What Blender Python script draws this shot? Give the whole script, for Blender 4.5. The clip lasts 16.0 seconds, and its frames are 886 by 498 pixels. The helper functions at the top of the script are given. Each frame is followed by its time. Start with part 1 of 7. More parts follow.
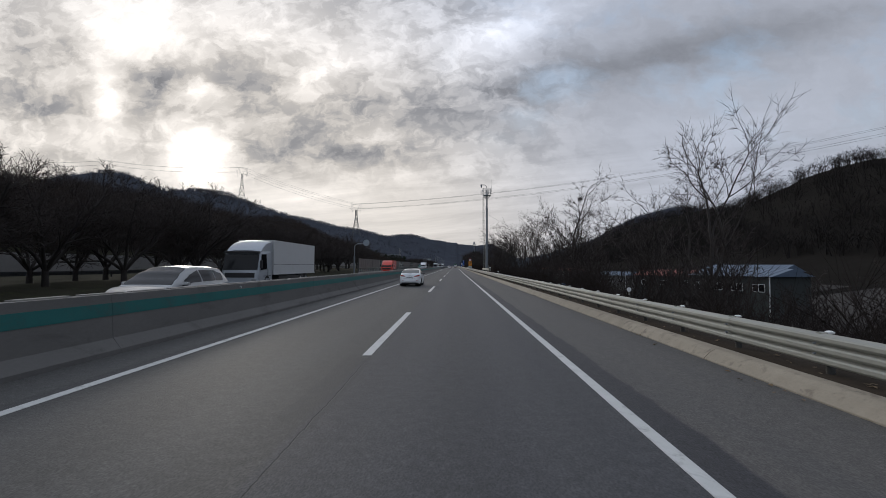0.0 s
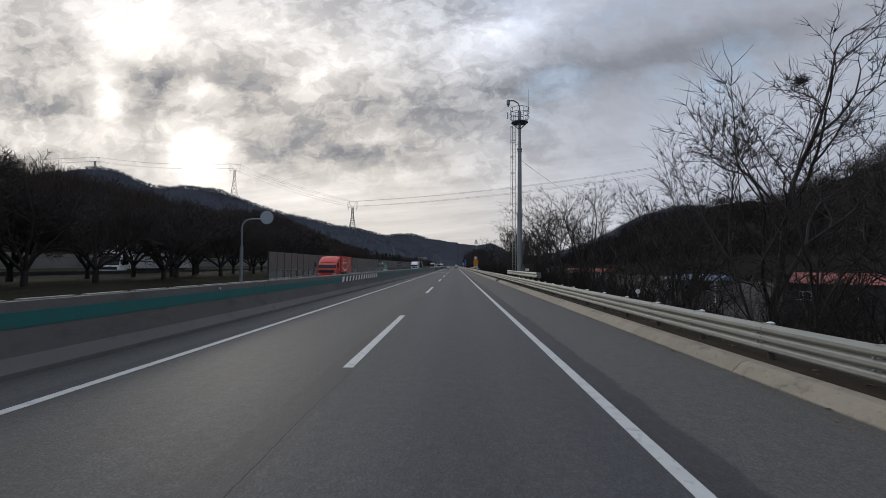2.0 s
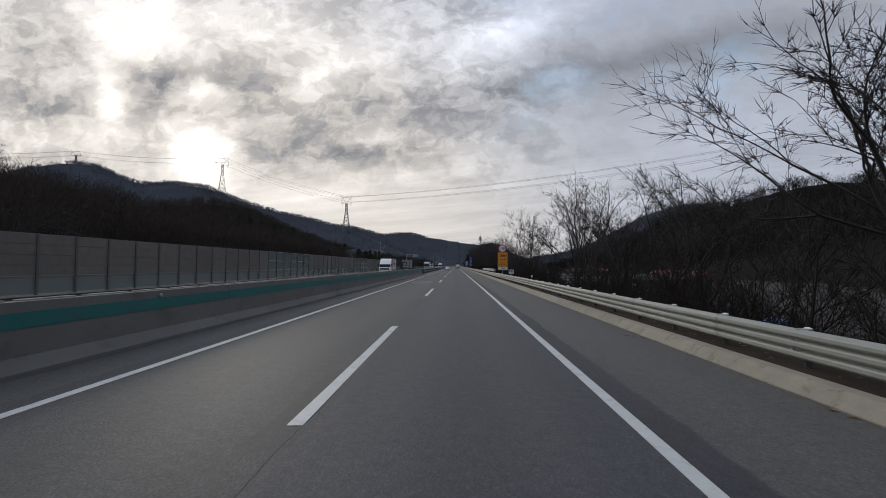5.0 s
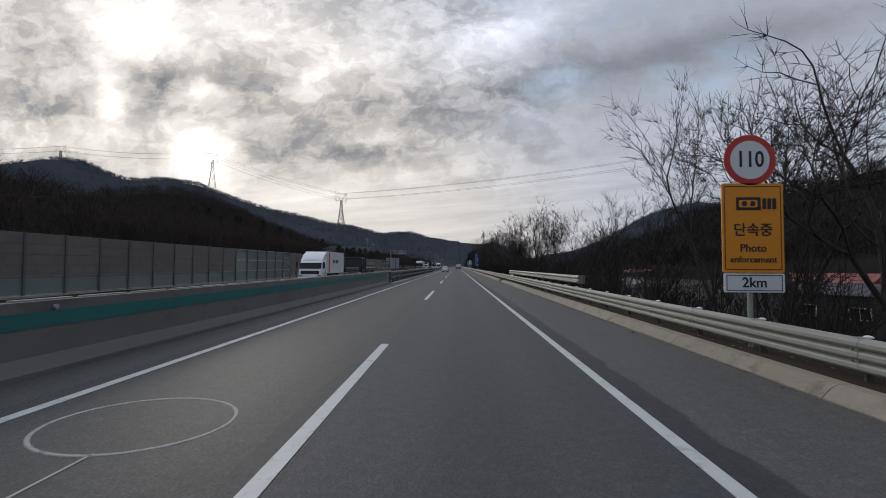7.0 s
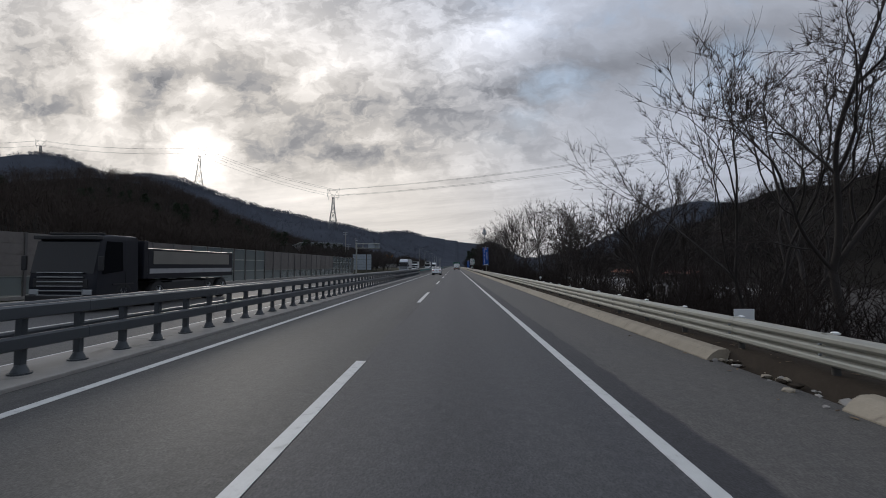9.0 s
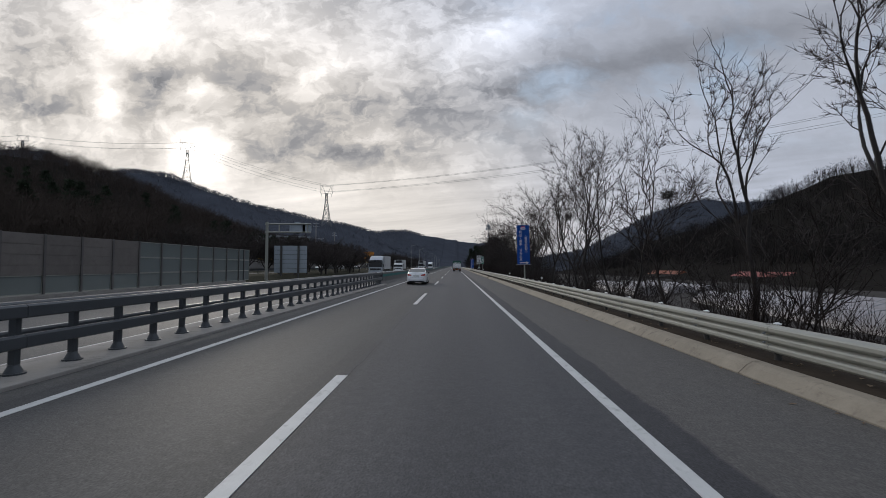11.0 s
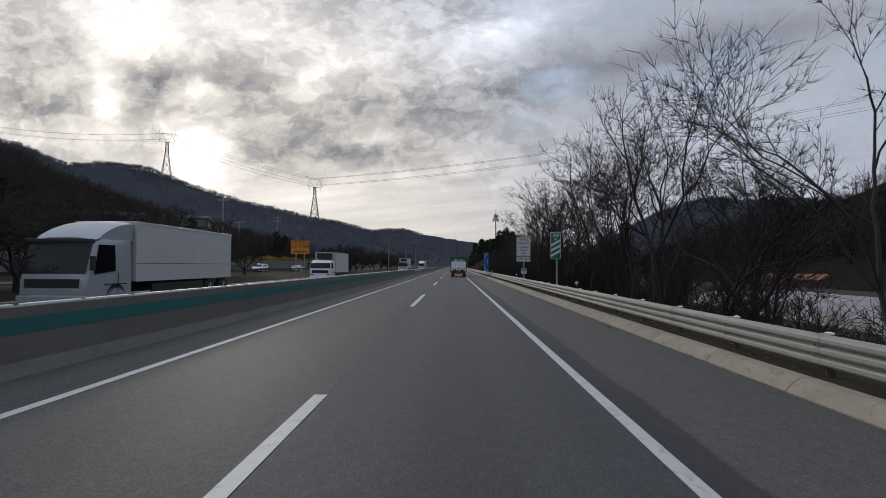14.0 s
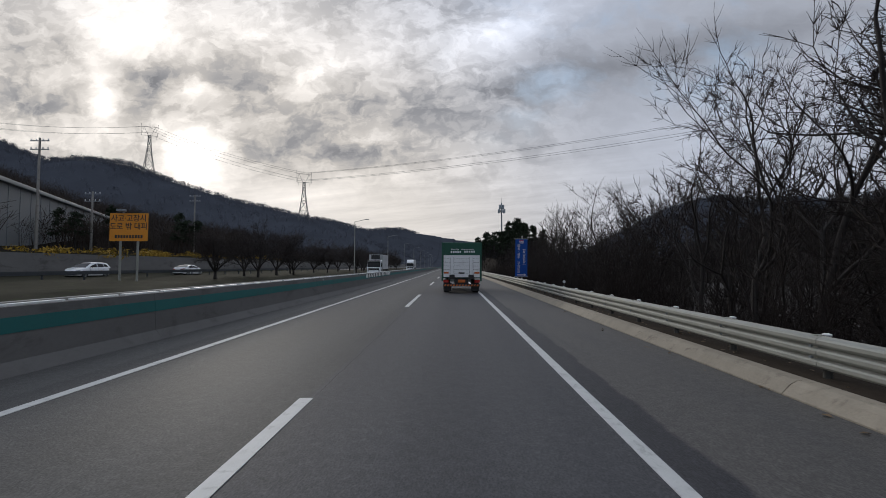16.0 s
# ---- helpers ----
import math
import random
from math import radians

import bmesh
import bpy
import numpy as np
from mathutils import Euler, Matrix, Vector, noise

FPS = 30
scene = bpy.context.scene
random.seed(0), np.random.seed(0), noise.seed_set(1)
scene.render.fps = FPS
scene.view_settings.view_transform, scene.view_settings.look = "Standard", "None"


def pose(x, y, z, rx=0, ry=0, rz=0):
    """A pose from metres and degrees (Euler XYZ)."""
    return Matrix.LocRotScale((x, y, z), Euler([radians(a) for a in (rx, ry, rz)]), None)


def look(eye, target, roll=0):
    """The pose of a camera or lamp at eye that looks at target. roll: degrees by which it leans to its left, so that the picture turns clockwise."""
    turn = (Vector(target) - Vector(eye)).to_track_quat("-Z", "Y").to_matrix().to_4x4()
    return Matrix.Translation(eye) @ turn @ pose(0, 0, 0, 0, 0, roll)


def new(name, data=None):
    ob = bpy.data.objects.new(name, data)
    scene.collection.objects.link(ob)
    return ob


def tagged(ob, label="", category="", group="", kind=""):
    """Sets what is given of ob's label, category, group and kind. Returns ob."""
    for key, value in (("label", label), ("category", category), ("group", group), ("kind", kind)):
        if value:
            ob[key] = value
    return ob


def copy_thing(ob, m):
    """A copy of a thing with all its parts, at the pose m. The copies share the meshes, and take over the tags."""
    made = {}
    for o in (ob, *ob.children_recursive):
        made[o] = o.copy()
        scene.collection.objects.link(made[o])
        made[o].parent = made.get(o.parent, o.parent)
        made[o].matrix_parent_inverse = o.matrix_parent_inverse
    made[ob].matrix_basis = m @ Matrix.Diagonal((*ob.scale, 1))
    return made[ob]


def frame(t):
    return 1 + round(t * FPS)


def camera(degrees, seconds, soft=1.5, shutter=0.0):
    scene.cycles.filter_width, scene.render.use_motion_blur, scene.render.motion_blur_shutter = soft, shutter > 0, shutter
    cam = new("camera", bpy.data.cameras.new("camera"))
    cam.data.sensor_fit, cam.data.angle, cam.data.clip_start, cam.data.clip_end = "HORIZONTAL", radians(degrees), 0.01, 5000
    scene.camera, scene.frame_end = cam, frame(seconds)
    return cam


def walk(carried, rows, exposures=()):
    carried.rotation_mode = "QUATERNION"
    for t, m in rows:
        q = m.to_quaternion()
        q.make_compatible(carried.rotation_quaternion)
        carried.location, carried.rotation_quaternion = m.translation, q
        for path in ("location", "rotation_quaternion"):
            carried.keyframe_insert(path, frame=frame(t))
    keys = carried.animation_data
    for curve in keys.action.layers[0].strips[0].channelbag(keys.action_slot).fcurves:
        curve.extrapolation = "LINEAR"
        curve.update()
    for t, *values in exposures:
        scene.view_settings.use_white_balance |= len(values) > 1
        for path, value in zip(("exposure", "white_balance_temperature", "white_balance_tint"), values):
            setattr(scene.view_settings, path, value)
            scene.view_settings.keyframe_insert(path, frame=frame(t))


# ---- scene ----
# Road runs along +y; the dashed lane line is x = 0, asphalt is z = 0.
cam = camera(90.0, 16.0, soft=0.9, shutter=0.03)
EYE, PITCH, LEAN = 1.68, 2.15, -0.3
PATH = [
    (0, 1.687, -8.28, 1.52), (0.5, 1.715, 1.97, 1.53), (1, 1.743, 12.26, 1.55), (1.5, 1.772, 22.54, 1.56),
    (2, 1.807, 32.72, 1.58), (2.5, 1.853, 42.93, 1.59), (3, 1.870, 53.38, 1.60), (3.5, 1.849, 63.97, 1.62),
    (4, 1.805, 74.33, 1.66), (4.2, 1.788, 78.48, 1.67), (6.3, 1.648, 123.17, 1.78), (6.5, 1.625, 127.44, 1.77),
    (7, 1.567, 138.12, 1.74), (7.5, 1.573, 148.66, 1.69), (8, 1.634, 159.10, 1.63), (8.5, 1.657, 169.49, 1.56),
    (9, 1.680, 179.81, 1.49), (9.2, 1.689, 183.93, 1.47), (11.3, 1.760, 226.96, 1.48), (11.5, 1.757, 231.05, 1.48),
    (12, 1.745, 241.27, 1.47), (12.5, 1.722, 251.46, 1.47), (13, 1.718, 261.61, 1.46), (13.5, 1.737, 271.72, 1.43),
    (14, 1.765, 281.84, 1.39), (14.5, 1.794, 291.96, 1.34), (15, 1.827, 302.04, 1.28), (15.5, 1.854, 312.02, 1.20),
    (16, 1.875, 321.99, 1.12),
]
walk(cam, [(t, pose(x, y, EYE, 90 + PITCH, LEAN, yaw)) for t, x, y, yaw in PATH])

# world: broken cloud over a low sun
SUN_AZ, SUN_EL = 29.0, 13.5
sun_dir = Vector((-math.sin(radians(SUN_AZ)) * math.cos(radians(SUN_EL)), math.cos(radians(SUN_AZ)) * math.cos(radians(SUN_EL)), math.sin(radians(SUN_EL))))
world = bpy.data.worlds.new("sky")
scene.world = world
world.use_nodes = True


class Net:
    """Short hand for node trees."""

    def __init__(self, tree):
        self.tree, self.nodes, self.links = tree, tree.nodes, tree.links

    def node(self, kind, **props):
        n = self.nodes.new(kind)
        for key, value in props.items():
            setattr(n, key, value)
        return n

    def put(self, socket, value):
        if isinstance(value, bpy.types.NodeSocket):
            self.links.new(value, socket)
        elif value is not None:
            socket.default_value = value

    def math(self, op, a, b=None, c=None, clamp=False):
        n = self.node("ShaderNodeMath", operation=op, use_clamp=clamp)
        for i, v in enumerate((a, b, c)):
            self.put(n.inputs[i], v)
        return n.outputs[0]

    def noise(self, vector, scale, detail=6.0, rough=0.55, distort=0.0):
        n = self.node("ShaderNodeTexNoise")
        self.put(n.inputs["Vector"], vector)
        for key, v in (("Scale", scale), ("Detail", detail), ("Roughness", rough), ("Distortion", distort)):
            n.inputs[key].default_value = v
        return n.outputs["Fac"]

    def ramp(self, fac, lo, hi, a=0.0, b=1.0):
        n = self.node("ShaderNodeMapRange", interpolation_type="SMOOTHSTEP")
        for i, v in enumerate((fac, lo, hi, a, b)):
            self.put(n.inputs[i], v)
        return n.outputs[0]

    def mix(self, fac, a, b, kind="MIX"):
        n = self.node("ShaderNodeMix", data_type="RGBA", blend_type=kind)
        self.put(n.inputs[0], fac)
        for i, v in ((6, a), (7, b)):
            self.put(n.inputs[i], (*v, 1) if isinstance(v, tuple) and len(v) == 3 else v)
        return n.outputs[2]

    def combine(self, x, y, z):
        n = self.node("ShaderNodeCombineXYZ")
        for i, v in enumerate((x, y, z)):
            self.put(n.inputs[i], v)
        return n.outputs[0]


def build_sky():
    net = Net(world.node_tree)
    net.nodes.clear()
    way = net.node("ShaderNodeTexCoord").outputs["Generated"]
    sep = net.node("ShaderNodeSeparateXYZ")
    net.put(sep.inputs[0], way)
    dx, dy, dz = sep.outputs
    sky = net.node("ShaderNodeTexSky", sky_type="NISHITA", sun_disc=False, sun_elevation=radians(SUN_EL), sun_rotation=radians(-SUN_AZ))
    add, mul = (lambda a, b: net.math("ADD", a, b)), (lambda a, b: net.math("MULTIPLY", a, b))
    # cloud deck seen in perspective, for the parts overhead and behind
    low = add(net.math("MAXIMUM", dz, 0.0), 0.34)
    deck = net.combine(net.math("DIVIDE", dx, low), net.math("DIVIDE", dy, low), 0.0)
    big = net.noise(deck, 1.3, 4.0, 0.55, 0.4)
    # the sky ahead; cloud edges are frayed by shifting the place that is looked up
    ahead = net.math("MAXIMUM", dy, 0.08)
    u, v = net.math("DIVIDE", dx, ahead), net.math("DIVIDE", dz, ahead)
    front = net.ramp(dy, 0.15, 0.4)

    def fray(z, scale, amount, detail):
        return mul(net.math("SUBTRACT", net.noise(net.combine(u, mul(v, 1.5), z), scale, detail, 0.6), 0.5), amount)

    uw = add(add(u, fray(1.0, 3.5, 0.12, 3.0)), fray(2.0, 13.0, 0.075, 8.0))
    vw = add(add(v, fray(3.0, 3.5, 0.07, 3.0)), fray(4.0, 13.0, 0.055, 8.0))

    def bank(u0, v0, a, b, amp, lean=0.0):
        c, s = math.cos(radians(lean)), math.sin(radians(lean))
        du, dv = net.math("SUBTRACT", uw, u0), net.math("SUBTRACT", vw, v0)
        p = add(mul(du, c / a), mul(dv, s / a))
        q = net.math("SUBTRACT", mul(dv, c / b), mul(du, s / b))
        return mul(net.math("EXPONENT", mul(add(mul(p, p), mul(q, q)), -1.0)), amp)

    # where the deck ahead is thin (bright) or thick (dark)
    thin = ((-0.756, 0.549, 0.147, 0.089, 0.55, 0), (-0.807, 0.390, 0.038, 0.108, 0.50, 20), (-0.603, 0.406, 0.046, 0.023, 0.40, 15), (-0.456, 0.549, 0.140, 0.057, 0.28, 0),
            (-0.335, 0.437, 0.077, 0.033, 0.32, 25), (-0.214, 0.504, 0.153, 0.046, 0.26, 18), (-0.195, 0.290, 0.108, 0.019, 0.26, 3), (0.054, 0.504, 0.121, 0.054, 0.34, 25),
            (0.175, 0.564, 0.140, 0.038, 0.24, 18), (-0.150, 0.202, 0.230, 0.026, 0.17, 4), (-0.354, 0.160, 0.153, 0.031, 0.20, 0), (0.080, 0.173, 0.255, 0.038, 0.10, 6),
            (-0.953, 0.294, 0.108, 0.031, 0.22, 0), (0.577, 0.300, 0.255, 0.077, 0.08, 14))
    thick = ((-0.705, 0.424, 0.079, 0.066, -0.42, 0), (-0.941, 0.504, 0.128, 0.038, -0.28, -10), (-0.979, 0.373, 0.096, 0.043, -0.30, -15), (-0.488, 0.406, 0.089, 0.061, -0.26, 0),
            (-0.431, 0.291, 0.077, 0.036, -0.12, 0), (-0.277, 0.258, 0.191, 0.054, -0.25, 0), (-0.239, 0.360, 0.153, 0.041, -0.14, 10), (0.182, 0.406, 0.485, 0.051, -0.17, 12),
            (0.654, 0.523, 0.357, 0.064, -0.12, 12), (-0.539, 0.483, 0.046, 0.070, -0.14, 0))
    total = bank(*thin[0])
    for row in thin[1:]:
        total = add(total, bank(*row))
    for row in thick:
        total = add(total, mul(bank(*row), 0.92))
    dot = net.math("MAXIMUM", add(add(mul(dx, sun_dir.x), mul(dy, sun_dir.y)), mul(dz, sun_dir.z)), 0.0)
    halo = mul(net.math("POWER", dot, 10.0), 0.12)
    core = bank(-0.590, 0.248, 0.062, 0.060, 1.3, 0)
    # torn puffs to the left of the road, smooth sheets to the right, long streaks low down
    torn = net.ramp(u, -0.05, 0.40, 1.0, 0.12)
    puff = net.math("SUBTRACT", net.ramp(net.noise(net.combine(uw, mul(vw, 1.6), 2.0), 9.0, 12.0, 0.58), 0.44, 0.58), 0.5)
    lace = net.math("SUBTRACT", net.ramp(net.noise(net.combine(uw, mul(vw, 1.4), 6.0), 26.0, 8.0, 0.6), 0.45, 0.59), 0.5)
    rough = mul(add(mul(puff, 0.19), mul(lace, 0.10)), mul(torn, net.ramp(v, 0.10, 0.28)))
    streak = net.math("SUBTRACT", net.noise(net.combine(mul(uw, 2.2), net.math("SUBTRACT", mul(v, 24.0), mul(u, 2.4)), 4.0), 1.6, 6.0, 0.62, 0.3), 0.5)
    rough = add(rough, mul(mul(streak, 0.55), net.ramp(v, 0.34, 0.10, 0.07, 1.0)))
    base = add(net.ramp(u, -0.6, 0.5, 0.60, 0.47), net.ramp(v, 0.26, 0.06, 0.0, 0.10))
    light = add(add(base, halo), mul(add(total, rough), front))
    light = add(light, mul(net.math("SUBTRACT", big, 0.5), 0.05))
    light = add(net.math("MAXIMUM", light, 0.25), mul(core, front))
    # an overcast deck is brightest overhead, and dimmer away from the sun
    light = mul(mul(light, net.ramp(dz, 0.50, 1.0, 1.0, OVERHEAD)), net.ramp(dy, -0.6, 0.3, AWAY, 1.0))
    warm = net.ramp(add(net.math("POWER", dot, 3.0), mul(dz, -0.8)), -0.1, 0.75)
    tint = net.mix(warm, (0.88, 0.95, 1.12), (1.045, 0.985, 0.925))
    tint = net.mix(net.ramp(light, 0.22, 0.60), net.mix(0.6, tint, (0.90, 0.95, 1.09)), tint)
    tint = net.mix(net.math("MAXIMUM", net.ramp(dz, 0.5, 0.8), net.ramp(dy, 0.3, -0.3)), tint, (0.87, 0.96, 1.13))
    cloud = net.mix(1.0, tint, light, "MULTIPLY")
    # a few thin places where blue shows
    gap = mul(net.ramp(net.noise(net.combine(uw, mul(vw, 1.6), 9.0), 4.0, 5.0, 0.55), 0.48, 0.74), mul(net.ramp(u, -0.10, 0.15), net.ramp(v, 0.22, 0.42)))
    blue = net.mix(1.0, sky.outputs[0], (0.22, 0.22, 0.22), "MULTIPLY")
    paint = net.mix(mul(gap, 0.50), cloud, blue)
    back = net.node("ShaderNodeBackground")
    net.put(back.inputs[0], paint)
    back.inputs[1].default_value = SKY
    net.links.new(back.outputs[0], net.node("ShaderNodeOutputWorld").inputs[0])


SKY, OVERHEAD, AWAY = 1.0, 1.5, 0.85
build_sky()
sun = new("sun", bpy.data.lights.new("sun", "SUN"))
sun.data.energy, sun.data.angle, sun.data.color = 0.7, radians(12), (1.0, 0.93, 0.83)
sun.matrix_world = look(sun_dir * 50, (0, 0, 0))


# ---- materials
def surface(name, base, rough=0.8, metal=0.0, var=0.25, scale=2.0, fine=30.0, bump=0.15, each=0.0, dirt=None, coat=0.0, spec=0.5, stretch=(1, 1, 1)):
    """A plain stuff with grain at two sizes; each: how far alike pieces differ; dirt: colour and amount of stains."""
    m = bpy.data.materials.new(name)
    m.use_nodes = True
    net = Net(m.node_tree)
    shader = net.nodes["Principled BSDF"]
    place = net.node("ShaderNodeNewGeometry").outputs["Position"]
    mp = net.node("ShaderNodeMapping")
    net.put(mp.inputs[0], place)
    mp.inputs["Scale"].default_value = stretch
    place = mp.outputs[0]
    a, b = net.noise(place, scale, 5.0, 0.6), net.noise(place, fine, 3.0, 0.6)
    shade = net.math("ADD", net.math("MULTIPLY", net.math("SUBTRACT", a, 0.5), 2 * var), net.math("MULTIPLY", net.math("SUBTRACT", b, 0.5), var))
    if each:
        rnd = net.node("ShaderNodeObjectInfo").outputs["Random"]
        shade = net.math("ADD", shade, net.math("MULTIPLY", net.math("SUBTRACT", rnd, 0.5), 2 * each))
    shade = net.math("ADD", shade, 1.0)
    colour = net.mix(1.0, base, shade, "MULTIPLY")
    if dirt:
        colour = net.mix(net.math("MULTIPLY", net.ramp(net.noise(place, scale * 1.7, 7.0, 0.7, 0.6), 0.52, 0.7), dirt[1]), colour, dirt[0])
    net.put(shader.inputs["Base Color"], colour)
    net.put(shader.inputs["Roughness"], rough if coat else net.math("ADD", rough - 0.08, net.math("MULTIPLY", b, 0.16), clamp=True))
    shader.inputs["Metallic"].default_value = metal
    shader.inputs["Specular IOR Level"].default_value = spec
    shader.inputs["Coat Weight"].default_value = coat
    shader.inputs["Coat Roughness"].default_value = 0.06
    if bump:
        n = net.node("ShaderNodeBump")
        n.inputs["Strength"].default_value, n.inputs["Distance"].default_value = bump, 0.02
        net.put(n.inputs["Height"], b)
        net.put(shader.inputs["Normal"], n.outputs[0])
    return m


def road_material():
    """Old asphalt: a pale passing lane, a darker resurfaced lane, wheel tracks, an open joint and patches."""
    m = bpy.data.materials.new("asphalt")
    m.use_nodes = True
    net = Net(m.node_tree)
    shader = net.nodes["Principled BSDF"]
    place = net.node("ShaderNodeNewGeometry").outputs["Position"]
    sep = net.node("ShaderNodeSeparateXYZ")
    net.put(sep.inputs[0], place)
    x, y, _ = sep.outputs
    long = net.combine(net.math("MULTIPLY", x, 1.0), net.math("MULTIPLY", y, 0.12), 0.0)
    wob = net.math("MULTIPLY", net.math("SUBTRACT", net.noise(net.combine(0.0, y, 0.0), 0.5, 6.0, 0.7), 0.5), 0.16)
    xw = net.math("ADD", x, wob)
    lane = net.ramp(xw, 0.02, 0.12)
    shoulder = net.ramp(net.math("ADD", xw, net.math("MULTIPLY", net.math("SUBTRACT", net.noise(place, 1.1, 4.0), 0.5), 0.25)), 4.10, 4.18)
    colour = net.mix(lane, (0.074, 0.073, 0.072), (0.072, 0.072, 0.079))
    colour = net.mix(net.ramp(xw, 3.7, 3.74), colour, (0.046, 0.045, 0.050))
    colour = net.mix(shoulder, colour, (0.114, 0.106, 0.099))
    colour = net.mix(net.ramp(xw, -3.62, -3.75, 0.0, 1.0), colour, (0.10, 0.098, 0.096))
    # polished wheel tracks, with oil between them
    for centre in (-2.6, -1.0, 1.0, 2.65, -8.2, -6.6, -11.8, -10.2):
        d = net.math("ABSOLUTE", net.math("SUBTRACT", xw, centre))
        colour = net.mix(net.math("MULTIPLY", net.ramp(d, 0.55, 0.1), 0.16), colour, (0.13, 0.128, 0.128))
    oil = net.ramp(net.math("ABSOLUTE", net.math("SUBTRACT", xw, 1.8)), 0.5, 0.1)
    colour = net.mix(net.math("MULTIPLY", oil, 0.22), colour, (0.06, 0.06, 0.063))
    stains = net.ramp(net.noise(long, 0.9, 6.0, 0.65, 0.5), 0.42, 0.72)
    colour = net.mix(net.math("MULTIPLY", stains, 0.42), colour, (0.078, 0.078, 0.081))
    mottle = net.noise(place, 6.5, 5.0, 0.65)
    colour = net.mix(1.0, colour, net.math("ADD", 0.60, net.math("MULTIPLY", mottle, 0.80)), "MULTIPLY")
    grain = net.noise(place, 60.0, 2.0, 0.7)
    stone = net.node("ShaderNodeTexVoronoi")
    net.put(stone.inputs["Vector"], place)
    stone.inputs["Scale"].default_value = 45.0
    grit = net.math("ADD", net.math("MULTIPLY", grain, 0.5), net.math("MULTIPLY", stone.outputs["Distance"], 0.6))
    colour = net.mix(1.0, colour, net.math("ADD", 0.20, net.math("MULTIPLY", grit, 1.02)), "MULTIPLY")
    # dark sealing band laid over the joint here and there
    band = net.math("MULTIPLY", net.ramp(net.math("ABSOLUTE", net.math("SUBTRACT", xw, -0.02)), 0.26, 0.22), net.ramp(net.noise(net.combine(0.0, y, 21.0), 0.11, 3.0), 0.50, 0.56))
    colour = net.mix(net.math("MULTIPLY", band, 0.42), colour, (0.036, 0.036, 0.039))
    # open joint beside the lane line
    jx = net.math("ADD", xw, net.math("MULTIPLY", net.math("SUBTRACT", net.noise(net.combine(0.0, y, 5.0), 3.0, 5.0, 0.7), 0.5), 0.05))
    joint = net.math("MULTIPLY", net.ramp(net.math("ABSOLUTE", net.math("SUBTRACT", jx, 0.15)), 0.011, 0.004), net.ramp(net.noise(net.combine(0.0, y, 9.0), 0.25, 3.0), 0.36, 0.46))
    colour = net.mix(net.math("MULTIPLY", joint, 0.8), colour, (0.02, 0.02, 0.022))
    net.put(shader.inputs["Base Color"], colour)
    net.put(shader.inputs["Roughness"], net.math("SUBTRACT", 0.74, net.math("MULTIPLY", net.ramp(grain, 0.4, 0.8), 0.16)))
    shader.inputs["Specular IOR Level"].default_value = 0.35
    n = net.node("ShaderNodeBump")
    n.inputs["Strength"].default_value, n.inputs["Distance"].default_value = 0.5, 0.008
    net.put(n.inputs["Height"], net.math("SUBTRACT", grit, joint))
    net.put(shader.inputs["Normal"], n.outputs[0])
    return m


def glass(name, tint, rough=0.02, clear=0.0):
    """Pane: dark tinted body with a clean gloss; clear: how much light it lets straight through."""
    m = bpy.data.materials.new(name)
    m.use_nodes = True
    net = Net(m.node_tree)
    shader = net.nodes["Principled BSDF"]
    shader.inputs["Base Color"].default_value = (*tint, 1)
    shader.inputs["Roughness"].default_value = rough
    shader.inputs["IOR"].default_value = 1.5
    if clear:
        clean = net.node("ShaderNodeBsdfTransparent")
        mixer = net.node("ShaderNodeMixShader")
        mixer.inputs[0].default_value = clear
        net.links.new(shader.outputs[0], mixer.inputs[1])
        net.links.new(clean.outputs[0], mixer.inputs[2])
        net.links.new(mixer.outputs[0], net.nodes["Material Output"].inputs[0])
    return m


ASPHALT = road_material()
PAINT = surface("road_paint", (0.52, 0.525, 0.515), 0.6, var=0.16, scale=3, fine=60, dirt=((0.17, 0.17, 0.17), 0.55))
CONCRETE = surface("concrete", (0.30, 0.285, 0.265), 0.9, var=0.25, scale=0.9, fine=25, dirt=((0.13, 0.12, 0.11), 0.6))
KERB = surface("kerb_concrete", (0.30, 0.262, 0.205), 0.92, var=0.28, scale=2.2, fine=28, each=0.08, bump=0.4, dirt=((0.15, 0.125, 0.10), 0.7))
BARRIER = surface("barrier_concrete", (0.135, 0.131, 0.127), 0.9, var=0.25, scale=0.8, fine=22, dirt=((0.08, 0.077, 0.073), 0.7), stretch=(1, 0.5, 1))
TEAL = surface("teal_paint", (0.010, 0.125, 0.120), 0.7, var=0.22, scale=0.9, fine=18, dirt=((0.05, 0.08, 0.078), 0.5))
BLACK = surface("black_paint", (0.02, 0.02, 0.022), 0.6, var=0.2)
WHITE = surface("white_paint", (0.74, 0.75, 0.74), 0.5, var=0.06, dirt=((0.5, 0.49, 0.46), 0.3))
GALV = surface("galvanised_steel", (0.31, 0.315, 0.285), 0.55, 0.35, var=0.14, scale=1.5, fine=20, each=0.05, bump=0.05, dirt=((0.28, 0.26, 0.22), 0.35))
RAILGREY = surface("painted_rail", (0.070, 0.078, 0.088), 0.5, 0.3, var=0.15, scale=1.4, each=0.05, bump=0.05)
STEEL = surface("grey_steel", (0.23, 0.25, 0.27), 0.5, 0.4, var=0.14, scale=1.2, bump=0.05)
PANEL = surface("barrier_panel", (0.155, 0.140, 0.130), 0.75, 0.1, var=0.28, scale=2.2, each=0.09, bump=0.1, dirt=((0.10, 0.085, 0.07), 0.5))
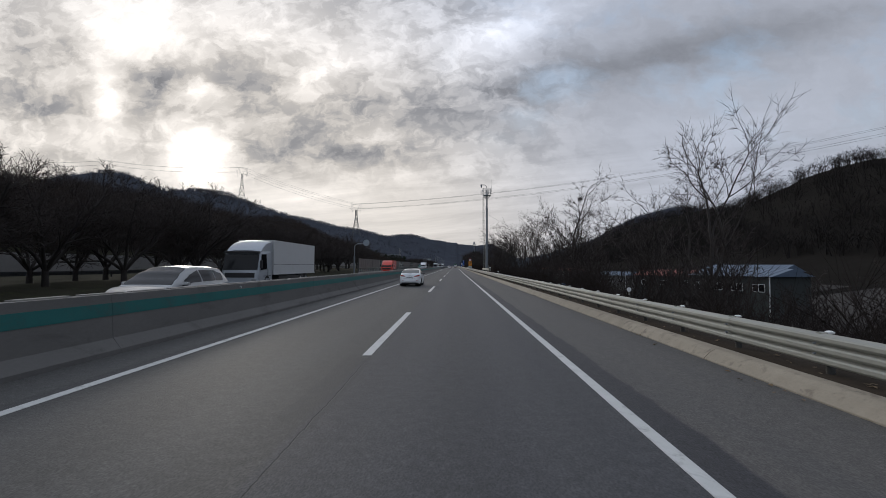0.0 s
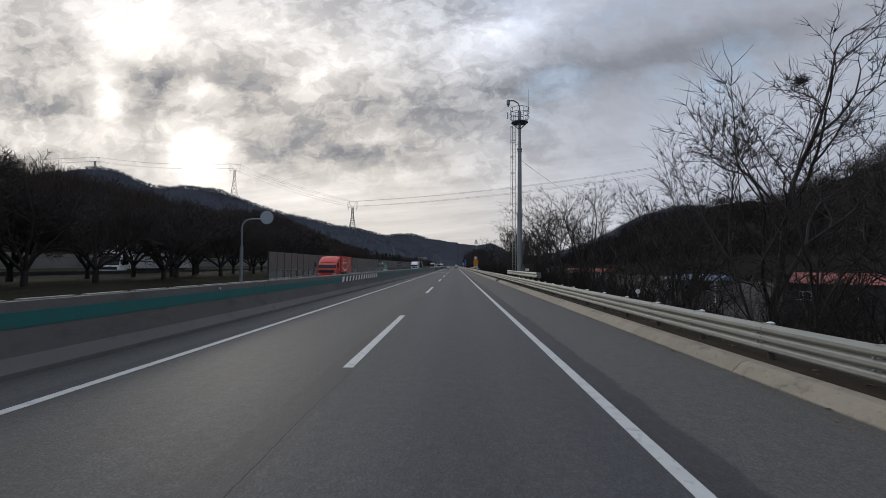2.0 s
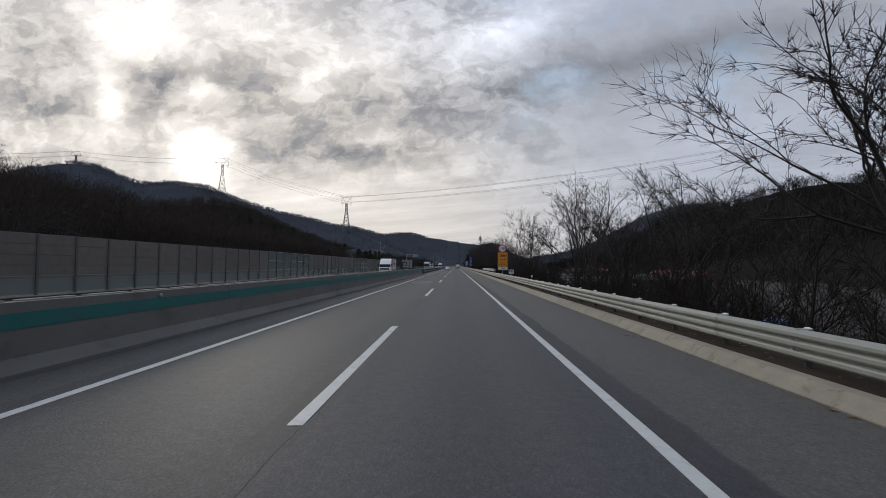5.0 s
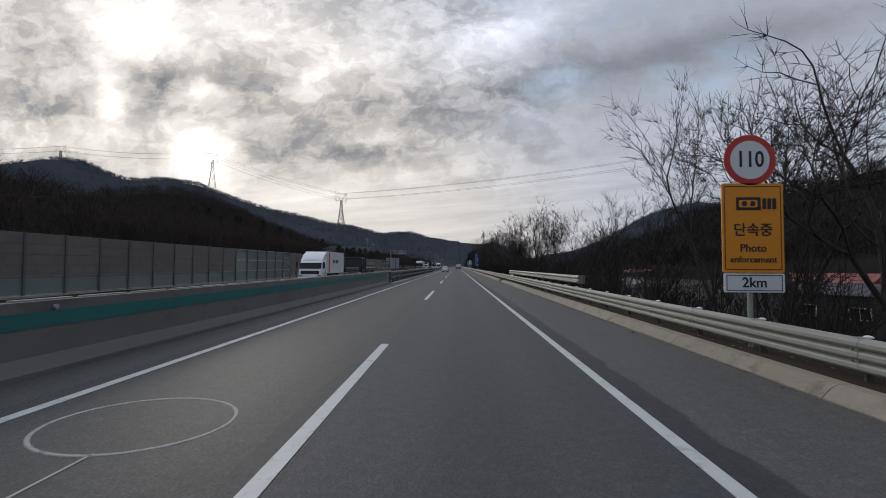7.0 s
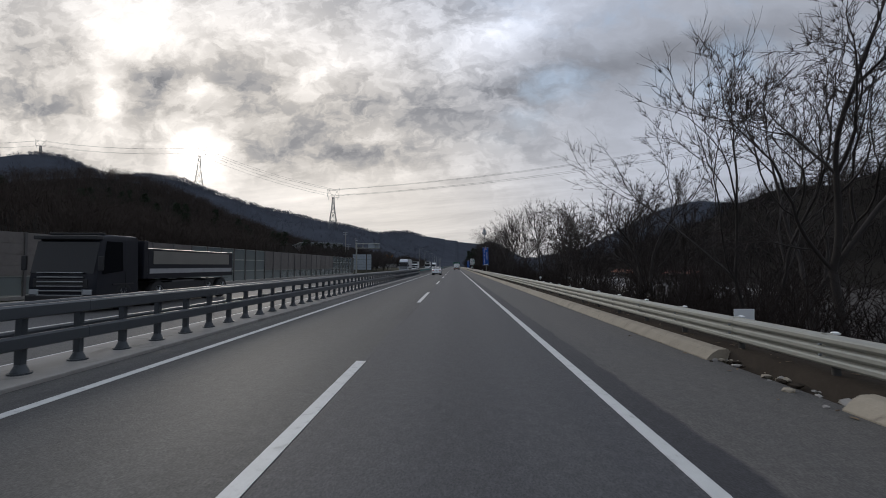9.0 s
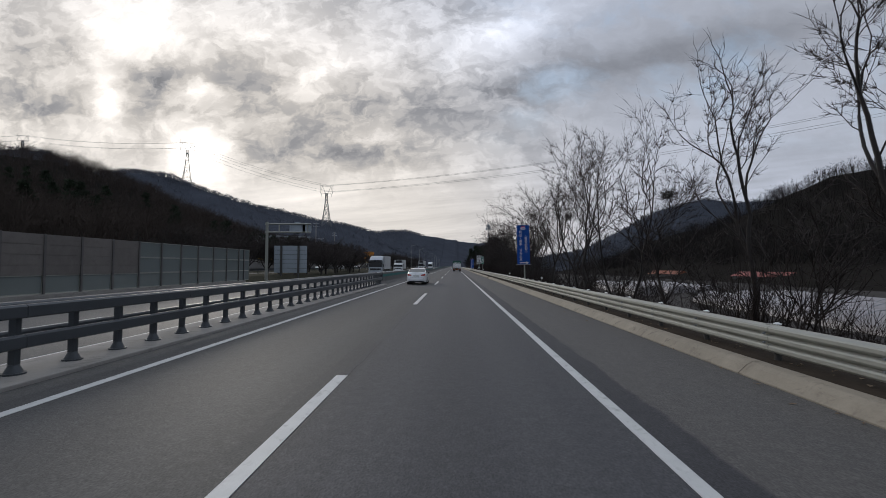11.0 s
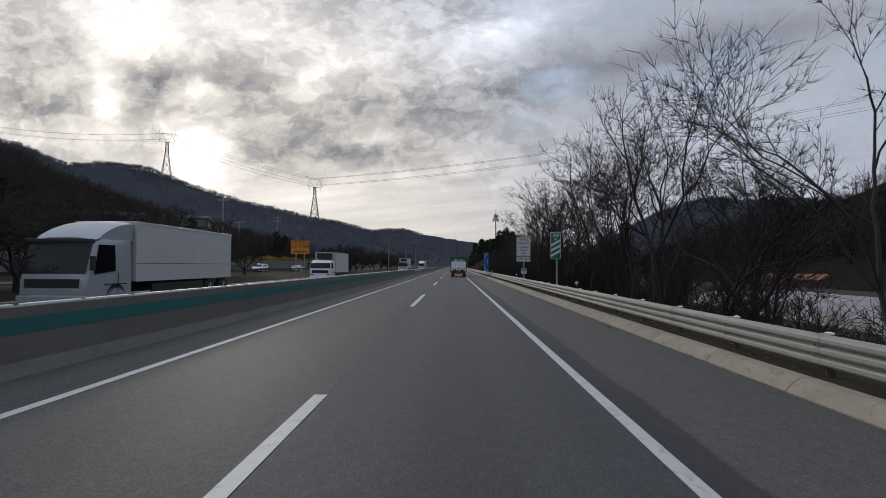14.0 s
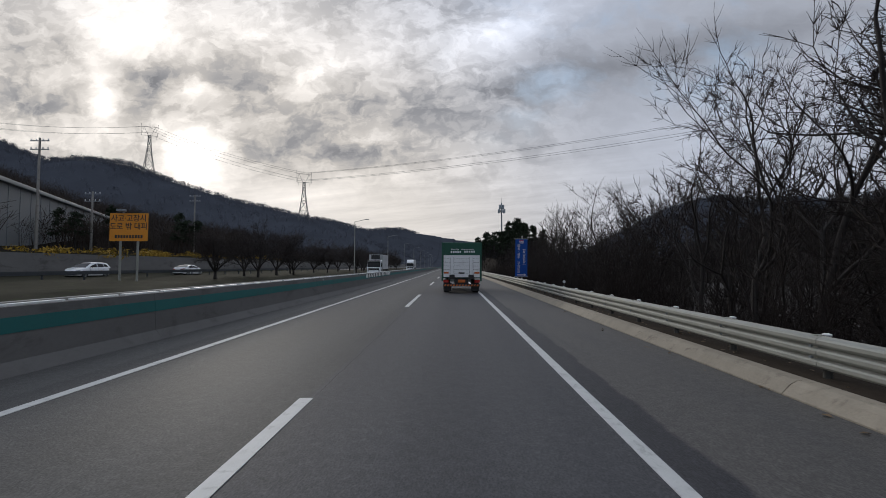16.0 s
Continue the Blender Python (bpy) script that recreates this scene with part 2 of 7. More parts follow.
# pane tint is raised so that the colour carries some reflected light
PANE = glass("clear_pane", (0.21, 0.24, 0.24), 0.10, 0.30)
WALLPOST = surface("dark_wall_post", (0.105, 0.10, 0.098), 0.6, 0.2, var=0.2, scale=1.5, bump=0.05)
BARK = surface("bark", (0.036, 0.031, 0.029), 0.95, var=0.35, scale=5, fine=40, each=0.15, bump=0.5)
TWIG = surface("twigs", (0.040, 0.031, 0.028), 0.95, var=0.25, scale=3, each=0.2, bump=0)
BRUSH = surface("brushwood", (0.030, 0.024, 0.022), 1.0, var=0.4, scale=1.2, bump=0, spec=0.1)
SLOPEWOOD = surface("slope_brushwood", (0.055, 0.044, 0.038), 1.0, var=0.4, scale=0.6, bump=0, spec=0.1)
WOODS = surface("far_woods", (0.030, 0.027, 0.026), 1.0, var=0.3, scale=0.05, fine=0.6, bump=0, spec=0.0)
PINE = surface("pine_green", (0.024, 0.034, 0.020), 0.95, var=0.4, scale=1.5, each=0.15, bump=0, spec=0.2)
SOIL = surface("leaf_litter", (0.045, 0.036, 0.028), 1.0, var=0.5, scale=1.2, fine=22, bump=0.6, dirt=((0.035, 0.03, 0.025), 0.7), spec=0.1)
GRASS = surface("dry_grass", (0.026, 0.025, 0.016), 1.0, var=0.4, scale=0.8, fine=14, bump=0.5, dirt=((0.045, 0.055, 0.02), 0.6), spec=0.1)
# distance haze is put into these two base colours: paler and bluer than near woods
HAZEHILL = surface("hazed_ridge_floor", (0.056, 0.062, 0.076), 1.0, var=0.3, scale=0.02, fine=0.3, bump=0, spec=0.0)
HAZEWOODS = surface("hazed_ridge_woods", (0.110, 0.119, 0.143), 1.0, var=0.1, scale=0.04, fine=0.5, bump=0, spec=0.0)
FIELD = surface("valley_fields", (0.058, 0.053, 0.050), 1.0, var=0.45, scale=0.09, fine=1.2, bump=0, spec=0.1, dirt=((0.03, 0.027, 0.025), 0.8))
HILL = surface("hill_floor", (0.022, 0.020, 0.018), 1.0, var=0.4, scale=0.03, fine=0.35, bump=0, spec=0.0)


# ---- makers
def mesh_of(name, verts, faces, material=None, smooth=False):
    me = bpy.data.meshes.new(name)
    me.from_pydata([tuple(map(float, v)) for v in verts], [], [tuple(int(i) for i in f) for f in faces])
    if material:
        me.materials.append(material)
    if smooth:
        me.shade_smooth()
    return me


def piece(name, me, parent=None, at=None, label=""):
    ob = new(name, me)
    ob.parent = parent
    if at is not None:
        ob.matrix_basis = at
    return tagged(ob, label)


def part(name, bm, material, parent=None, label="", smooth=False, at=None):
    me = bpy.data.meshes.new(name)
    bmesh.ops.recalc_face_normals(bm, faces=bm.faces)
    bm.to_mesh(me)
    bm.free()
    me.materials.append(material)
    if smooth:
        me.shade_smooth()
        me.set_sharp_from_angle(angle=radians(38))
    return piece(name, me, parent, at, label)


def thing(name, m, label, category, group="", kind=""):
    ob = new(name)
    ob.matrix_basis = m
    return tagged(ob, label, category, group, kind)


def box(bm, x0, x1, y0, y1, z0, z1, bevel=0.0):
    made = bmesh.ops.create_cube(bm, size=1.0)["verts"]
    for v in made:
        v.co = Vector((x0 if v.co.x < 0 else x1, y0 if v.co.y < 0 else y1, z0 if v.co.z < 0 else z1))
    if bevel:
        edges = {e for v in made for e in v.link_edges}
        bmesh.ops.bevel(bm, geom=list(edges), offset=bevel, segments=2, affect="EDGES", profile=0.6)
    return bm


def boxed(x0, x1, y0, y1, z0, z1, bevel=0.0):
    return box(bmesh.new(), x0, x1, y0, y1, z0, z1, bevel)


def rod(bm, a, b, r0, r1=None, n=10, cap=True):
    a, b = Vector(a), Vector(b)
    r1 = r0 if r1 is None else r1
    m = Matrix.Translation((a + b) / 2) @ (b - a).to_track_quat("Z", "Y").to_matrix().to_4x4()
    bmesh.ops.create_cone(bm, cap_ends=cap, segments=n, radius1=r0, radius2=r1, depth=(b - a).length, matrix=m)
    return bm


def extruded(profile, y0, y1, closed=True, steps=1):
    """A profile of (x, z) drawn out along y."""
    bm = bmesh.new()
    n = len(profile)
    rings = [[bm.verts.new((x, y0 + (y1 - y0) * k / steps, z)) for x, z in profile] for k in range(steps + 1)]
    for r, s in zip(rings, rings[1:]):
        for i in range(n if closed else n - 1):
            bm.faces.new((r[i], r[(i + 1) % n], s[(i + 1) % n], s[i]))
    if closed:
        bm.faces.new(rings[0][::-1])
        bm.faces.new(rings[-1])
    return bm


def lettering(text, size, material, parent, m, label="", align="CENTER", squeeze=1.0, name="lettering"):
    """Flat raised letters in the built-in font, facing -y."""
    cu = bpy.data.curves.new("letters", "FONT")
    cu.body, cu.size, cu.align_x, cu.align_y, cu.extrude, cu.space_line = text, size, align, "CENTER", 0.004, 1.0
    cu.resolution_u, cu.offset = 3, 0.012 * size
    tmp = new("letters", cu)
    me = bpy.data.meshes.new_from_object(tmp)
    bpy.data.objects.remove(tmp)
    me.materials.clear()
    me.materials.append(material)
    me.transform(Matrix.Diagonal((squeeze, 1, 1, 1)))
    me.transform(pose(0, 0, 0, 90, 0, 0))
    return piece(name, me, parent, m, label)


# ---- ground, road and hills
def smooth(t):
    t = min(1.0, max(0.0, t))
    return t * t * (3 - 2 * t)


def bell(x, y, cx, cy, sx, sy, h):
    return h * math.exp(-(((x - cx) / sx) ** 2) - (((y - cy) / sy) ** 2))


def height(x, y):
    """Height of the ground at a place."""
    far = noise.fractal(Vector((x * 0.006, y * 0.006, 0)), 1.0, 2.0, 5)
    near = noise.fractal(Vector((x * 0.12, y * 0.12, 3)), 1.0, 2.0, 3)
    z = -0.12
    if x > 6.65:
        z = 0.12 - 5.77 * smooth((x - 7.6) / 12.2) + 0.18 * near * smooth((x - 6.9) / 2)
        z += (54 - 9 * smooth((y - 190) / 120) - 5 * smooth((y - 320) / 100) - 18 * smooth((y - 420) / 80)) * math.exp(-(((x - 190) / 72) ** 2)) + bell(x, y, 330, 560, 120, 180, 62)
        z += bell(x, y, 1060, 2120, 300, 300, 225) + bell(x, y, 760, 2150, 260, 280, 105) + bell(x, y, 1520, 2250, 330, 300, 290) + bell(x, y, 26, 478, 16, 44, 13) * smooth((x - 7) / 8)
        z += 9 * far * smooth((x - 60) / 120)
    elif x < -15.6:
        z = -0.12 + 0.25 * smooth((-15.6 - x) / 3) * (1 + near)
        if x < -30.2:
            z = 0.05
        if x < -40.6:
            z = 2.45 + 0.3 * near
        back = -x
        z += 8 * smooth((back - 42) / 40) * (0.2 + 0.8 * smooth((y - 45) / 80)) * (1 - 0.4 * smooth((y - 230) / 120))
        z += bell(x, y, -165, 395, 60, 85, 34) + bell(x, y, -130, 120, 60, 120, 12)
        z += 8 * far * smooth((back - 90) / 150) + bell(x, y, -225, 1000, 120, 150, 36)
    if y > 450:
        z += ridge(x, y) * (1 + 0.06 * far) * max(smooth((abs(x + 5) - 14) / 130), smooth((y - 1260) / 120))
    return z


RIDGE = [(-1900, 1500, 200), (-1200, 1230, 215), (-935, 1155, 238), (-690, 1118, 184), (-540, 1097, 145), (-474, 1424, 136), (-375, 1631, 122), (-241, 1813, 117), (-138, 1942, 116), (-51, 2114, 118), (200, 2450, 104)]


def ridge(x, y):
    """The long ridge that carries the pylons."""
    best = 0.0
    for (ax, ay, ah), (bx, by, bh) in zip(RIDGE, RIDGE[1:]):
        k = ((x - ax) * (bx - ax) + (y - ay) * (by - ay)) / ((bx - ax) ** 2 + (by - ay) ** 2)
        k = min(1.0, max(0.0, k))
        d = math.hypot(x - ax - k * (bx - ax), y - ay - k * (by - ay))
        h = ah + k * (bh - ah)
        best = max(best, h * math.exp(-((d / (1.15 * h + 60)) ** 1.5)))
    return best


def axis(stops):
    out = []
    for a, b, step in stops:
        n = max(1, round((b - a) / step))
        out += [a + (b - a) * i / n for i in range(n)]
    return out + [stops[-1][1]]


def ground_mesh():
    xs = axis([(-4000, -1400, 260), (-1400, -200, 24), (-200, -60, 8), (-60, -42, 3), (-42, -40.75, 0.6), (-40.75, -40.45, 0.3), (-40.45, -15, 1.6), (-15, 6.56, 7), (6.56, 6.68, 0.12), (6.68, 24, 0.8), (24, 60, 4), (60, 400, 13), (400, 1900, 40), (1900, 4000, 300)])
    ys = axis([(-1500, -300, 150), (-300, -20, 20), (-20, 400, 2.6), (400, 700, 8), (700, 2500, 26), (2500, 4600, 300)])
    verts = [(x, y, height(x, y)) for y in ys for x in xs]
    n = len(xs)
    faces = [(j * n + i, j * n + i + 1, (j + 1) * n + i + 1, (j + 1) * n + i) for j in range(len(ys) - 1) for i in range(n - 1)]
    me = mesh_of("ground", verts, faces, SOIL, True)
    for m in (GRASS, HILL, HAZEHILL, FIELD):
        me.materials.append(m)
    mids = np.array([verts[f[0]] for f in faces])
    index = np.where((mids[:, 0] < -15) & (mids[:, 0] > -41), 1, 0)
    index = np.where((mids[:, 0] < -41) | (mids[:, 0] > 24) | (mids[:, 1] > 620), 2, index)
    # far faces take the floor colour with haze painted in
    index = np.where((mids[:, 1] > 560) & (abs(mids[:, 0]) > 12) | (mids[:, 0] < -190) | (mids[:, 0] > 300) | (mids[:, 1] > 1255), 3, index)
    index = np.where((mids[:, 0] > 24) & (mids[:, 0] < 118) & (mids[:, 1] < 620) & (mids[:, 2] < -3.5), 4, index)
    me.polygons.foreach_set("material_index", index.astype(np.int32))
    return me


tagged(new("ground", ground_mesh()), "bare winter ground with leaf litter and wooded hills", "ground", kind="structure")

Y0, Y1 = -60.0, 1250.0
tagged(part("road", boxed(-15.7, 6.42, Y0, Y1, -0.4, 0.0), ASPHALT), "worn grey asphalt of a dual carriageway", "road", kind="structure")


def stripes(name, label, spans, z=0.005):
    bm = bmesh.new()
    for x0, x1, y0, y1 in spans:
        box(bm, x0, x1, y0, y1, -0.002, z)
    return tagged(part(name, bm, PAINT), label, "road marking", kind="structure")


def median_line(y):
    """The line beside the median was painted by hand and wanders a little."""
    return float(np.interp(y, (0, 40, 75, 110, 165, 260, 285, 330), (-3.37, -3.29, -3.24, -3.26, -3.31, -3.23, -3.19, -3.13)))


def verge_line(y):
    return float(np.interp(y, (0, 40, 70, 100, 130, 150, 185, 255, 330), (3.665, 3.64, 3.62, 3.66, 3.705, 3.68, 3.635, 3.655, 3.63)))


bm = bmesh.new()
marks = list(np.arange(Y0, 420, 6.0)) + list(np.arange(420, Y1 + 1, 30.0))
for a, b in zip(marks, marks[1:]):
    for line in (median_line, verge_line):
        xa, xb = line(a), line(b)
        quad = [bm.verts.new(p) for p in ((xa - 0.077, a, 0.005), (xa + 0.077, a, 0.005), (xb + 0.077, b, 0.005), (xb - 0.077, b, 0.005))]
        foot = [bm.verts.new((v.co.x, v.co.y, -0.002)) for v in quad]
        bm.faces.new(quad)
        for i in range(4):
            bm.faces.new((quad[i], foot[i], foot[(i + 1) % 4], quad[(i + 1) % 4]))
tagged(part("edge_line", bm, PAINT), "solid white edge lines of the carriageway", "road marking", kind="structure")
stripes("opposite_line", "white edge lines of the opposite carriageway", [(x - 0.08, x + 0.08, y, min(y + 20, Y1)) for x in (-5.66, -12.9) for y in np.arange(Y0, Y1, 20)])
dash_group = "dashes of the lane line"
dash_mesh = mesh_of("lane_dash", *((lambda b: ([v.co[:] for v in b.verts], [[v.index for v in f.verts] for f in b.faces]))(boxed(-0.085, 0.085, 0, 7.6, -0.002, 0.006))), PAINT)
for k in range(-2, 60):
    tagged(piece("lane_dash", dash_mesh, None, pose(0.055, 20.0 * k, 0)), "white painted dash of the lane line", "road marking", dash_group, "structure")
    if k < 30:
        tagged(piece("lane_dash", dash_mesh, None, pose(-9.25, 20.0 * k + 7, 0)), "white painted dash on the opposite carriageway", "road marking", dash_group, "structure")

# ---- right edge: kerb, guardrail
POSTDARK = surface("dark_post", (0.07, 0.068, 0.064), 0.7, 0.2, var=0.2)
KERB_PROFILE = [(6.24, -0.2), (6.24, 0.02), (6.36, 0.14), (6.45, 0.19), (6.62, 0.2), (6.66, 0.16), (6.66, -0.2)]
GAPS = ((79.4, 82.2), (185.2, 188.0), (280.8, 283.2))


def shared(name, bm, material, smoothed=False):
    """A mesh to be used by many pieces."""
    me = bpy.data.meshes.new(name)
    bmesh.ops.recalc_face_normals(bm, faces=bm.faces)
    bm.to_mesh(me)
    bm.free()
    me.materials.append(material)
    if smoothed:
        me.shade_smooth()
        me.set_sharp_from_angle(angle=radians(40))
    return me


kerb = thing("kerb", pose(0, 0, 0), "weathered tan concrete kerb along the hard shoulder", "kerb", kind="structure")
kerb_mesh = shared("kerb_stone", extruded(KERB_PROFILE, 0, 3.985), KERB)
y = -16.0
while y < 380:
    hole = [g for g in GAPS if y < g[1] and y + 4 > g[0]]
    if not hole:
        piece("kerb_stone", kerb_mesh, kerb, pose(0, y, 0))
    else:
        g = hole[0]
        for a, b in ((y, min(y + 4, g[0])), (max(y, g[1]), y + 4)):
            if b - a > 0.2:
                part("kerb_stone", extruded(KERB_PROFILE, a, b), KERB, kerb)
    y += 4.0
part("kerb_run", extruded(KERB_PROFILE, 380, Y1, steps=40), KERB, kerb)

# profile of a W-beam seen from the road side, and of a post
W_BEAM = [(0.03, 0.0), (-0.035, 0.03), (-0.05, 0.07), (-0.045, 0.105), (0.025, 0.15), (0.03, 0.175), (0.025, 0.20), (-0.045, 0.245), (-0.05, 0.28), (-0.035, 0.32), (0.03, 0.35), (0.036, 0.35), (0.036, 0.0)]
TRI_BEAM = [(0.03, 0.0)]
for k in range(3):
    TRI_BEAM += [(-0.03, 0.145 * k + 0.02), (-0.05, 0.145 * k + 0.045), (-0.05, 0.145 * k + 0.09), (-0.03, 0.145 * k + 0.115), (0.02, 0.145 * k + 0.137)]
TRI_BEAM += [(0.03, 0.44), (0.036, 0.44), (0.036, 0.0)]


def beam_mesh(length, material, scale=1.0):
    prof = [(x, z * scale) for x, z in W_BEAM]
    return shared("beam", extruded(prof, 0.0, length), material)


def bolt_mesh():
    return shared("bolt", rod(bmesh.new(), (-0.066, 0, 0), (-0.03, 0, 0), 0.018, n=6), STEEL)


def post_mesh(z0, z1, r=0.065):
    return shared("post", rod(bmesh.new(), (0, 0, z0), (0, 0, z1), r, n=12), POSTDARK, True)


def cap_of(z1, r=0.065):
    bm = rod(bmesh.new(), (0, 0, z1), (0, 0, z1 + 0.02), r + 0.012, n=12)
    rod(bm, (0, 0, z1 + 0.02), (0, 0, z1 + 0.035), r + 0.012, r * 0.5, n=12)
    return shared("post_cap", bm, WHITE, True)


def bracket_mesh():
    return shared("bracket", box(boxed(-0.16, -0.06, -0.04, 0.04, 0.42, 0.78), -0.1, 0.0, -0.05, 0.05, 0.5, 0.7), GALV)


guardrail = thing("guardrail", pose(6.92, 0, 0), "pale galvanised three-ridged guardrail on round capped posts", "guardrail")
b4, bolts, p2, pc, br = shared("beam", extruded(TRI_BEAM, 0.0, 3.99), GALV), bolt_mesh(), post_mesh(-0.6, 0.765, 0.052), cap_of(0.765, 0.045), bracket_mesh()
for k in range(-4, 92):
    beam = piece("beam", b4, guardrail, pose(-0.17, 4.0 * k, 0.34, 0, 0, 0))
    for dy, z in ((0.08, 0.145), (0.08, 0.29), (2.08, 0.145), (2.08, 0.29)):
        piece("bolt", bolts, beam, pose(0, dy, z))
    for j in (0, 1):
        post = piece("post", p2, guardrail, pose(0, 4.0 * k + 2 * j + 0.08, 0))
        piece("bracket", br, post)
        piece("post_cap", pc, post)
bm = extruded([(x - 0.17, z + 0.34) for x, z in TRI_BEAM], 368, Y1, steps=60)
for k in range(184, 330):
    rod(bm, (0, 2.0 * k, -0.6), (0, 2.0 * k, 0.82), 0.065, n=6)
part("far_beam", bm, GALV, guardrail)


def upper_rail(y0, y1):
    rail = thing("guardrail", pose(7.16, y0, 0), "taller second guardrail with curled ends behind the first", "guardrail", "second guardrails")
    n = round((y1 - y0) / 4)
    step = (y1 - y0) / n
    for k in range(n):
        piece("beam", beam_mesh(step - 0.01, GALV, 1.05), rail, pose(-0.1, k * step, 0.90))
    for k in range(2 * n + 1):
        piece("post", post_mesh(-0.6, 1.2, 0.06), rail, pose(0.03, k * step / 2, 0))
    for y in (0.0, y1 - y0):
        bm = bmesh.new()
        s = -1 if y == 0 else 1
        rows = [[bm.verts.new((-0.05 + 0.12 - 0.12 * math.cos(a), y + s * 0.16 * math.sin(a), 0.90 + z)) for z in (0, 0.12, 0.25, 0.367)] for a in np.linspace(0, 2.6, 8)]
        for r, q in zip(rows, rows[1:]):
            for i in range(3):
                bm.faces.new((r[i], r[i + 1], q[i + 1], q[i]))
        bmesh.ops.solidify(bm, geom=bm.faces[:], thickness=0.008)
        part("end_wing", bm, GALV, rail, smooth=True)


upper_rail(61.5, 77.5)
upper_rail(158.3, 184.3)

# rubble and litter where the kerb is broken
random.seed(5)
for g in GAPS:
    for i in range(46):
        s = random.uniform(0.02, 0.10)
        bm = bmesh.new()
        bmesh.ops.create_icosphere(bm, subdivisions=1, radius=s)
        for v in bm.verts:
            v.co = Vector((v.co.x * random.uniform(0.7, 1.4), v.co.y * random.uniform(0.7, 1.4), v.co.z * 0.5)) * random.uniform(0.8, 1.2)
        tagged(part("rubble", bm, random.choice((CONCRETE, SOIL, KERB)), at=pose(random.gauss(6.5, 0.18), random.uniform(g[0] - 0.3, g[1] + 0.3), s * 0.2, 0, 0, random.uniform(0, 360))), "broken piece of kerb lying in a gap", "rubble", "broken kerb pieces")

LEAF = surface("dead_leaf", (0.16, 0.11, 0.065), 0.9, var=0.3, scale=9, bump=0)
verts, faces = [], []
for i in range(5200):
    x, y = random.uniform(6.7, 8.6), random.uniform(-6, 350)
    if i % 7 == 0:
        x = 6.34 - abs(random.gauss(0, 0.25))
    z = (height(x, y) if x > 6.7 else 0.0) + 0.012
    s, a, t = random.uniform(0.02, 0.07), random.uniform(0, 6.3), random.uniform(-0.02, 0.03)
    c, d = math.cos(a) * s, math.sin(a) * s
    n = len(verts)
    verts += [(x - c, y - d, z), (x + d * 0.5, y - c * 0.5, z + abs(t)), (x + c, y + d, z), (x - d * 0.5, y + c * 0.5, z + abs(t) * 0.5)]
    faces.append((n, n + 1, n + 2, n + 3))
tagged(new("dead_leaves", mesh_of("dead_leaves", verts, faces, LEAF)), "dead leaves and litter along the kerb", "litter", kind="stuff")

# ---- median: concrete barrier with a teal band, steel rails between
BAR = [(-4.62, -0.1), (-4.62, 0.08), (-4.78, 0.28), (-4.84, 1.10), (-5.10, 1.10), (-5.16, 0.28), (-5.32, 0.08), (-5.32, -0.1)]
BAND = [(-4.803, 0.70), (-4.818, 0.94), (-4.83, 0.94), (-4.83, 0.70)]
barrier = thing("median_barrier", pose(0, 0, 0), "dirty concrete median barrier with a teal painted band", "barrier", kind="structure")
cap_mesh = shared("cap", box(bmesh.new(), -5.10, -4.98, 0, 1.02, 1.098, 1.125, 0.008), CONCRETE)
pale_cap = shared("cap", box(bmesh.new(), -5.06, -4.94, 0, 1.06, 1.098, 1.135, 0.008), WHITE)
ALU0 = surface("reflector_grey", (0.34, 0.36, 0.36), 0.4, 0.2, var=0.1, bump=0)
disc = shared("reflector", rod(rod(bmesh.new(), (-4.80, 0, 1.0), (-4.86, 0, 1.0), 0.012, n=6), (-4.77, 0, 1.0), (-4.80, 0, 1.0), 0.04, n=14), ALU0)
for a, b, drop in ((-60, 179.0, 0.0), (259.9, Y1, -0.08)):
    low = pose(0, 0, drop)
    for y in np.arange(a, min(b, 420), 12.0):
        e = min(y + 12, b)
        part("block", extruded(BAR, y + 0.01, e), BARRIER, barrier, at=low)
        part("band", extruded(BAND, y + 0.01, e), TEAL, barrier, "teal painted band", at=low)
    if b > 500:
        part("block", extruded(BAR, 427.9, b, steps=40), BARRIER, barrier, at=low)
        part("band", extruded(BAND, 427.9, b, steps=40), TEAL, barrier, "teal painted band", at=low)
    for y in np.arange(max(a, -8), min(b, 400), 1.25):
        if y + 1.1 < b:
            piece("cap", cap_mesh if a < 0 else pale_cap, barrier, pose(0, y, drop))
    for y in np.arange(max(a, 0) + 5, min(b, 400), 20.0):
        piece("reflector", disc, barrier, pose(0, y, drop))
# black and white warning stripes on the band where the barrier opens
for k in range(30):
    y = 58.5 + 0.85 * k if k < 14 else 356.6 + 0.85 * (k - 14)
    for s, m in ((0, WHITE), (1, BLACK)):
        bm = bmesh.new()
        w = 0.425
        pts = [(y + s * w, 0.70), (y + (s + 1) * w, 0.70), (y + (s + 1) * w + 0.24, 1.0), (y + s * w + 0.24, 1.0)]
        vs = [bm.verts.new((-4.785 - 0.07 * (z - 0.7) + dx, yy, z)) for dx in (0.0, -0.02) for yy, z in pts]
        bm.faces.new(vs[:4])
        bm.faces.new(vs[4:][::-1])
        for i in range(4):
            bm.faces.new((vs[i], vs[(i + 1) % 4], vs[4 + (i + 1) % 4], vs[4 + i]))
        part("warning_stripe", bm, m, barrier)

strip = part("median_strip", boxed(-5.45, -4.12, 179.0, 259.9, -0.1, 0.06, 0.02), CONCRETE)
tagged(strip, "pale concrete strip under the median rails", "median", kind="structure")
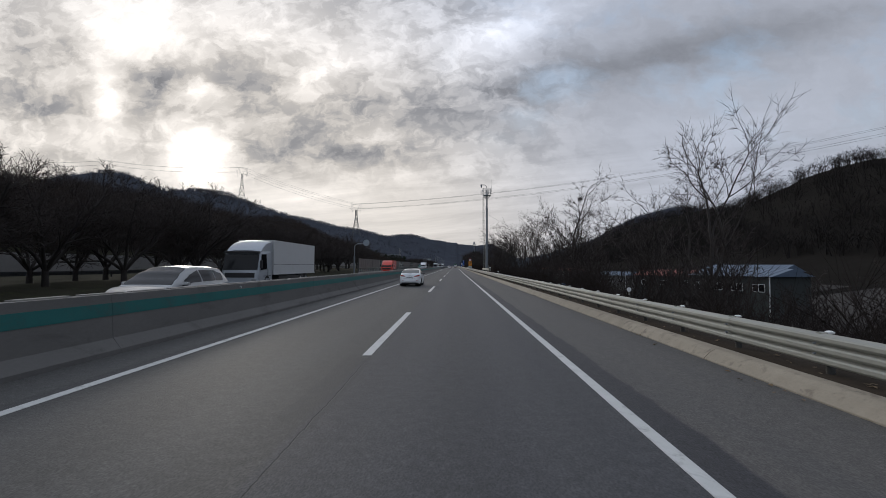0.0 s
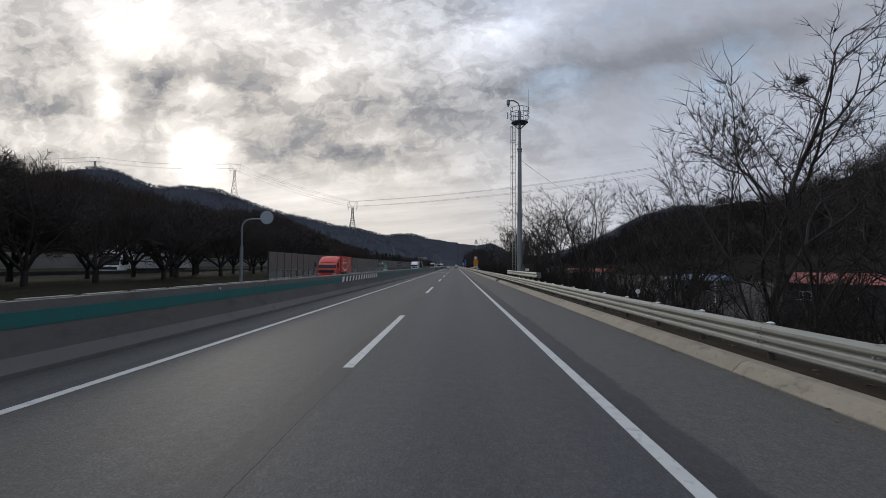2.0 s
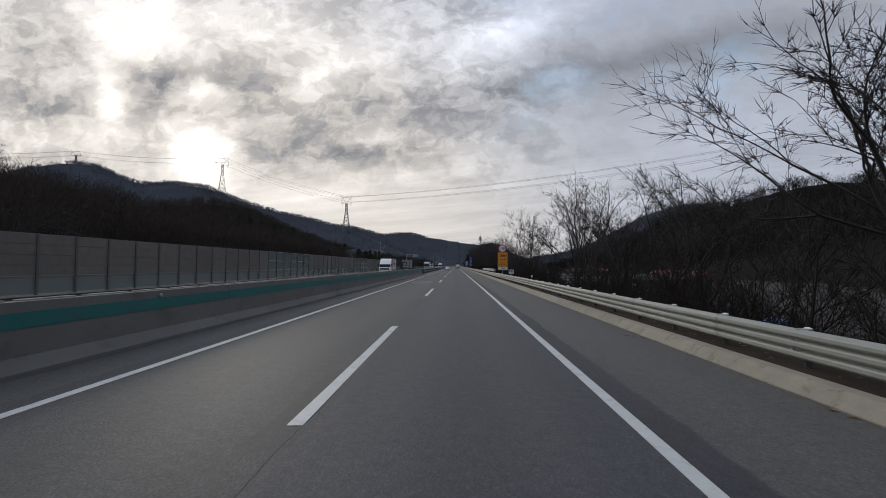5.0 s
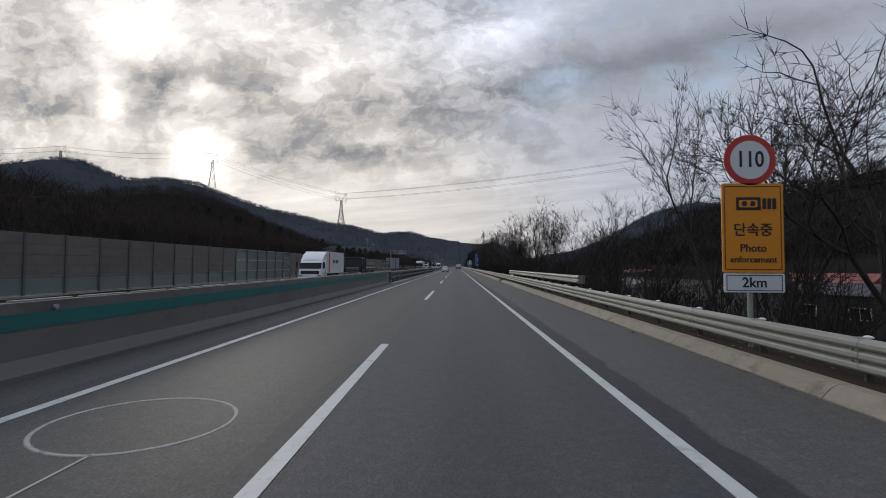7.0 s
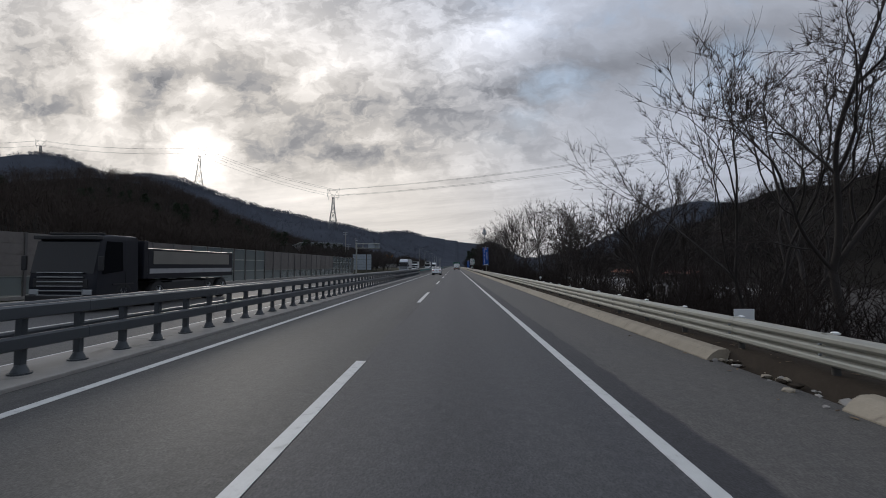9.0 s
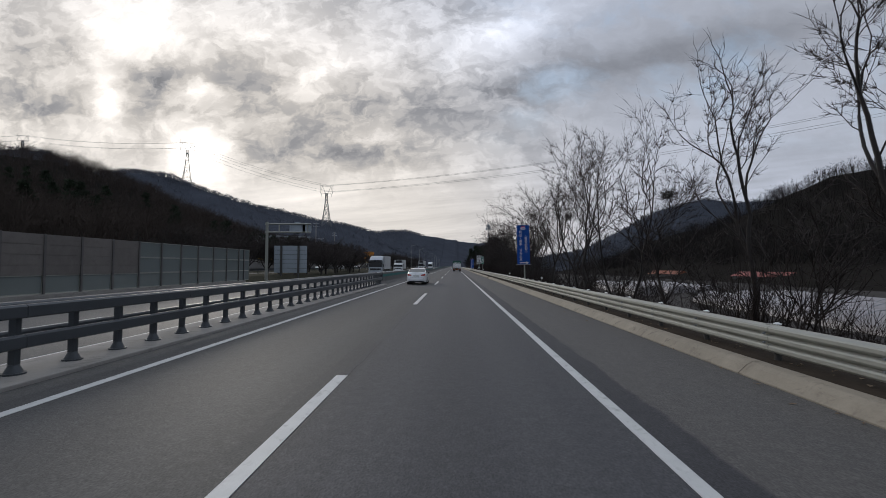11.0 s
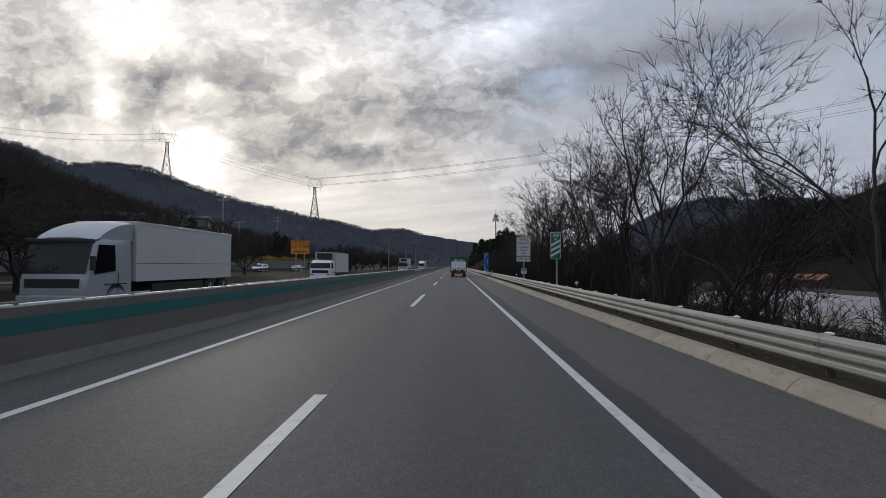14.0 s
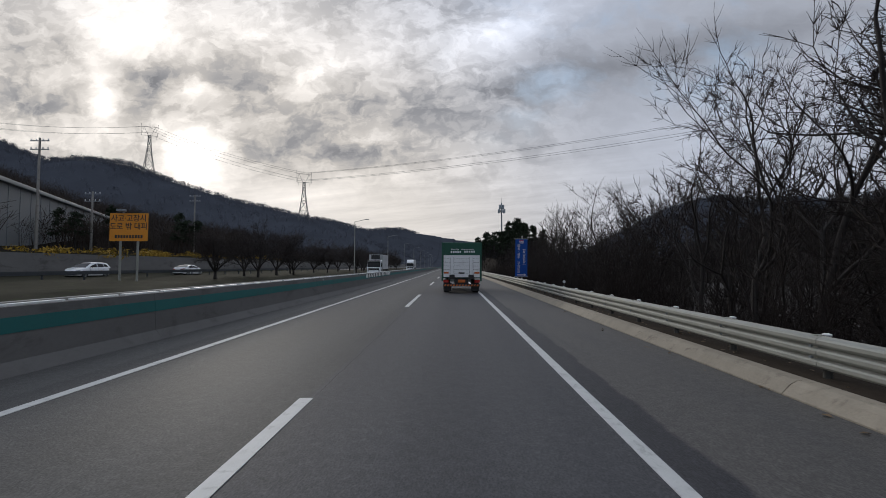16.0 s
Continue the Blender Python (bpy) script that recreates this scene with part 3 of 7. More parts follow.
BOX_BEAM = [(0.0, 0.02), (0.03, 0.0), (0.10, 0.0), (0.13, 0.02), (0.13, 0.17), (0.10, 0.20), (0.03, 0.20), (0.0, 0.17)]


rail = thing("median_guardrail", pose(-4.62, 179.2, 0), "dark grey double-sided steel median rail on flanged posts", "guardrail")
for x, side in ((0.0, 1), (-0.38, -1)):
    mesh = shared("beam", extruded([(px * side, pz) for px, pz in BOX_BEAM], 0.0, 3.99), RAILGREY, True)
    for k in range(20):
        for z in (0.44, 0.88):
            piece("beam", mesh, rail, pose(x, 4.0 * k, z))
    for y in (0.0, 80.0):
        piece("end_plate", shared("end_plate", boxed(x - 0.02 if side > 0 else x - 0.16, x + 0.16 if side > 0 else x + 0.02, -0.03, 0.03, 0.36, 1.1, 0.02), RAILGREY), rail, pose(0, y, 0))
pm = shared("post", boxed(-0.055, 0.055, -0.05, 0.05, 0.06, 0.98, 0.012), RAILGREY)
sm = shared("spacer", box(boxed(-0.33, -0.05, -0.02, 0.02, 0.5, 0.58), -0.33, -0.05, -0.02, 0.02, 0.94, 1.02), RAILGREY)
fm = shared("base_plate", rod(rod(bmesh.new(), (0, 0, 0.06), (0, 0, 0.085), 0.15, n=12), (0, 0, 0.085), (0, 0, 0.2), 0.12, 0.065, n=12), RAILGREY, True)
for k in range(81):
    post = piece("post", pm, rail, pose(-0.06, 1.0 * k, 0))
    piece("base_plate", fm, post)
    piece("spacer", sm, post)

# ---- noise wall beyond the opposite carriageway
wall = thing("noise_wall", pose(-16.75, 76.3, 0), "grey panelled noise wall with clear lower panes", "noise wall", kind="structure")
part("footing", extruded([(-0.25, -0.4), (-0.25, 0.3), (0.25, 0.3), (0.25, -0.4)], 0, 182.9, steps=10), CONCRETE, wall)
post = shared("wall_post", box(box(boxed(-0.08, 0.08, -0.015, 0.015, 0.3, 3.02), -0.09, -0.07, -0.06, 0.06, 0.3, 3.02), 0.07, 0.09, -0.06, 0.06, 0.3, 3.02), WALLPOST)


def ribbed(w, z0, z1, ribs):
    prof = []
    n = ribs
    for i in range(n):
        a, b = z0 + (z1 - z0) * i / n, z0 + (z1 - z0) * (i + 1) / n
        prof += [(0.05, a), (0.05, b - 0.02), (0.032, b - 0.015), (0.032, b)]
    prof += [(-0.05, z1), (-0.05, z0)]
    return extruded(prof, 0.03, w - 0.03)


solid = shared("panel", ribbed(2.0, 1.16, 3.0, 4), PANEL)


def framed(w, z0, z1, clear):
    bm = bmesh.new()
    if clear:
        return boxed(-0.006, 0.006, 0.07, w - 0.07, z0 + 0.04, z1 - 0.04)
    for a, b, c, d in ((0.03, w - 0.03, z0, z0 + 0.045), (0.03, w - 0.03, z1 - 0.045, z1), (0.03, 0.075, z0 + 0.045, z1 - 0.045), (w - 0.075, w - 0.03, z0 + 0.045, z1 - 0.045)):
        box(bm, -0.035, 0.035, a, b, c, d)
    return bm


rows3 = ((0.31, 1.16), (1.16, 2.08), (2.08, 3.0))
frames = [shared("pane_frame", framed(2.0, a, b, False), GALV) for a, b in rows3]
panes = [shared("pane", framed(2.0, a, b, True), PANE) for a, b in rows3]
CLEAR = ((101, 113), (137.5, 150.3), (174.7, 186.5), (210.6, 223), (247, 260))
for k in range(92):
    y = 76.3 + 2.0 * k
    piece("wall_post", post, wall, pose(0, 2.0 * k, 0))
    clear = any(a <= y + 1 <= b for a, b in CLEAR)
    for i in range(3 if clear else 1):
        f = piece("pane_frame", frames[i], wall, pose(0, 2.0 * k, 0))
        piece("pane", panes[i], f)
    if not clear:
        piece("panel", solid, wall, pose(0, 2.0 * k, 0))
piece("wall_post", post, wall, pose(0, 182.9, 0))
part("drain_kerb", extruded([(1.02, -0.2), (1.02, 0.14), (0.82, 0.16), (0.8, -0.2)], -140, 600, steps=40), CONCRETE, wall)


# ---- service road behind the planted strip
part_road = part("service_road", boxed(-40.2, -30.6, -120, 900, -0.6, 0.22), surface("service_asphalt", (0.11, 0.108, 0.104), 0.9, var=0.2, scale=0.5))
tagged(part_road, "narrow asphalt service road", "road", kind="structure")
tagged(part("retaining_wall", extruded([(-40.9, -0.5), (-40.9, 2.75), (-40.2, 2.75), (-40.15, -0.5)], -120, 900, steps=60), surface("retaining_concrete", (0.17, 0.165, 0.16), 0.9, var=0.3, scale=0.5, fine=9, dirt=((0.08, 0.077, 0.072), 0.7), stretch=(1, 0.5, 1))), "long grey concrete retaining wall", "wall", kind="structure")
side_rail = thing("guardrail", pose(-30.1, 0, 0), "thin dark guardrail beside the service road", "guardrail")
thin, stub = beam_mesh(7.99, RAILGREY, 0.9), shared("post", boxed(-0.05, 0.05, -0.05, 0.05, -0.3, 1.05), RAILGREY)
for k in range(-6, 75):
    piece("beam", thin, side_rail, pose(0.1, 8.0 * k, 0.75))
    for j in (0, 4):
        piece("post", stub, side_rail, pose(0, 8.0 * k + j, 0))


# ---- road survey marks in both lanes
def ring(name, cx, cy, rx, ry, w, label):
    bm = bmesh.new()
    n = 44
    a = [bm.verts.new((cx + (rx + s) * math.cos(t), cy + (ry + s) * math.sin(t), z)) for s, z in ((w / 2 + 0.01, -0.002), (w / 2, 0.006), (-w / 2, 0.006), (-w / 2 - 0.01, -0.002)) for t in np.linspace(0, 2 * math.pi, n, endpoint=False)]
    for k in range(3):
        for i in range(n):
            j = (i + 1) % n
            bm.faces.new((a[k * n + i], a[k * n + j], a[k * n + n + j], a[k * n + n + i]))
    tagged(part(name, bm, CHALK), label, "road marking", "survey marks", "structure")


CHALK = surface("chalk_paint", (0.34, 0.34, 0.32), 0.8, var=0.3, scale=4, fine=30, dirt=((0.14, 0.14, 0.135), 0.75))
ring("survey_ring", -1.69, 138.4, 0.89, 0.84, 0.03, "faint white ring sprayed on the asphalt")
ring("survey_ring", -1.78, 142.8, 0.94, 0.84, 0.03, "faint white ring sprayed on the asphalt")
for x0, x1, y0, y1 in ((-2.9, 0.2, 140.36, 140.43), (-1.65, -1.62, 139.3, 142.0)):
    tagged(part("survey_line", boxed(x0, x1, y0, y1, -0.001, 0.006), CHALK), "thin white survey line sprayed on the asphalt", "road marking", "survey marks", "structure")


# ---- trees
def tube(path, radii, sides):
    """Verts and faces of a tapering tube along a path."""
    verts, faces, last = [], [], len(path) - 1
    ring_at = [(math.cos(a), math.sin(a)) for a in (2 * math.pi * i / sides for i in range(sides))]
    path = [Vector(p) for p in path]
    tilt = Vector((0.31, 0.17, 0.93))
    for k, p in enumerate(path):
        ahead = path[min(k + 1, last)] - path[max(k - 1, 0)]
        side = ahead.cross(tilt).normalized()
        other = ahead.cross(side).normalized()
        side, other = side * radii[k], other * radii[k]
        verts += [(p + side * c + other * s)[:] for c, s in ring_at]
    for k in range(last):
        n = k * sides
        for i in range(sides):
            j = (i + 1) % sides
            faces.append((n + i, n + j, n + sides + j, n + sides + i))
    return verts, faces


class Grower:
    """Grows one bare tree: thick wood and fine twigs are kept apart."""

    def __init__(self, seed, kids, sides, spread=0.9, lift=0.25, droop=0.0, leaner=0.1):
        self.rng = random.Random(seed)
        self.kids, self.sides, self.spread, self.lift, self.droop, self.leaner = kids, sides, spread, lift, droop, leaner
        self.wood, self.twig = ([], []), ([], [])

    def add(self, store, verts, faces):
        n = len(store[0])
        store[0].extend(verts)
        store[1].extend([tuple(i + n for i in f) for f in faces])

    def limb(self, start, way, length, radius, level):
        rng, steps = self.rng, (7, 5, 4, 3, 1)[level]
        gauss, uniform = rng.gauss, rng.uniform
        p, d = Vector(start), way.normalized()
        path = [p.copy()]
        wander = (0.05, 0.13, 0.18, 0.2, 0.24)[level]
        rise = (0.03, self.lift * 0.4, self.lift * 0.35, self.lift * 0.25 - self.droop, 0.05 - self.droop)[level]
        for k in range(steps):
            d = (d + Vector((gauss(0, wander), gauss(0, wander), gauss(0, wander) + rise))).normalized()
            p = p + d * (length / steps)
            path.append(p)
        tip = 0.35 if level < 2 else 0.3
        radii = [radius * (1 + (tip - 1) * k / steps) for k in range(steps + 1)]
        if level == 0:
            radii[0] *= 1.35
        self.add(self.wood if level < 3 else self.twig, *tube(path, radii, self.sides[level]))
        if level >= len(self.kids):
            return
        count = max(2, int(round(self.kids[level] * uniform(0.8, 1.2))))
        turn = uniform(0, 6.3)
        for i in range(count):
            k = (0.30 if level == 0 else 0.2) + (0.70 if level == 0 else 0.8) * (i + uniform(0.1, 0.9)) / count
            at = min(k, 0.999) * steps
            j = int(at)
            base = path[j].lerp(path[j + 1], at - j)
            along = (path[j + 1] - path[j]).normalized()
            turn += 2.4 + gauss(0, 0.4)
            ref = along.cross(Vector((0.2, 0.9, 0.3))).normalized()
            out = ref * math.cos(turn) + along.cross(ref) * math.sin(turn)
            open_ = self.spread * uniform(0.6, 1.25) * (1.0 if level else 1.1 - 0.5 * k)
            size = length * (0.62 if level == 0 else 0.55) * uniform(0.65, 1.15) * (1.15 - 0.55 * k)
            r = min(radius * 0.62, radius * (1 + (tip - 1) * k) * 0.72) * (1.0 if level == 0 else 0.8)
            self.limb(base, along + out * open_, size, max(r, 0.016 if level < 2 else 0.0105), level + 1)


def grown(seed, tall, kids=(9, 7, 6, 4), sides=(9, 6, 4, 3, 3), radius=None, **more):
    g = Grower(seed, kids, sides, **more)
    g.limb((0, 0, -0.3), Vector((g.rng.gauss(0, g.leaner), g.rng.gauss(0, g.leaner), 1.0)), tall, radius or tall * 0.0115, 0)
    return g


def tree_thing(g, label, category="tree", group="", name="bare_tree"):
    root = thing(name, pose(0, 0, 0), label, category, group)
    piece("trunk", mesh_of("trunk", *g.wood, BARK, True), root)
    piece("crown", mesh_of("crown", *g.twig, TWIG), root)
    return root


class Forked(Grower):
    """A roadside tree whose trunk forks into long winding limbs, each forking again down to fine twigs."""

    def __init__(self, seed, tall, opening, trunk=0.26, stems=1, radius=0.12, last=6, lean=0.1):
        self.rng, self.wood, self.twig = random.Random(seed), ([], []), ([], [])
        self.opening, self.last = opening, last
        for i in range(stems):
            a = 2 * math.pi * (i + self.rng.uniform(-0.2, 0.2)) / stems
            out = lean if stems == 1 else 0.28 + lean
            way = Vector((math.cos(a) * out, math.sin(a) * out, 1.0))
            self.bough(Vector((0.12 * math.cos(a), 0.12 * math.sin(a), -0.4)) if stems > 1 else Vector((0, 0, -0.4)), way, tall * trunk * self.rng.uniform(0.85, 1.1), radius / stems ** 0.4, 0)

        # a crown sits over its foot
        tips = np.array(self.twig[0])
        sx, sy = (0.85 * tips[:, i].mean() / tips[:, 2].mean() for i in (0, 1))
        for store in (self.wood, self.twig):
            store[0][:] = [(x - sx * max(z, 0), y - sy * max(z, 0), z) for x, y, z in store[0]]

    def bough(self, p, way, length, radius, level):
        rng, steps = self.rng, (5, 5, 4, 4, 3, 2, 2)[level]
        gauss, uniform = rng.gauss, rng.uniform
        d, path, stray = way.normalized(), [p.copy()], 0.09 if level < 4 else 0.17
        bend = Vector((gauss(0, 1), gauss(0, 1), gauss(0, 0.6))) * (0.025, 0.06, 0.07, 0.07, 0.08, 0.1, 0.1)[level]
        for k in range(steps):
            d = (d + bend + Vector((gauss(0, stray), gauss(0, stray), gauss(0, 0.8 * stray) + (0.07 if level < 4 else 0.04)))).normalized()
            p = p + d * (length / steps)
            path.append(p)
        end = radius * (0.78 if level < 3 else 0.62 if level < self.last else 0.3)
        radii = [radius + (end - radius) * k / steps for k in range(steps + 1)]
        if level == 0:
            radii[0] *= 1.4
        self.add(self.wood if level < 4 else self.twig, *tube(path, radii, (9, 7, 5, 4, 3, 3, 3)[level]))
        if level >= self.last:
            return

        def shoot(at, along, angle, size, r, to):
            ref = along.cross(Vector((0.2, 0.9, 0.3))).normalized()
            a = uniform(0, 6.3)
            out = ref * math.cos(a) + along.cross(ref) * math.sin(a)
            size *= (1, 1, 1, 1, 0.95, 0.85, 0.8)[to]
            self.bough(at, along + out * angle, size, max(r, 0.0105 if to < 5 else 0.0075), to)

        shoot(path[-1], d, self.opening * uniform(0.2, 0.55), length * uniform(0.74, 0.95), end * 0.92, level + 1)
        shoot(path[-1], d, self.opening * uniform(0.7, 1.25), length * uniform(0.6, 0.9), end * 0.72, level + 1)
        if rng.random() < 0.3:
            shoot(path[-1], d, self.opening * uniform(0.8, 1.3), length * uniform(0.5, 0.8), end * 0.6, level + 1)
        if level:
            for i in range((rng.choice((0, 1, 1)) if level < 3 else 2) + (4 if level == self.last - 1 else 0)):
                j = rng.randrange(1, steps)
                shoot(path[j], (path[j] - path[j - 1]).normalized(), self.opening * uniform(0.9, 1.6), length * uniform(0.4, 0.7), radii[j] * 0.45, min(self.last, level + 1 + (level < 3)))


# the planting on the right bank: spreading, slim, many-stemmed and leaning kinds
ROBINIA = "tall bare roadside tree with fine dark twigs"
GROWN = [
    (Forked(11, 11.5, 0.60, 0.31), ROBINIA),
    (Forked(12, 10.0, 0.74, 0.30), "spreading bare tree on the road bank"),
    (Forked(13, 12.5, 0.45, 0.29, stems=2), "slim bare tree with upswept limbs"),
    (Forked(14, 9.0, 0.60, 0.25, stems=3, radius=0.17, lean=0.0), "dense bare tree with many stems and a tangle of twigs"),
    (Forked(15, 12.0, 0.62, 0.32, lean=0.3), "leaning bare tree with long crooked limbs"),
]
TALL = [max(v[2] for v in g.wood[0] + g.twig[0]) for g, _ in GROWN]
kinds = [tree_thing(g, label, group="bank trees") for g, label in GROWN]
random.seed(21)
# kind, x, y, height of the crown's top over the road, turn: trees that can be told apart
ROW = [
    (4, 22.6, 26.6, 14.5, 120), (0, 21.5, 33.6, 11.2, 10), (1, 19.2, 55.9, 15.8, 200), (2, 14.0, 49.0, 9.0, 300),
    (3, 17.0, 63.0, 8.5, 60), (3, 13.0, 70.0, 7.4, 140), (0, 16.2, 85.6, 12.9, 10), (1, 15.2, 90.3, 11.4, 90), (4, 15.0, 94.5, 11.2, 220),
    (3, 13.2, 99.0, 8.8, 20), (3, 12.4, 105.0, 8.6, 110), (0, 18.4, 113.0, 13.6, 10), (3, 14.0, 119.0, 8.2, 30), (1, 13.0, 126.0, 7.8, 75), (3, 15.0, 134.0, 8.0, 33),
    (0, 17.5, 145.5, 13.0, 190), (1, 17.7, 156.0, 13.2, 12), (2, 12.8, 157.0, 10.4, 250), (0, 19.8, 161.5, 13.8, 100), (2, 10.6, 172.0, 6.4, 310),
    (2, 14.0, 172.9, 8.0, 44), (2, 12.5, 177.5, 5.4, 80), (1, 11.1, 190.5, 9.7, 170), (2, 10.4, 193.0, 9.0, 15), (0, 13.4, 194.2, 9.4, 95),
    (3, 11.7, 203.0, 7.5, 260), (3, 11.5, 216.0, 7.6, 20), (1, 12.4, 222.0, 8.4, 70), (0, 12.4, 230.0, 10.0, 140), (4, 12.8, 238.0, 10.4, 215),
    (2, 11.4, 246.5, 10.6, 0), (4, 11.4, 252.5, 11.4, 64), (0, 12.6, 259.0, 10.4, 164), (0, 12.0, 268.7, 11.6, 12), (4, 11.6, 273.5, 10.6, 110),
    (2, 14.0, 264.0, 10.4, 205), (3, 13.2, 283.0, 8.6, 300), (0, 12.4, 288.0, 12.0, 25), (2, 12.0, 291.5, 10.6, 135), (3, 12.8, 299.0, 7.6, 40), (0, 11.0, 301.5, 11.4, 120), (1, 11.8, 304.0, 10.4, 15), (2, 11.6, 306.5, 10.6, 230),
    (4, 12.2, 310.0, 11.2, 330), (1, 11.4, 314.5, 11.4, 70), (0, 12.6, 318.0, 11.0, 10), (3, 12.4, 323.5, 10.4, 90), (3, 11.8, 329.0, 10.2, 170), (1, 12.8, 334.5, 10.0, 250),
    (0, 12.0, 337.0, 10.0, 50), (3, 13.4, 341.0, 7.6, 150), (3, 12.6, 348.0, 7.6, 10), (1, 13.5, 356.0, 8.4, 90), (0, 14.0, 366.0, 8.6, 170), (3, 13.0, 376.0, 7.4, 250),
]
ROW += [(1, -52.0, 112.0, 15.5, 30), (0, -57.0, 119.0, 16.5, 140), (1, -50.0, 104.0, 13.5, 250), (0, -63.0, 152.0, 18.0, 70), (1, -58.0, 160.0, 16.0, 190), (3, -49.0, 134.0, 12.5, 20)]
used = set()
for kind, x, y, top, turn in ROW:
    base = height(x, y) - 0.1
    m = pose(x, y, base, 0, 0, turn)
    ob = kinds[kind]
    if kind in used:
        ob = copy_thing(kinds[kind], m)
    else:
        ob.matrix_basis = m
        used.add(kind)
    size = (top - base) / TALL[kind]
    ob.scale = (size, size, size)

# a magpie's nest in one crown
bm = bmesh.new()
random.seed(3)
for i in range(170):
    a = Vector((random.gauss(0, 1), random.gauss(0, 1), random.gauss(0, 0.8))).normalized() * random.uniform(0.12, 0.36)
    d = Vector((random.gauss(0, 1), random.gauss(0, 1), random.gauss(0, 0.5))).normalized() * random.uniform(0.12, 0.3)
    rod(bm, a - d, a + d, 0.012, 0.006, n=3, cap=False)
nest = part("bird_nest", bm, BARK, at=pose(19.8, 56.0, 11.4))
tagged(nest, "round nest of dark sticks high in a bare tree", "nest")
for x, y, z in ((19.4, 156.0, 6.8), (12.8, 244.0, 5.4), (12.7, 263.5, 6.4), (12.7, 290.5, 5.9)):
    copy_thing(nest, pose(x, y, z, 0, 0, y))


def scatter(name, label, category, sources, spots, material):
    """Many plants joined into one object. sources: (verts, faces); spots: source, x, y, z, size, turn."""
    all_v, all_f, n = [], [], 0
    arrays = [(np.array(v, float), np.array(f)) for v, f in sources]
    for k, x, y, z, size, turn in spots:
        v, f = arrays[k]
        c, s = math.cos(turn), math.sin(turn)
        all_v.append(v @ (np.array([[c, s, 0], [-s, c, 0], [0, 0, 1]]) * size) + (x, y, z))
        all_f.append(f + n)
        n += len(v)
    v, f = np.concatenate(all_v), np.concatenate(all_f)
    me = bpy.data.meshes.new(name)
    me.vertices.add(len(v))
    me.vertices.foreach_set("co", v.ravel().astype(np.float32))
    w = f.shape[1]
    me.loops.add(f.size)
    me.loops.foreach_set("vertex_index", f.ravel().astype(np.int32))
    me.polygons.add(len(f))
    me.polygons.foreach_set("loop_start", np.arange(0, f.size, w, dtype=np.int32))
    me.update(calc_edges=True)
    me.materials.append(material)
    return tagged(new(name, me), label, category, kind="stuff")


def joined(g):
    n = len(g.wood[0])
    return g.wood[0] + g.twig[0], g.wood[1] + [tuple(i + n for i in f) for f in g.twig[1]]


# thicket on the right bank
def shrub(seed, stems=12, tall=3.0):
    rng = np.random.default_rng(seed)
    verts, faces = [], []
    for i in range(stems):
        a = rng.uniform(0, 6.3)
        d = np.array([math.cos(a) * rng.uniform(0.1, 0.7), math.sin(a) * rng.uniform(0.1, 0.7), 1.0])
        p = np.array([rng.normal(0, 0.35), rng.normal(0, 0.35), -0.2])
        path = [p]
        h = tall * rng.uniform(0.5, 1.1)
        for k in range(3):
            d = d + rng.normal(0, 0.25, 3)
            p = p + d / np.linalg.norm(d) * h / 3
            path.append(p)
        for sub in range(5):
            j = rng.integers(1, 3)
            q = path[j] + rng.normal(0, 0.05, 3)
            e = q + (d + rng.normal(0, 0.7, 3)) * h * 0.3
            v, f = tube([q, e], [0.009, 0.004], 3)
            faces += [tuple(i + len(verts) for i in g) for g in f]
            verts += v
        v, f = tube(path, [0.022, 0.016, 0.011, 0.005], 3)
        faces += [tuple(i + len(verts) for i in g) for g in f]
        verts += v
    return verts, faces


rng = np.random.default_rng(8)
spots = []
for i in range(3200):
    x, y = 8.9 + 15 * rng.random() ** 0.9, rng.uniform(-6, 420)
    if 236 < y < 306 and rng.random() < 0.6:
        continue
    spots.append((rng.integers(0, 4), x, y, height(x, y), rng.uniform(0.5, 0.95) * (1 + 0.025 * (x - 9)), rng.uniform(0, 6.3)))
scatter("thicket", "tangled bare thicket on the road bank", "thicket", [shrub(s) for s in (1, 2, 3, 4)], spots, BRUSH)

# young trees between the thicket and the tall ones
young = [joined(grown(s, 3.6, (9, 7, 5), sides=(4, 3, 3, 3, 3), radius=0.045, spread=0.95, lift=0.3)) for s in (51, 52, 53)]
spots = []
for i in range(270):
    x, y = 11.2 + 11 * rng.random(), rng.uniform(8, 395)
    if 60 < y < 76 or 138 < y < 146 or 240 < y < 300:
        continue
    spots.append((rng.integers(0, 3), x, y, height(x, y) - 0.1, rng.uniform(1.0, 1.9), rng.uniform(0, 6.3)))
for i in range(110):
    x, y = 13 + 9 * rng.random(), rng.uniform(318, 378) if i % 3 else rng.uniform(196, 316)
    spots.append((rng.integers(0, 3), x, y, height(x, y) - 0.1, rng.uniform(1.4, 2.3), rng.uniform(0, 6.3)))
scatter("young_growth", "young bare trees crowding the road bank", "young trees", young, spots, TWIG)

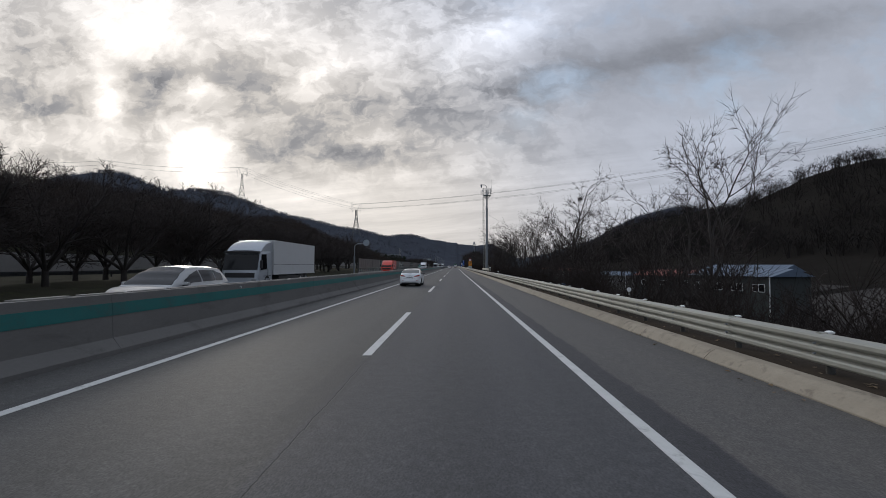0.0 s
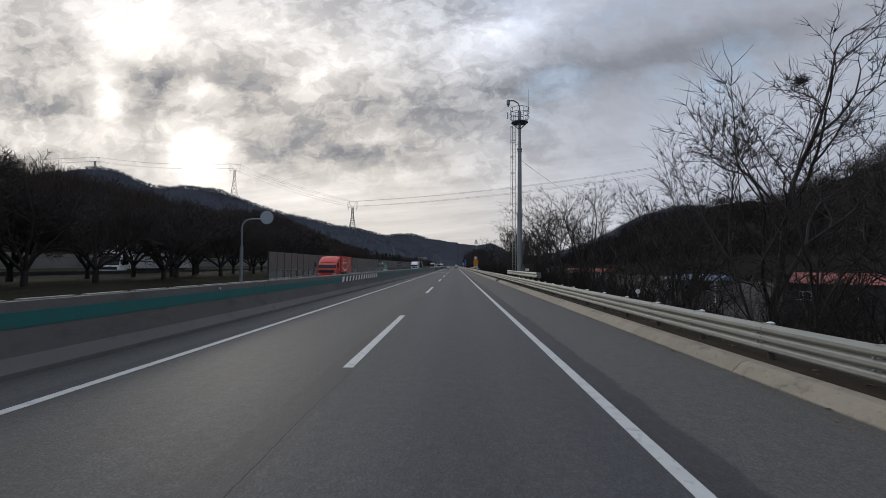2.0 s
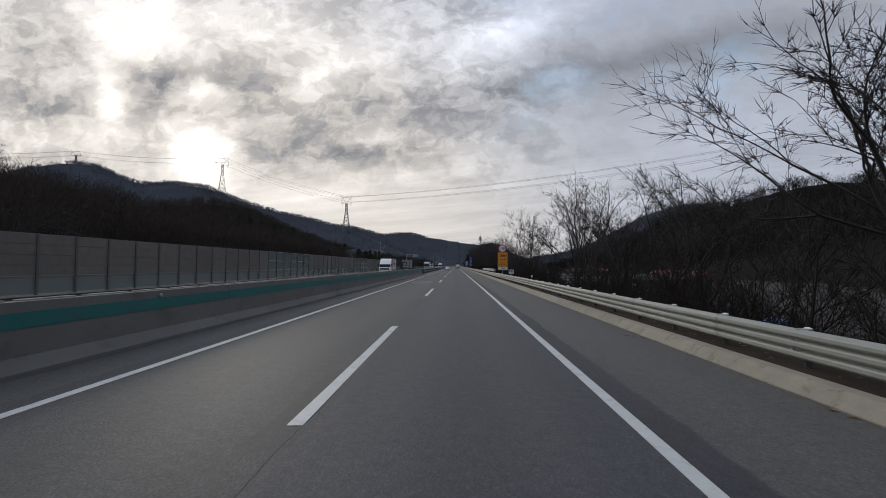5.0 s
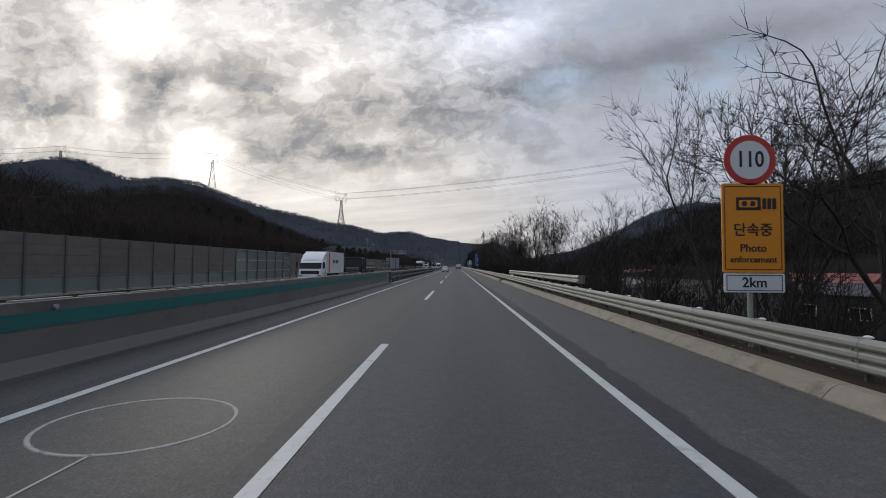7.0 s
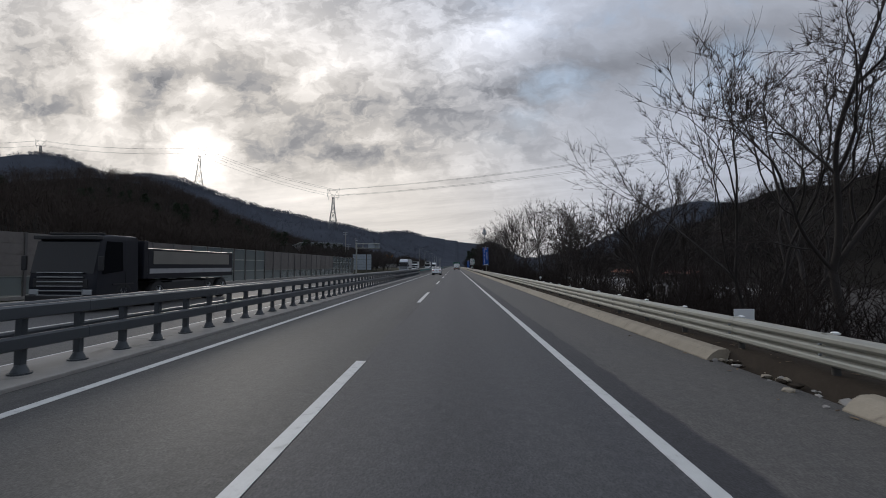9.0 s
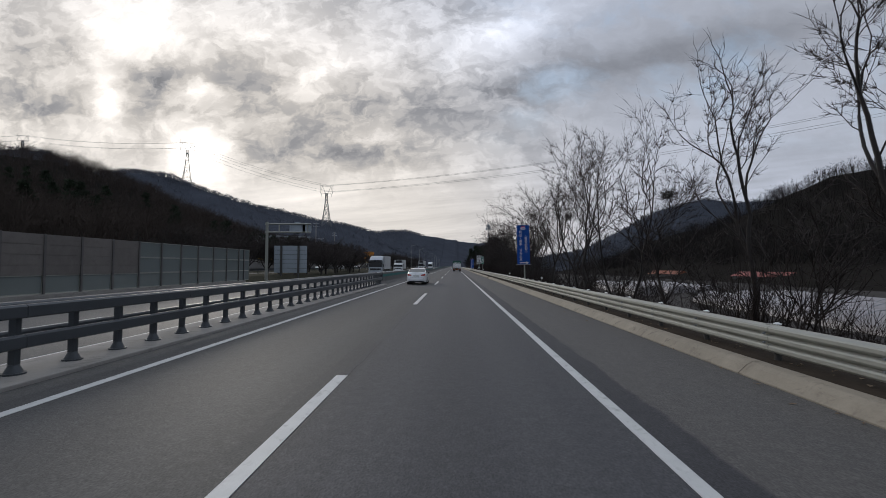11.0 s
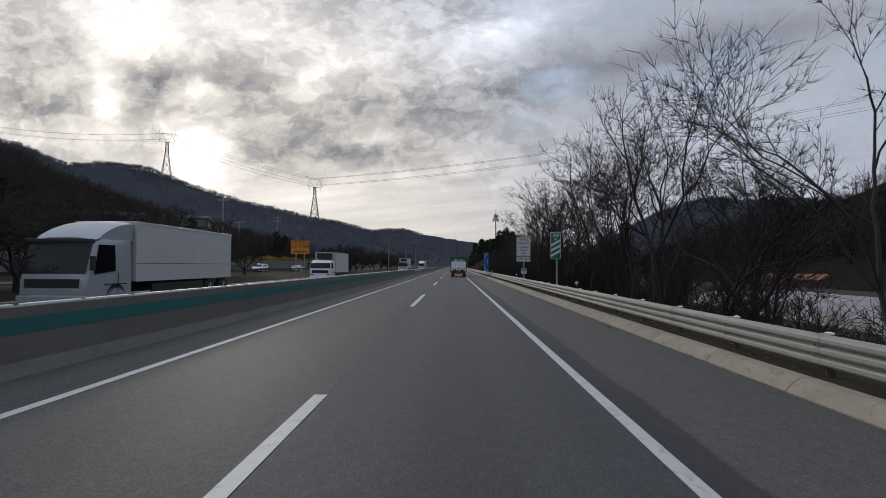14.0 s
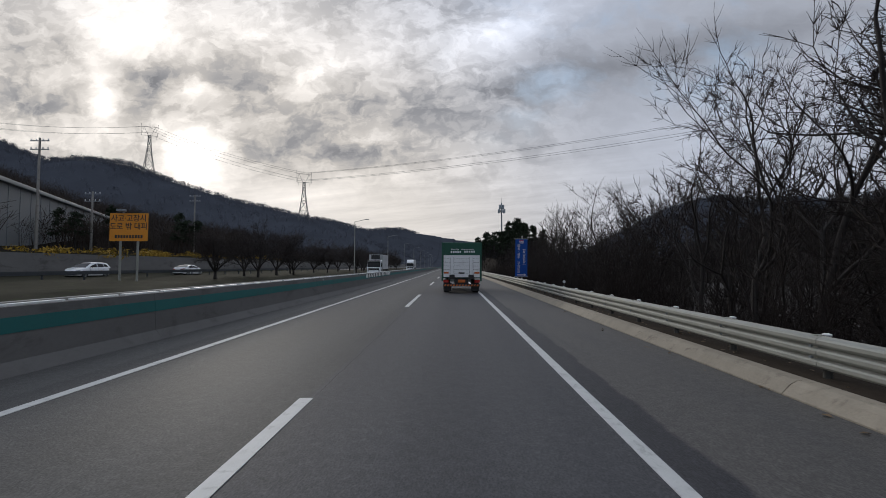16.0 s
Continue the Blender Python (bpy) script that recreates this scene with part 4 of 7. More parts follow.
# rows of round-headed trees on the planted strip to the left
def low_tree(seed, stems, tall):
    """A short trunk that forks near the ground into spreading stems."""
    g = Grower(seed, (0, 13, 11, 7), (9, 6, 4, 3, 3), spread=0.95, lift=0.16)
    g.add(g.wood, *tube([(0, 0, -0.3), (0.02, 0.01, 0.35), (0.0, 0.03, 0.85)], [0.17, 0.14, 0.12], 9))
    for i in range(stems):
        a = 6.283 * (i + g.rng.uniform(-0.25, 0.25)) / stems
        g.limb((0, 0, 0.7), Vector((0.75 * math.cos(a), 0.75 * math.sin(a), g.rng.uniform(0.7, 1.3))), tall * g.rng.uniform(0.85, 1.1), 0.085, 1)
    return g


strip_kinds = [tree_thing(low_tree(s, n, h), "low bare tree forking near the ground on the planted strip", group="strip trees") for s, n, h in ((31, 5, 3.9), (32, 6, 3.6), (33, 5, 4.2))]
used = set()
random.seed(4)
places = [(-20.5 + random.gauss(0, 0.8), y + random.gauss(0, 0.7)) for y in np.arange(-6, 74, 4.4)]
places += [(-25.5 + random.gauss(0, 0.8), y + random.gauss(0, 0.7)) for y in np.arange(-3, 120, 4.2)]
places += [(-20.0 + random.gauss(0, 0.8), y + random.gauss(0, 0.7)) for y in np.arange(281, 318, 4.6)]
places += [(-26.0 + random.gauss(0, 0.8), y + random.gauss(0, 0.7)) for y in np.arange(268, 345, 5.2)]
places += [(-22.5 + random.gauss(0, 2.0), y + random.gauss(0, 0.7)) for y in np.arange(364, 520, 6.0)]
for i, (x, y) in enumerate(places):
    k, size = i % 3, random.uniform(0.9, 1.15) * (1.05 if y > 250 else 1.3 if y > 77 else 1.18)
    m = pose(x, y, height(x, y) - 0.05, 0, 0, random.uniform(0, 360))
    ob = strip_kinds[k] if k not in used else copy_thing(strip_kinds[k], m)
    ob.matrix_basis = m
    ob.scale = (size, size, size)
    used.add(k)

# bare woods on the slopes: near ones as light trees, far ones as sheaves of stems
def twig_cloud(seed, twigs, tall, wide, thick):
    """A bare crown far off: many short twigs pointing up and out, over a few stems."""
    rng = np.random.default_rng(seed)
    verts, faces = [], []
    for i in range(twigs):
        if i % 14 == 0:
            p, d = np.array([rng.normal(0, 0.1) * wide, rng.normal(0, 0.1) * wide, -0.3]), np.array([rng.normal(0, 0.18), rng.normal(0, 0.18), 1.0]) * tall * 0.75
            w = thick * 2.0
        else:
            q = rng.normal(0, 1, 3)
            q *= rng.random() ** 0.4 / np.linalg.norm(q)
            p = np.array([q[0] * wide, q[1] * wide, tall * (0.52 + 0.36 * q[2])])
            d = np.array([q[0], q[1], 0.75]) + rng.normal(0, 0.35, 3)
            d *= tall * rng.uniform(0.12, 0.26) / np.linalg.norm(d)
            w = thick * rng.uniform(0.6, 1.2)
        s = np.cross(d, rng.normal(0, 1, 3))
        s *= w / np.linalg.norm(s)
        n = len(verts)
        verts += [p - s, p + s, p + d + s * 0.3, p + d - s * 0.3]
        faces.append((n, n + 1, n + 2, n + 3))
    return verts, faces


light_trees = [joined(grown(s, 8.5, (9, 6, 4), sides=(4, 3, 3, 3, 3), spread=0.8, lift=0.35)) for s in (41, 42, 43)]
spots = []
for i in range(190):
    x, y = -43 - 25 * rng.random() ** 1.2, rng.uniform(10, 470)
    if y > 285 and x > -62 or 345 < y < 440 and x > -84:
        continue
    spots.append((rng.integers(0, 3), x, y, height(x, y) - 0.2, rng.uniform(0.45, 0.8), rng.uniform(0, 6.3)))
scatter("hillside_wood", "bare brown wood covering the near hillside", "wood", light_trees, spots, SLOPEWOOD)


spots = []
for i in range(7000):
    x, y = -43 - 135 * rng.random() ** 1.2, rng.uniform(5, 480)
    if y > 285 and x > -60 or 345 < y < 440 and x > -84:
        continue
    spots.append((rng.integers(0, 4), x, y, height(x, y) - 0.3, rng.uniform(0.6, 1.2), rng.uniform(0, 6.3)))
for i in range(260):
    x, y = rng.uniform(-57, -44.5), rng.uniform(332, 425)
    spots.append((rng.integers(0, 4), x, y, height(x, y) - 0.3, rng.uniform(0.6, 0.95), rng.uniform(0, 6.3)))
scatter("slope_wood", "close bare brown wood on the hillside", "wood", [twig_cloud(s, 76, 6.4, 2.4, 0.035) for s in range(11, 15)], spots, SLOPEWOOD)
spots = []
while len(spots) < 9000:
    x, y = rng.uniform(-1250, -60), rng.uniform(250, 1800)
    if rng.random() < 0.25:
        (ax, ay, _), (bx, by, _) = RIDGE[i := rng.integers(1, 8)], RIDGE[i + 1]
        k = rng.random()
        x, y = ax + k * (bx - ax) + rng.normal(0, 22), ay + k * (by - ay) + rng.normal(0, 22)
    h = height(x, y)
    if h > 8 and (x < -230 or y > 540):
        spots.append((rng.integers(0, 4), x, y, h - 0.5, rng.uniform(0.7, 1.3), rng.uniform(0, 6.3)))
scatter("ridge_wood", "bare woods on the far ridge, greyed for haze", "wood", [twig_cloud(s, 26, 8.0, 4.2, 0.26) for s in range(4)], spots, HAZEWOODS)
spots, beyond = [], []
while len(spots) + len(beyond) < 9500:
    x, y = 95 + 425 * rng.random() ** 1.5, rng.uniform(-40, 1000)
    h = height(x, y)
    if h > -1:
        (beyond if x > 300 or y > 560 else spots).append((rng.integers(0, 4), x, y, h - 0.5, rng.uniform(0.55, 1.1), rng.uniform(0, 6.3)))
while len(beyond) < 7500:
    x, y = rng.uniform(480, 1750), rng.uniform(1750, 2250)
    h = height(x, y)
    if h > 40:
        beyond.append((rng.integers(0, 4), x, y, h - 0.5, rng.uniform(0.9, 1.5), rng.uniform(0, 6.3)))
for i in range(420):
    x, y = rng.normal(25, 10), rng.normal(474, 28)
    if x > 9:
        spots.append((rng.integers(0, 4), x, y, height(x, y) - 0.3, rng.uniform(0.4, 0.8), rng.uniform(0, 6.3)))
valley = [twig_cloud(s, 56, 8.0, 3.6, 0.075) for s in range(4, 8)]
scatter("valley_wood", "dark bare woods on the hill across the valley", "wood", valley, spots, WOODS)
scatter("distant_wood", "bare woods beyond the valley, tinted blue-grey for haze", "wood", [twig_cloud(s, 26, 8.0, 4.2, 0.26) for s in range(24, 28)], beyond, HAZEWOODS)


# pines: on the knoll ahead and on the spur to the left
def pine(seed, tall=9.0):
    rng = np.random.default_rng(seed)
    v, f = tube([(0, 0, -0.3), (0.1, 0, tall * 0.5), (0.05, 0.1, tall)], [0.16, 0.1, 0.03], 5)
    wood, verts, faces = (v, f), [], []
    for i in range(26):
        z = tall * rng.uniform(0.38, 1.0)
        a, r = rng.uniform(0, 6.3), (1 - z / tall) * tall * 0.30 + 0.5
        r *= rng.uniform(0.5, 1.1)
        cx, cy = math.cos(a) * r, math.sin(a) * r
        v, f = tube([(0, 0, z - 0.3), (cx, cy, z)], [0.04, 0.01], 3)
        wood[1].extend([tuple(j + len(wood[0]) for j in g) for g in f])
        wood[0].extend(v)
        for j in range(26):
            k = rng.uniform(0.35, 1.1)
            p = np.array([cx * k, cy * k, z]) + rng.normal(0, 0.28, 3) * (1, 1, 0.45)
            d, e = rng.normal(0, 1, 3) * 0.22, rng.normal(0, 1, 3) * 0.07
            n = len(verts)
            verts += [p - d, p + e, p + d, p - e]
            faces.append((n, n + 1, n + 2, n + 3))
    return wood, (verts, faces)


pines = []
for s in (1, 2, 3):
    wood, needles = pine(s)
    root = thing("pine_tree", pose(0, 0, 0), "dark green pine with layered needle clumps", "pine tree", "pines")
    piece("trunk", mesh_of("trunk", *wood, BARK), root)
    piece("crown", mesh_of("crown", *needles, PINE), root)
    pines.append(root)
used = set()
random.seed(9)
spots_p = [(9.5 + abs(random.gauss(13, 7.5)), random.gauss(474, 20), random.uniform(0.8, 1.2)) for i in range(60)]
spots_p += [(random.uniform(-54, -44), random.uniform(332, 402), random.uniform(0.5, 0.85)) for i in range(28)]
spots_p += [(random.uniform(-130, -60), random.uniform(285, 370), random.uniform(0.7, 1.2)) for i in range(30)]
for i, (x, y, size) in enumerate(spots_p):
    k = i % 3
    m = pose(x, y, height(x, y) - 0.1, 0, 0, random.uniform(0, 360))
    ob = pines[k] if k not in used else copy_thing(pines[k], m)
    ob.matrix_basis = m
    ob.scale = (size, size, size)
    used.add(k)

# yellow blossom along the top of the retaining wall
FORSYTHIA = surface("yellow_blossom", (0.32, 0.20, 0.02), 0.9, var=0.3, scale=2.5, bump=0)


def blossom(seed):
    rng = np.random.default_rng(seed)
    verts, faces = [], []
    for i in range(90):
        a, r = rng.uniform(0, 6.3), rng.random() ** 0.5
        p = np.array([math.cos(a) * r * 1.1, math.sin(a) * r * 1.4, rng.uniform(0.1, 1.5) * (1 - 0.4 * r)])
        d, e = rng.normal(0, 0.16, 3), rng.normal(0, 0.05, 3)
        n = len(verts)
        verts += [p - d, p + e, p + d, p - e]
        faces.append((n, n + 1, n + 2, n + 3))
    return verts, faces


spots = [(rng.integers(0, 3), -41.8 + rng.normal(0, 0.5), y, 2.3, rng.uniform(0.6, 1.2), rng.uniform(0, 6.3)) for y in np.concatenate([rng.uniform(262, 300, 22), rng.uniform(322, 440, 110)])]
scatter("blossom_hedge", "yellow flowering hedge on the retaining wall", "hedge", [blossom(s) for s in range(3)], spots, FORSYTHIA)


# ---- signs, poles and masts
ORANGE = surface("orange_sheeting", (0.72, 0.27, 0.015), 0.5, var=0.08, scale=3, bump=0)
SIGNWHITE = surface("white_sheeting", (0.66, 0.68, 0.69), 0.5, var=0.06, scale=3, bump=0)
SIGNRED = surface("red_sheeting", (0.50, 0.035, 0.03), 0.5, var=0.08, scale=3, bump=0)
SIGNGREEN = surface("green_sheeting", (0.01, 0.16, 0.105), 0.5, var=0.08, scale=3, bump=0)
SIGNBLUE = surface("blue_sheeting", (0.008, 0.10, 0.40), 0.55, var=0.1, scale=3, bump=0)
INK = surface("black_ink", (0.02, 0.02, 0.025), 0.6, var=0.1, bump=0)
ALU = surface("aluminium_back", (0.30, 0.34, 0.38), 0.5, 0.4, var=0.12, scale=1.2, bump=0)


def plate(w, h, r, y0, y1, cx=0.0, cz=0.0):
    """A rounded plate in the x-z plane."""
    pts = []
    for sx, sz, a0 in ((1, 1, 0), (-1, 1, 90), (-1, -1, 180), (1, -1, 270)):
        for k in range(5):
            a = radians(a0 + 22.5 * k)
            pts.append((cx + sx * (w / 2 - r) + r * math.cos(a), cz + sz * (h / 2 - r) + r * math.sin(a)))
    bm = bmesh.new()
    front = [bm.verts.new((x, y0, z)) for x, z in pts]
    back = [bm.verts.new((x, y1, z)) for x, z in pts]
    bm.faces.new(front)
    bm.faces.new(back[::-1])
    for i in range(len(pts)):
        j = (i + 1) % len(pts)
        bm.faces.new((front[i], back[i], back[j], front[j]))
    return bm


def bars(parent, rows, material, y=-0.03):
    """Plain bars in the place of writing: x, z, width, height."""
    for x, z, w, h in rows:
        part("bar", boxed(x - w / 2, x + w / 2, y - 0.004, y, z - h / 2, z + h / 2), material, parent)


def sign_post(parent, x, z1, r=0.045, y=0.06, z0=-0.7, name="post"):
    part(name, rod(bmesh.new(), (x, y, z0), (x, y, z1), r, n=14), GALV, parent, smooth=True)


# speed limit with camera warning
s = thing("road_sign", pose(7.03, 146.5, 0), "round speed limit sign above an orange camera warning board", "road sign")
sign_post(s, 0.0, 3.9)
part("disc", rod(bmesh.new(), (0, 0.0, 3.68), (0, -0.012, 3.68), 0.475, n=40), SIGNRED, s, "red bordered round disc")
part("disc_face", rod(bmesh.new(), (0, -0.012, 3.68), (0, -0.018, 3.68), 0.36, n=40), SIGNWHITE, s)
lettering("110", 0.42, INK, s, pose(0, -0.022, 3.68), squeeze=0.82)
part("board", plate(1.12, 1.66, 0.04, -0.012, 0.01, 0.03, 2.41), ORANGE, s, "orange warning board")
for w, h, x, z in ((1.02, 0.012, 0.03, 3.18), (1.02, 0.012, 0.03, 1.64), (0.012, 1.54, -0.48, 2.41), (0.012, 1.54, 0.54, 2.41)):
    part("border", boxed(x - w / 2, x + w / 2, -0.017, -0.012, z - h / 2, z + h / 2), INK, s)
cam_part = part("camera_symbol", boxed(-0.27, 0.18, -0.018, -0.012, 2.74, 2.98, 0.004), INK, s)
part("camera_window", plate(0.34, 0.14, 0.03, -0.021, -0.018, -0.05, 2.86), ORANGE, cam_part)
for x in (-0.12, 0.03):
    part("reel", rod(bmesh.new(), (x, -0.021, 2.86), (x, -0.024, 2.86), 0.05, n=16), INK, cam_part)
for k in range(3):
    part("ray", boxed(0.21 + 0.09 * k, 0.28 + 0.09 * k, -0.018, -0.012, 2.76 + 0.0 * k, 2.96), INK, cam_part)
lettering("단속중", 0.26, INK, s, pose(0.03, -0.017, 2.36), squeeze=1.0)
lettering("Photo", 0.20, INK, s, pose(0.03, -0.017, 2.03))
lettering("enforcement", 0.165, INK, s, pose(0.03, -0.017, 1.82))
part("distance_board", plate(1.10, 0.35, 0.03, -0.012, 0.01, 0.04, 1.39), SIGNWHITE, s, "white distance board")
for w, h, x, z in ((1.0, 0.012, 0.04, 1.53), (1.0, 0.012, 0.04, 1.25), (0.012, 0.28, -0.46, 1.39), (0.012, 0.28, 0.54, 1.39)):
    part("border", boxed(x - w / 2, x + w / 2, -0.017, -0.012, z - h / 2, z + h / 2), INK, s)
lettering("2km", 0.26, INK, s, pose(0.04, -0.017, 1.39))


# tall blue banners
def banner(x, y, z0, z1, w, tilt):
    s = thing("banner_sign", pose(x, y, 0, 0, tilt, 0), "tall blue direction banner on a steel pole", "sign", "blue banners")
    h, c = z1 - z0, (z0 + z1) / 2
    sign_post(s, 0.06, z1 + 0.25, 0.05)
    bm = bmesh.new()
    n = 8
    rows = [[bm.verts.new((-w / 2 + w * i / n, -0.015 + 0.012 * math.sin(3.0 * i / n + 1.2 * k), z0 + h * k / 8)) for i in range(n + 1)] for k in range(9)]
    for a, b in zip(rows, rows[1:]):
        for i in range(n):
            bm.faces.new((a[i], a[i + 1], b[i + 1], b[i]))
    bmesh.ops.solidify(bm, geom=bm.faces[:], thickness=0.008)
    part("cloth", bm, SIGNBLUE, s, "blue printed cloth", smooth=True)
    for z in (z0, z1):
        part("rail", rod(bmesh.new(), (-w / 2 - 0.08, -0.01, z), (w / 2 + 0.08, -0.01, z), 0.03, n=8), STEEL, s)
    k = h / 2.95
    part("route_shield", plate(0.36, 0.20, 0.07, -0.045, -0.038, 0, z1 - 0.25 * k), SIGNWHITE, s)
    part("shield_top", plate(0.30, 0.06, 0.02, -0.05, -0.045, 0, z1 - 0.14 * k), SIGNRED, s)
    part("shield_face", plate(0.32, 0.13, 0.05, -0.049, -0.045, 0, z1 - 0.26 * k), SIGNBLUE, s)
    lettering("400", 0.17 * k, SIGNWHITE, s, pose(0, -0.053, z1 - 0.26 * k))
    for i, ch in enumerate("화성-광주 고속도로"):
        if ch != " ":
            if ch == "-":
                part("dash", boxed(-0.215, -0.19, -0.045, -0.04, z1 - (0.55 + 0.225 * i + 0.06) * k, z1 - (0.55 + 0.225 * i - 0.05) * k), SIGNWHITE, s)
            else:
                lettering(ch, 0.25 * k, SIGNWHITE, s, pose(-0.2, -0.045, z1 - (0.55 + 0.225 * i) * k))
    for i, ch in enumerate("봉담방향"):
        lettering(ch, 0.25 * k, SIGNWHITE, s, pose(0.2, -0.045, z1 - (1.02 + 0.26 * i) * k))
    for z, sg in ((0.84, 1), (2.0, -1)):
        bm = bmesh.new()
        for a in np.linspace(-0.9, 0.9, 7):
            p = (0.2 + 0.12 * math.sin(a), -0.045, z1 - z * k + sg * (0.05 * math.cos(a) - 0.03))
            q = (0.2 + 0.12 * math.sin(a + 0.3), -0.045, z1 - z * k + sg * (0.05 * math.cos(a + 0.3) - 0.03))
            rod(bm, p, q, 0.012, n=4)
        part("bracket_mark", bm, SIGNWHITE, s)
    part("arrow", box(boxed(-0.3, 0.2, -0.045, -0.04, z0 + 0.10 * k, z0 + 0.18 * k), 0.2, 0.22, -0.045, -0.04, z0 + 0.09 * k, z0 + 0.19 * k), SIGNWHITE, s)
    bm = bmesh.new()
    f = [bm.verts.new(p) for yv in (-0.045, -0.04) for p in ((0.2, yv, z0 + 0.03 * k), (0.38, yv, z0 + 0.14 * k), (0.2, yv, z0 + 0.25 * k))]
    bm.faces.new(f[:3])
    bm.faces.new(f[3:][::-1])
    for i in range(3):
        bm.faces.new((f[i], f[(i + 1) % 3], f[3 + (i + 1) % 3], f[3 + i]))
    part("arrow_head", bm, SIGNWHITE, s)


banner(6.93, 253.75, 1.79, 4.72, 0.92, -1.5)
banner(7.1, 355.5, 0.88, 3.72, 0.90, 0.5)

# exit countdown marker
s = thing("road_sign", pose(7.06, 305.0, 0), "green countdown marker with three white slanted bars", "road sign")
sign_post(s, 0.07, 3.4)
part("board", plate(0.52, 1.40, 0.05, -0.012, 0.01, 0, 2.75), SIGNWHITE, s)
part("board_face", plate(0.485, 1.365, 0.04, -0.017, -0.012, 0, 2.75), SIGNGREEN, s)
lettering("300", 0.25, SIGNWHITE, s, pose(0, -0.02, 3.28), squeeze=0.85)
lettering("m", 0.22, SIGNWHITE, s, pose(0, -0.02, 3.09))
for k in range(3):
    bm = bmesh.new()
    z = 2.16 + 0.27 * k
    pts = ((-0.24, z), (0.24, z + 0.26), (0.24, z + 0.39), (-0.24, z + 0.13))
    f = [bm.verts.new((x, yv, zz)) for yv in (-0.021, -0.017) for x, zz in pts]
    bm.faces.new(f[:4])
    bm.faces.new(f[4:][::-1])
    for i in range(4):
        bm.faces.new((f[i], f[(i + 1) % 4], f[4 + (i + 1) % 4], f[4 + i]))
    part("slanted_bar", bm, SIGNWHITE, s)

# variable speed limit notice
s = thing("road_sign", pose(6.97, 315.1, 0), "white notice of a variable speed limit zone", "road sign")
sign_post(s, 0.03, 3.85, 0.05)
part("board", plate(1.02, 1.44, 0.03, -0.012, 0.01, 0, 3.14), SIGNWHITE, s)
for w, h, x, z in ((0.96, 0.012, 0, 3.82), (0.96, 0.012, 0, 2.46), (0.012, 1.36, -0.475, 3.14), (0.012, 1.36, 0.475, 3.14)):
    part("border", boxed(x - w / 2, x + w / 2, -0.017, -0.012, z - h / 2, z + h / 2), INK, s)
for text, size, z in (("가변속도", 0.22, 3.64), ("제한구간", 0.22, 3.38), ("Variable", 0.19, 3.08), ("Speed", 0.19, 2.86), ("Limit", 0.19, 2.63)):
    lettering(text, size, INK, s, pose(0, -0.017, z))
part("distance_board", plate(1.02, 0.36, 0.03, -0.012, 0.01, 0, 2.2), SIGNWHITE, s)
lettering("전방 2km", 0.23, INK, s, pose(0, -0.017, 2.2))
for w, h, x, z in ((0.96, 0.012, 0, 2.35), (0.96, 0.012, 0, 2.05), (0.012, 0.3, -0.475, 2.2), (0.012, 0.3, 0.475, 2.2)):
    part("border", boxed(x - w / 2, x + w / 2, -0.017, -0.012, z - h / 2, z + h / 2), INK, s)
part("kilometre_plate", plate(0.40, 0.40, 0.03, -0.012, 0.01, 0.03, 1.32), SIGNWHITE, s)
part("kilometre_head", plate(0.36, 0.17, 0.02, -0.017, -0.012, 0.03, 1.42), SIGNGREEN, s)
lettering("334", 0.15, SIGNWHITE, s, pose(0.03, -0.02, 1.42))
lettering(".8", 0.19, INK, s, pose(0.03, -0.017, 1.23))

# kilometre plate behind the guardrail
s = thing("kilometre_sign", pose(7.12, 139.0, 0), "small green and white kilometre plate on a thin post", "road sign")
sign_post(s, 0, 1.25, 0.03, 0.03)
part("plate", plate(0.48, 0.42, 0.03, -0.012, 0.01, 0, 1.13), SIGNWHITE, s)
part("plate_head", plate(0.43, 0.20, 0.02, -0.017, -0.012, 0, 1.23), SIGNGREEN, s)
lettering("335", 0.19, SIGNWHITE, s, pose(0, -0.02, 1.23))
lettering(".0", 0.20, INK, s, pose(0.03, -0.017, 1.03))

# orange breakdown notice on the strip
s = thing("road_sign", pose(-24.95, 358.2, 0), "orange breakdown notice on two steel posts", "road sign")
for x in (-0.72, 0.75):
    sign_post(s, x, 5.9, 0.09)
part("board", plate(3.2, 2.32, 0.05, -0.05, 0.02, 0, 4.74), ORANGE, s)
lettering("사고·고장시", 0.62, INK, s, pose(0, -0.056, 5.45))
lettering("도로 밖 대피", 0.62, INK, s, pose(0, -0.056, 4.78))
bars(s, [(-1.05 + 0.24 * k, 3.95, 0.17, 0.26) for k in range(10)], INK, -0.052)
part("lamp", box(boxed(-0.75, -0.2, -0.5, -0.05, 6.02, 6.2, 0.03), -0.52, -0.44, -0.1, 0.05, 5.9, 6.02), STEEL, s)

# small place sign in the opposite verge, seen from the front
s = thing("road_sign", pose(-4.98, 75.7, 1.09), "small green distance sign on the median barrier", "road sign")
sign_post(s, 0.0, 1.0, 0.03, 0.05, 0.0)
part("board", plate(0.62, 0.75, 0.03, -0.012, 0.01, 0, 0.78), SIGNGREEN, s)
part("route_mark", plate(0.2, 0.14, 0.04, -0.017, -0.012, 0, 1.06), SIGNBLUE, s)
lettering("대전", 0.24, SIGNWHITE, s, pose(0, -0.017, 0.86))
lettering("116", 0.24, SIGNWHITE, s, pose(0, -0.017, 0.60))
part("kilometre_plate", plate(0.6, 0.26, 0.02, -0.012, 0.01, 0, 0.26), SIGNWHITE, s)
bars(s, [(0.1, 0.26, 0.1, 0.17)], INK, -0.012)
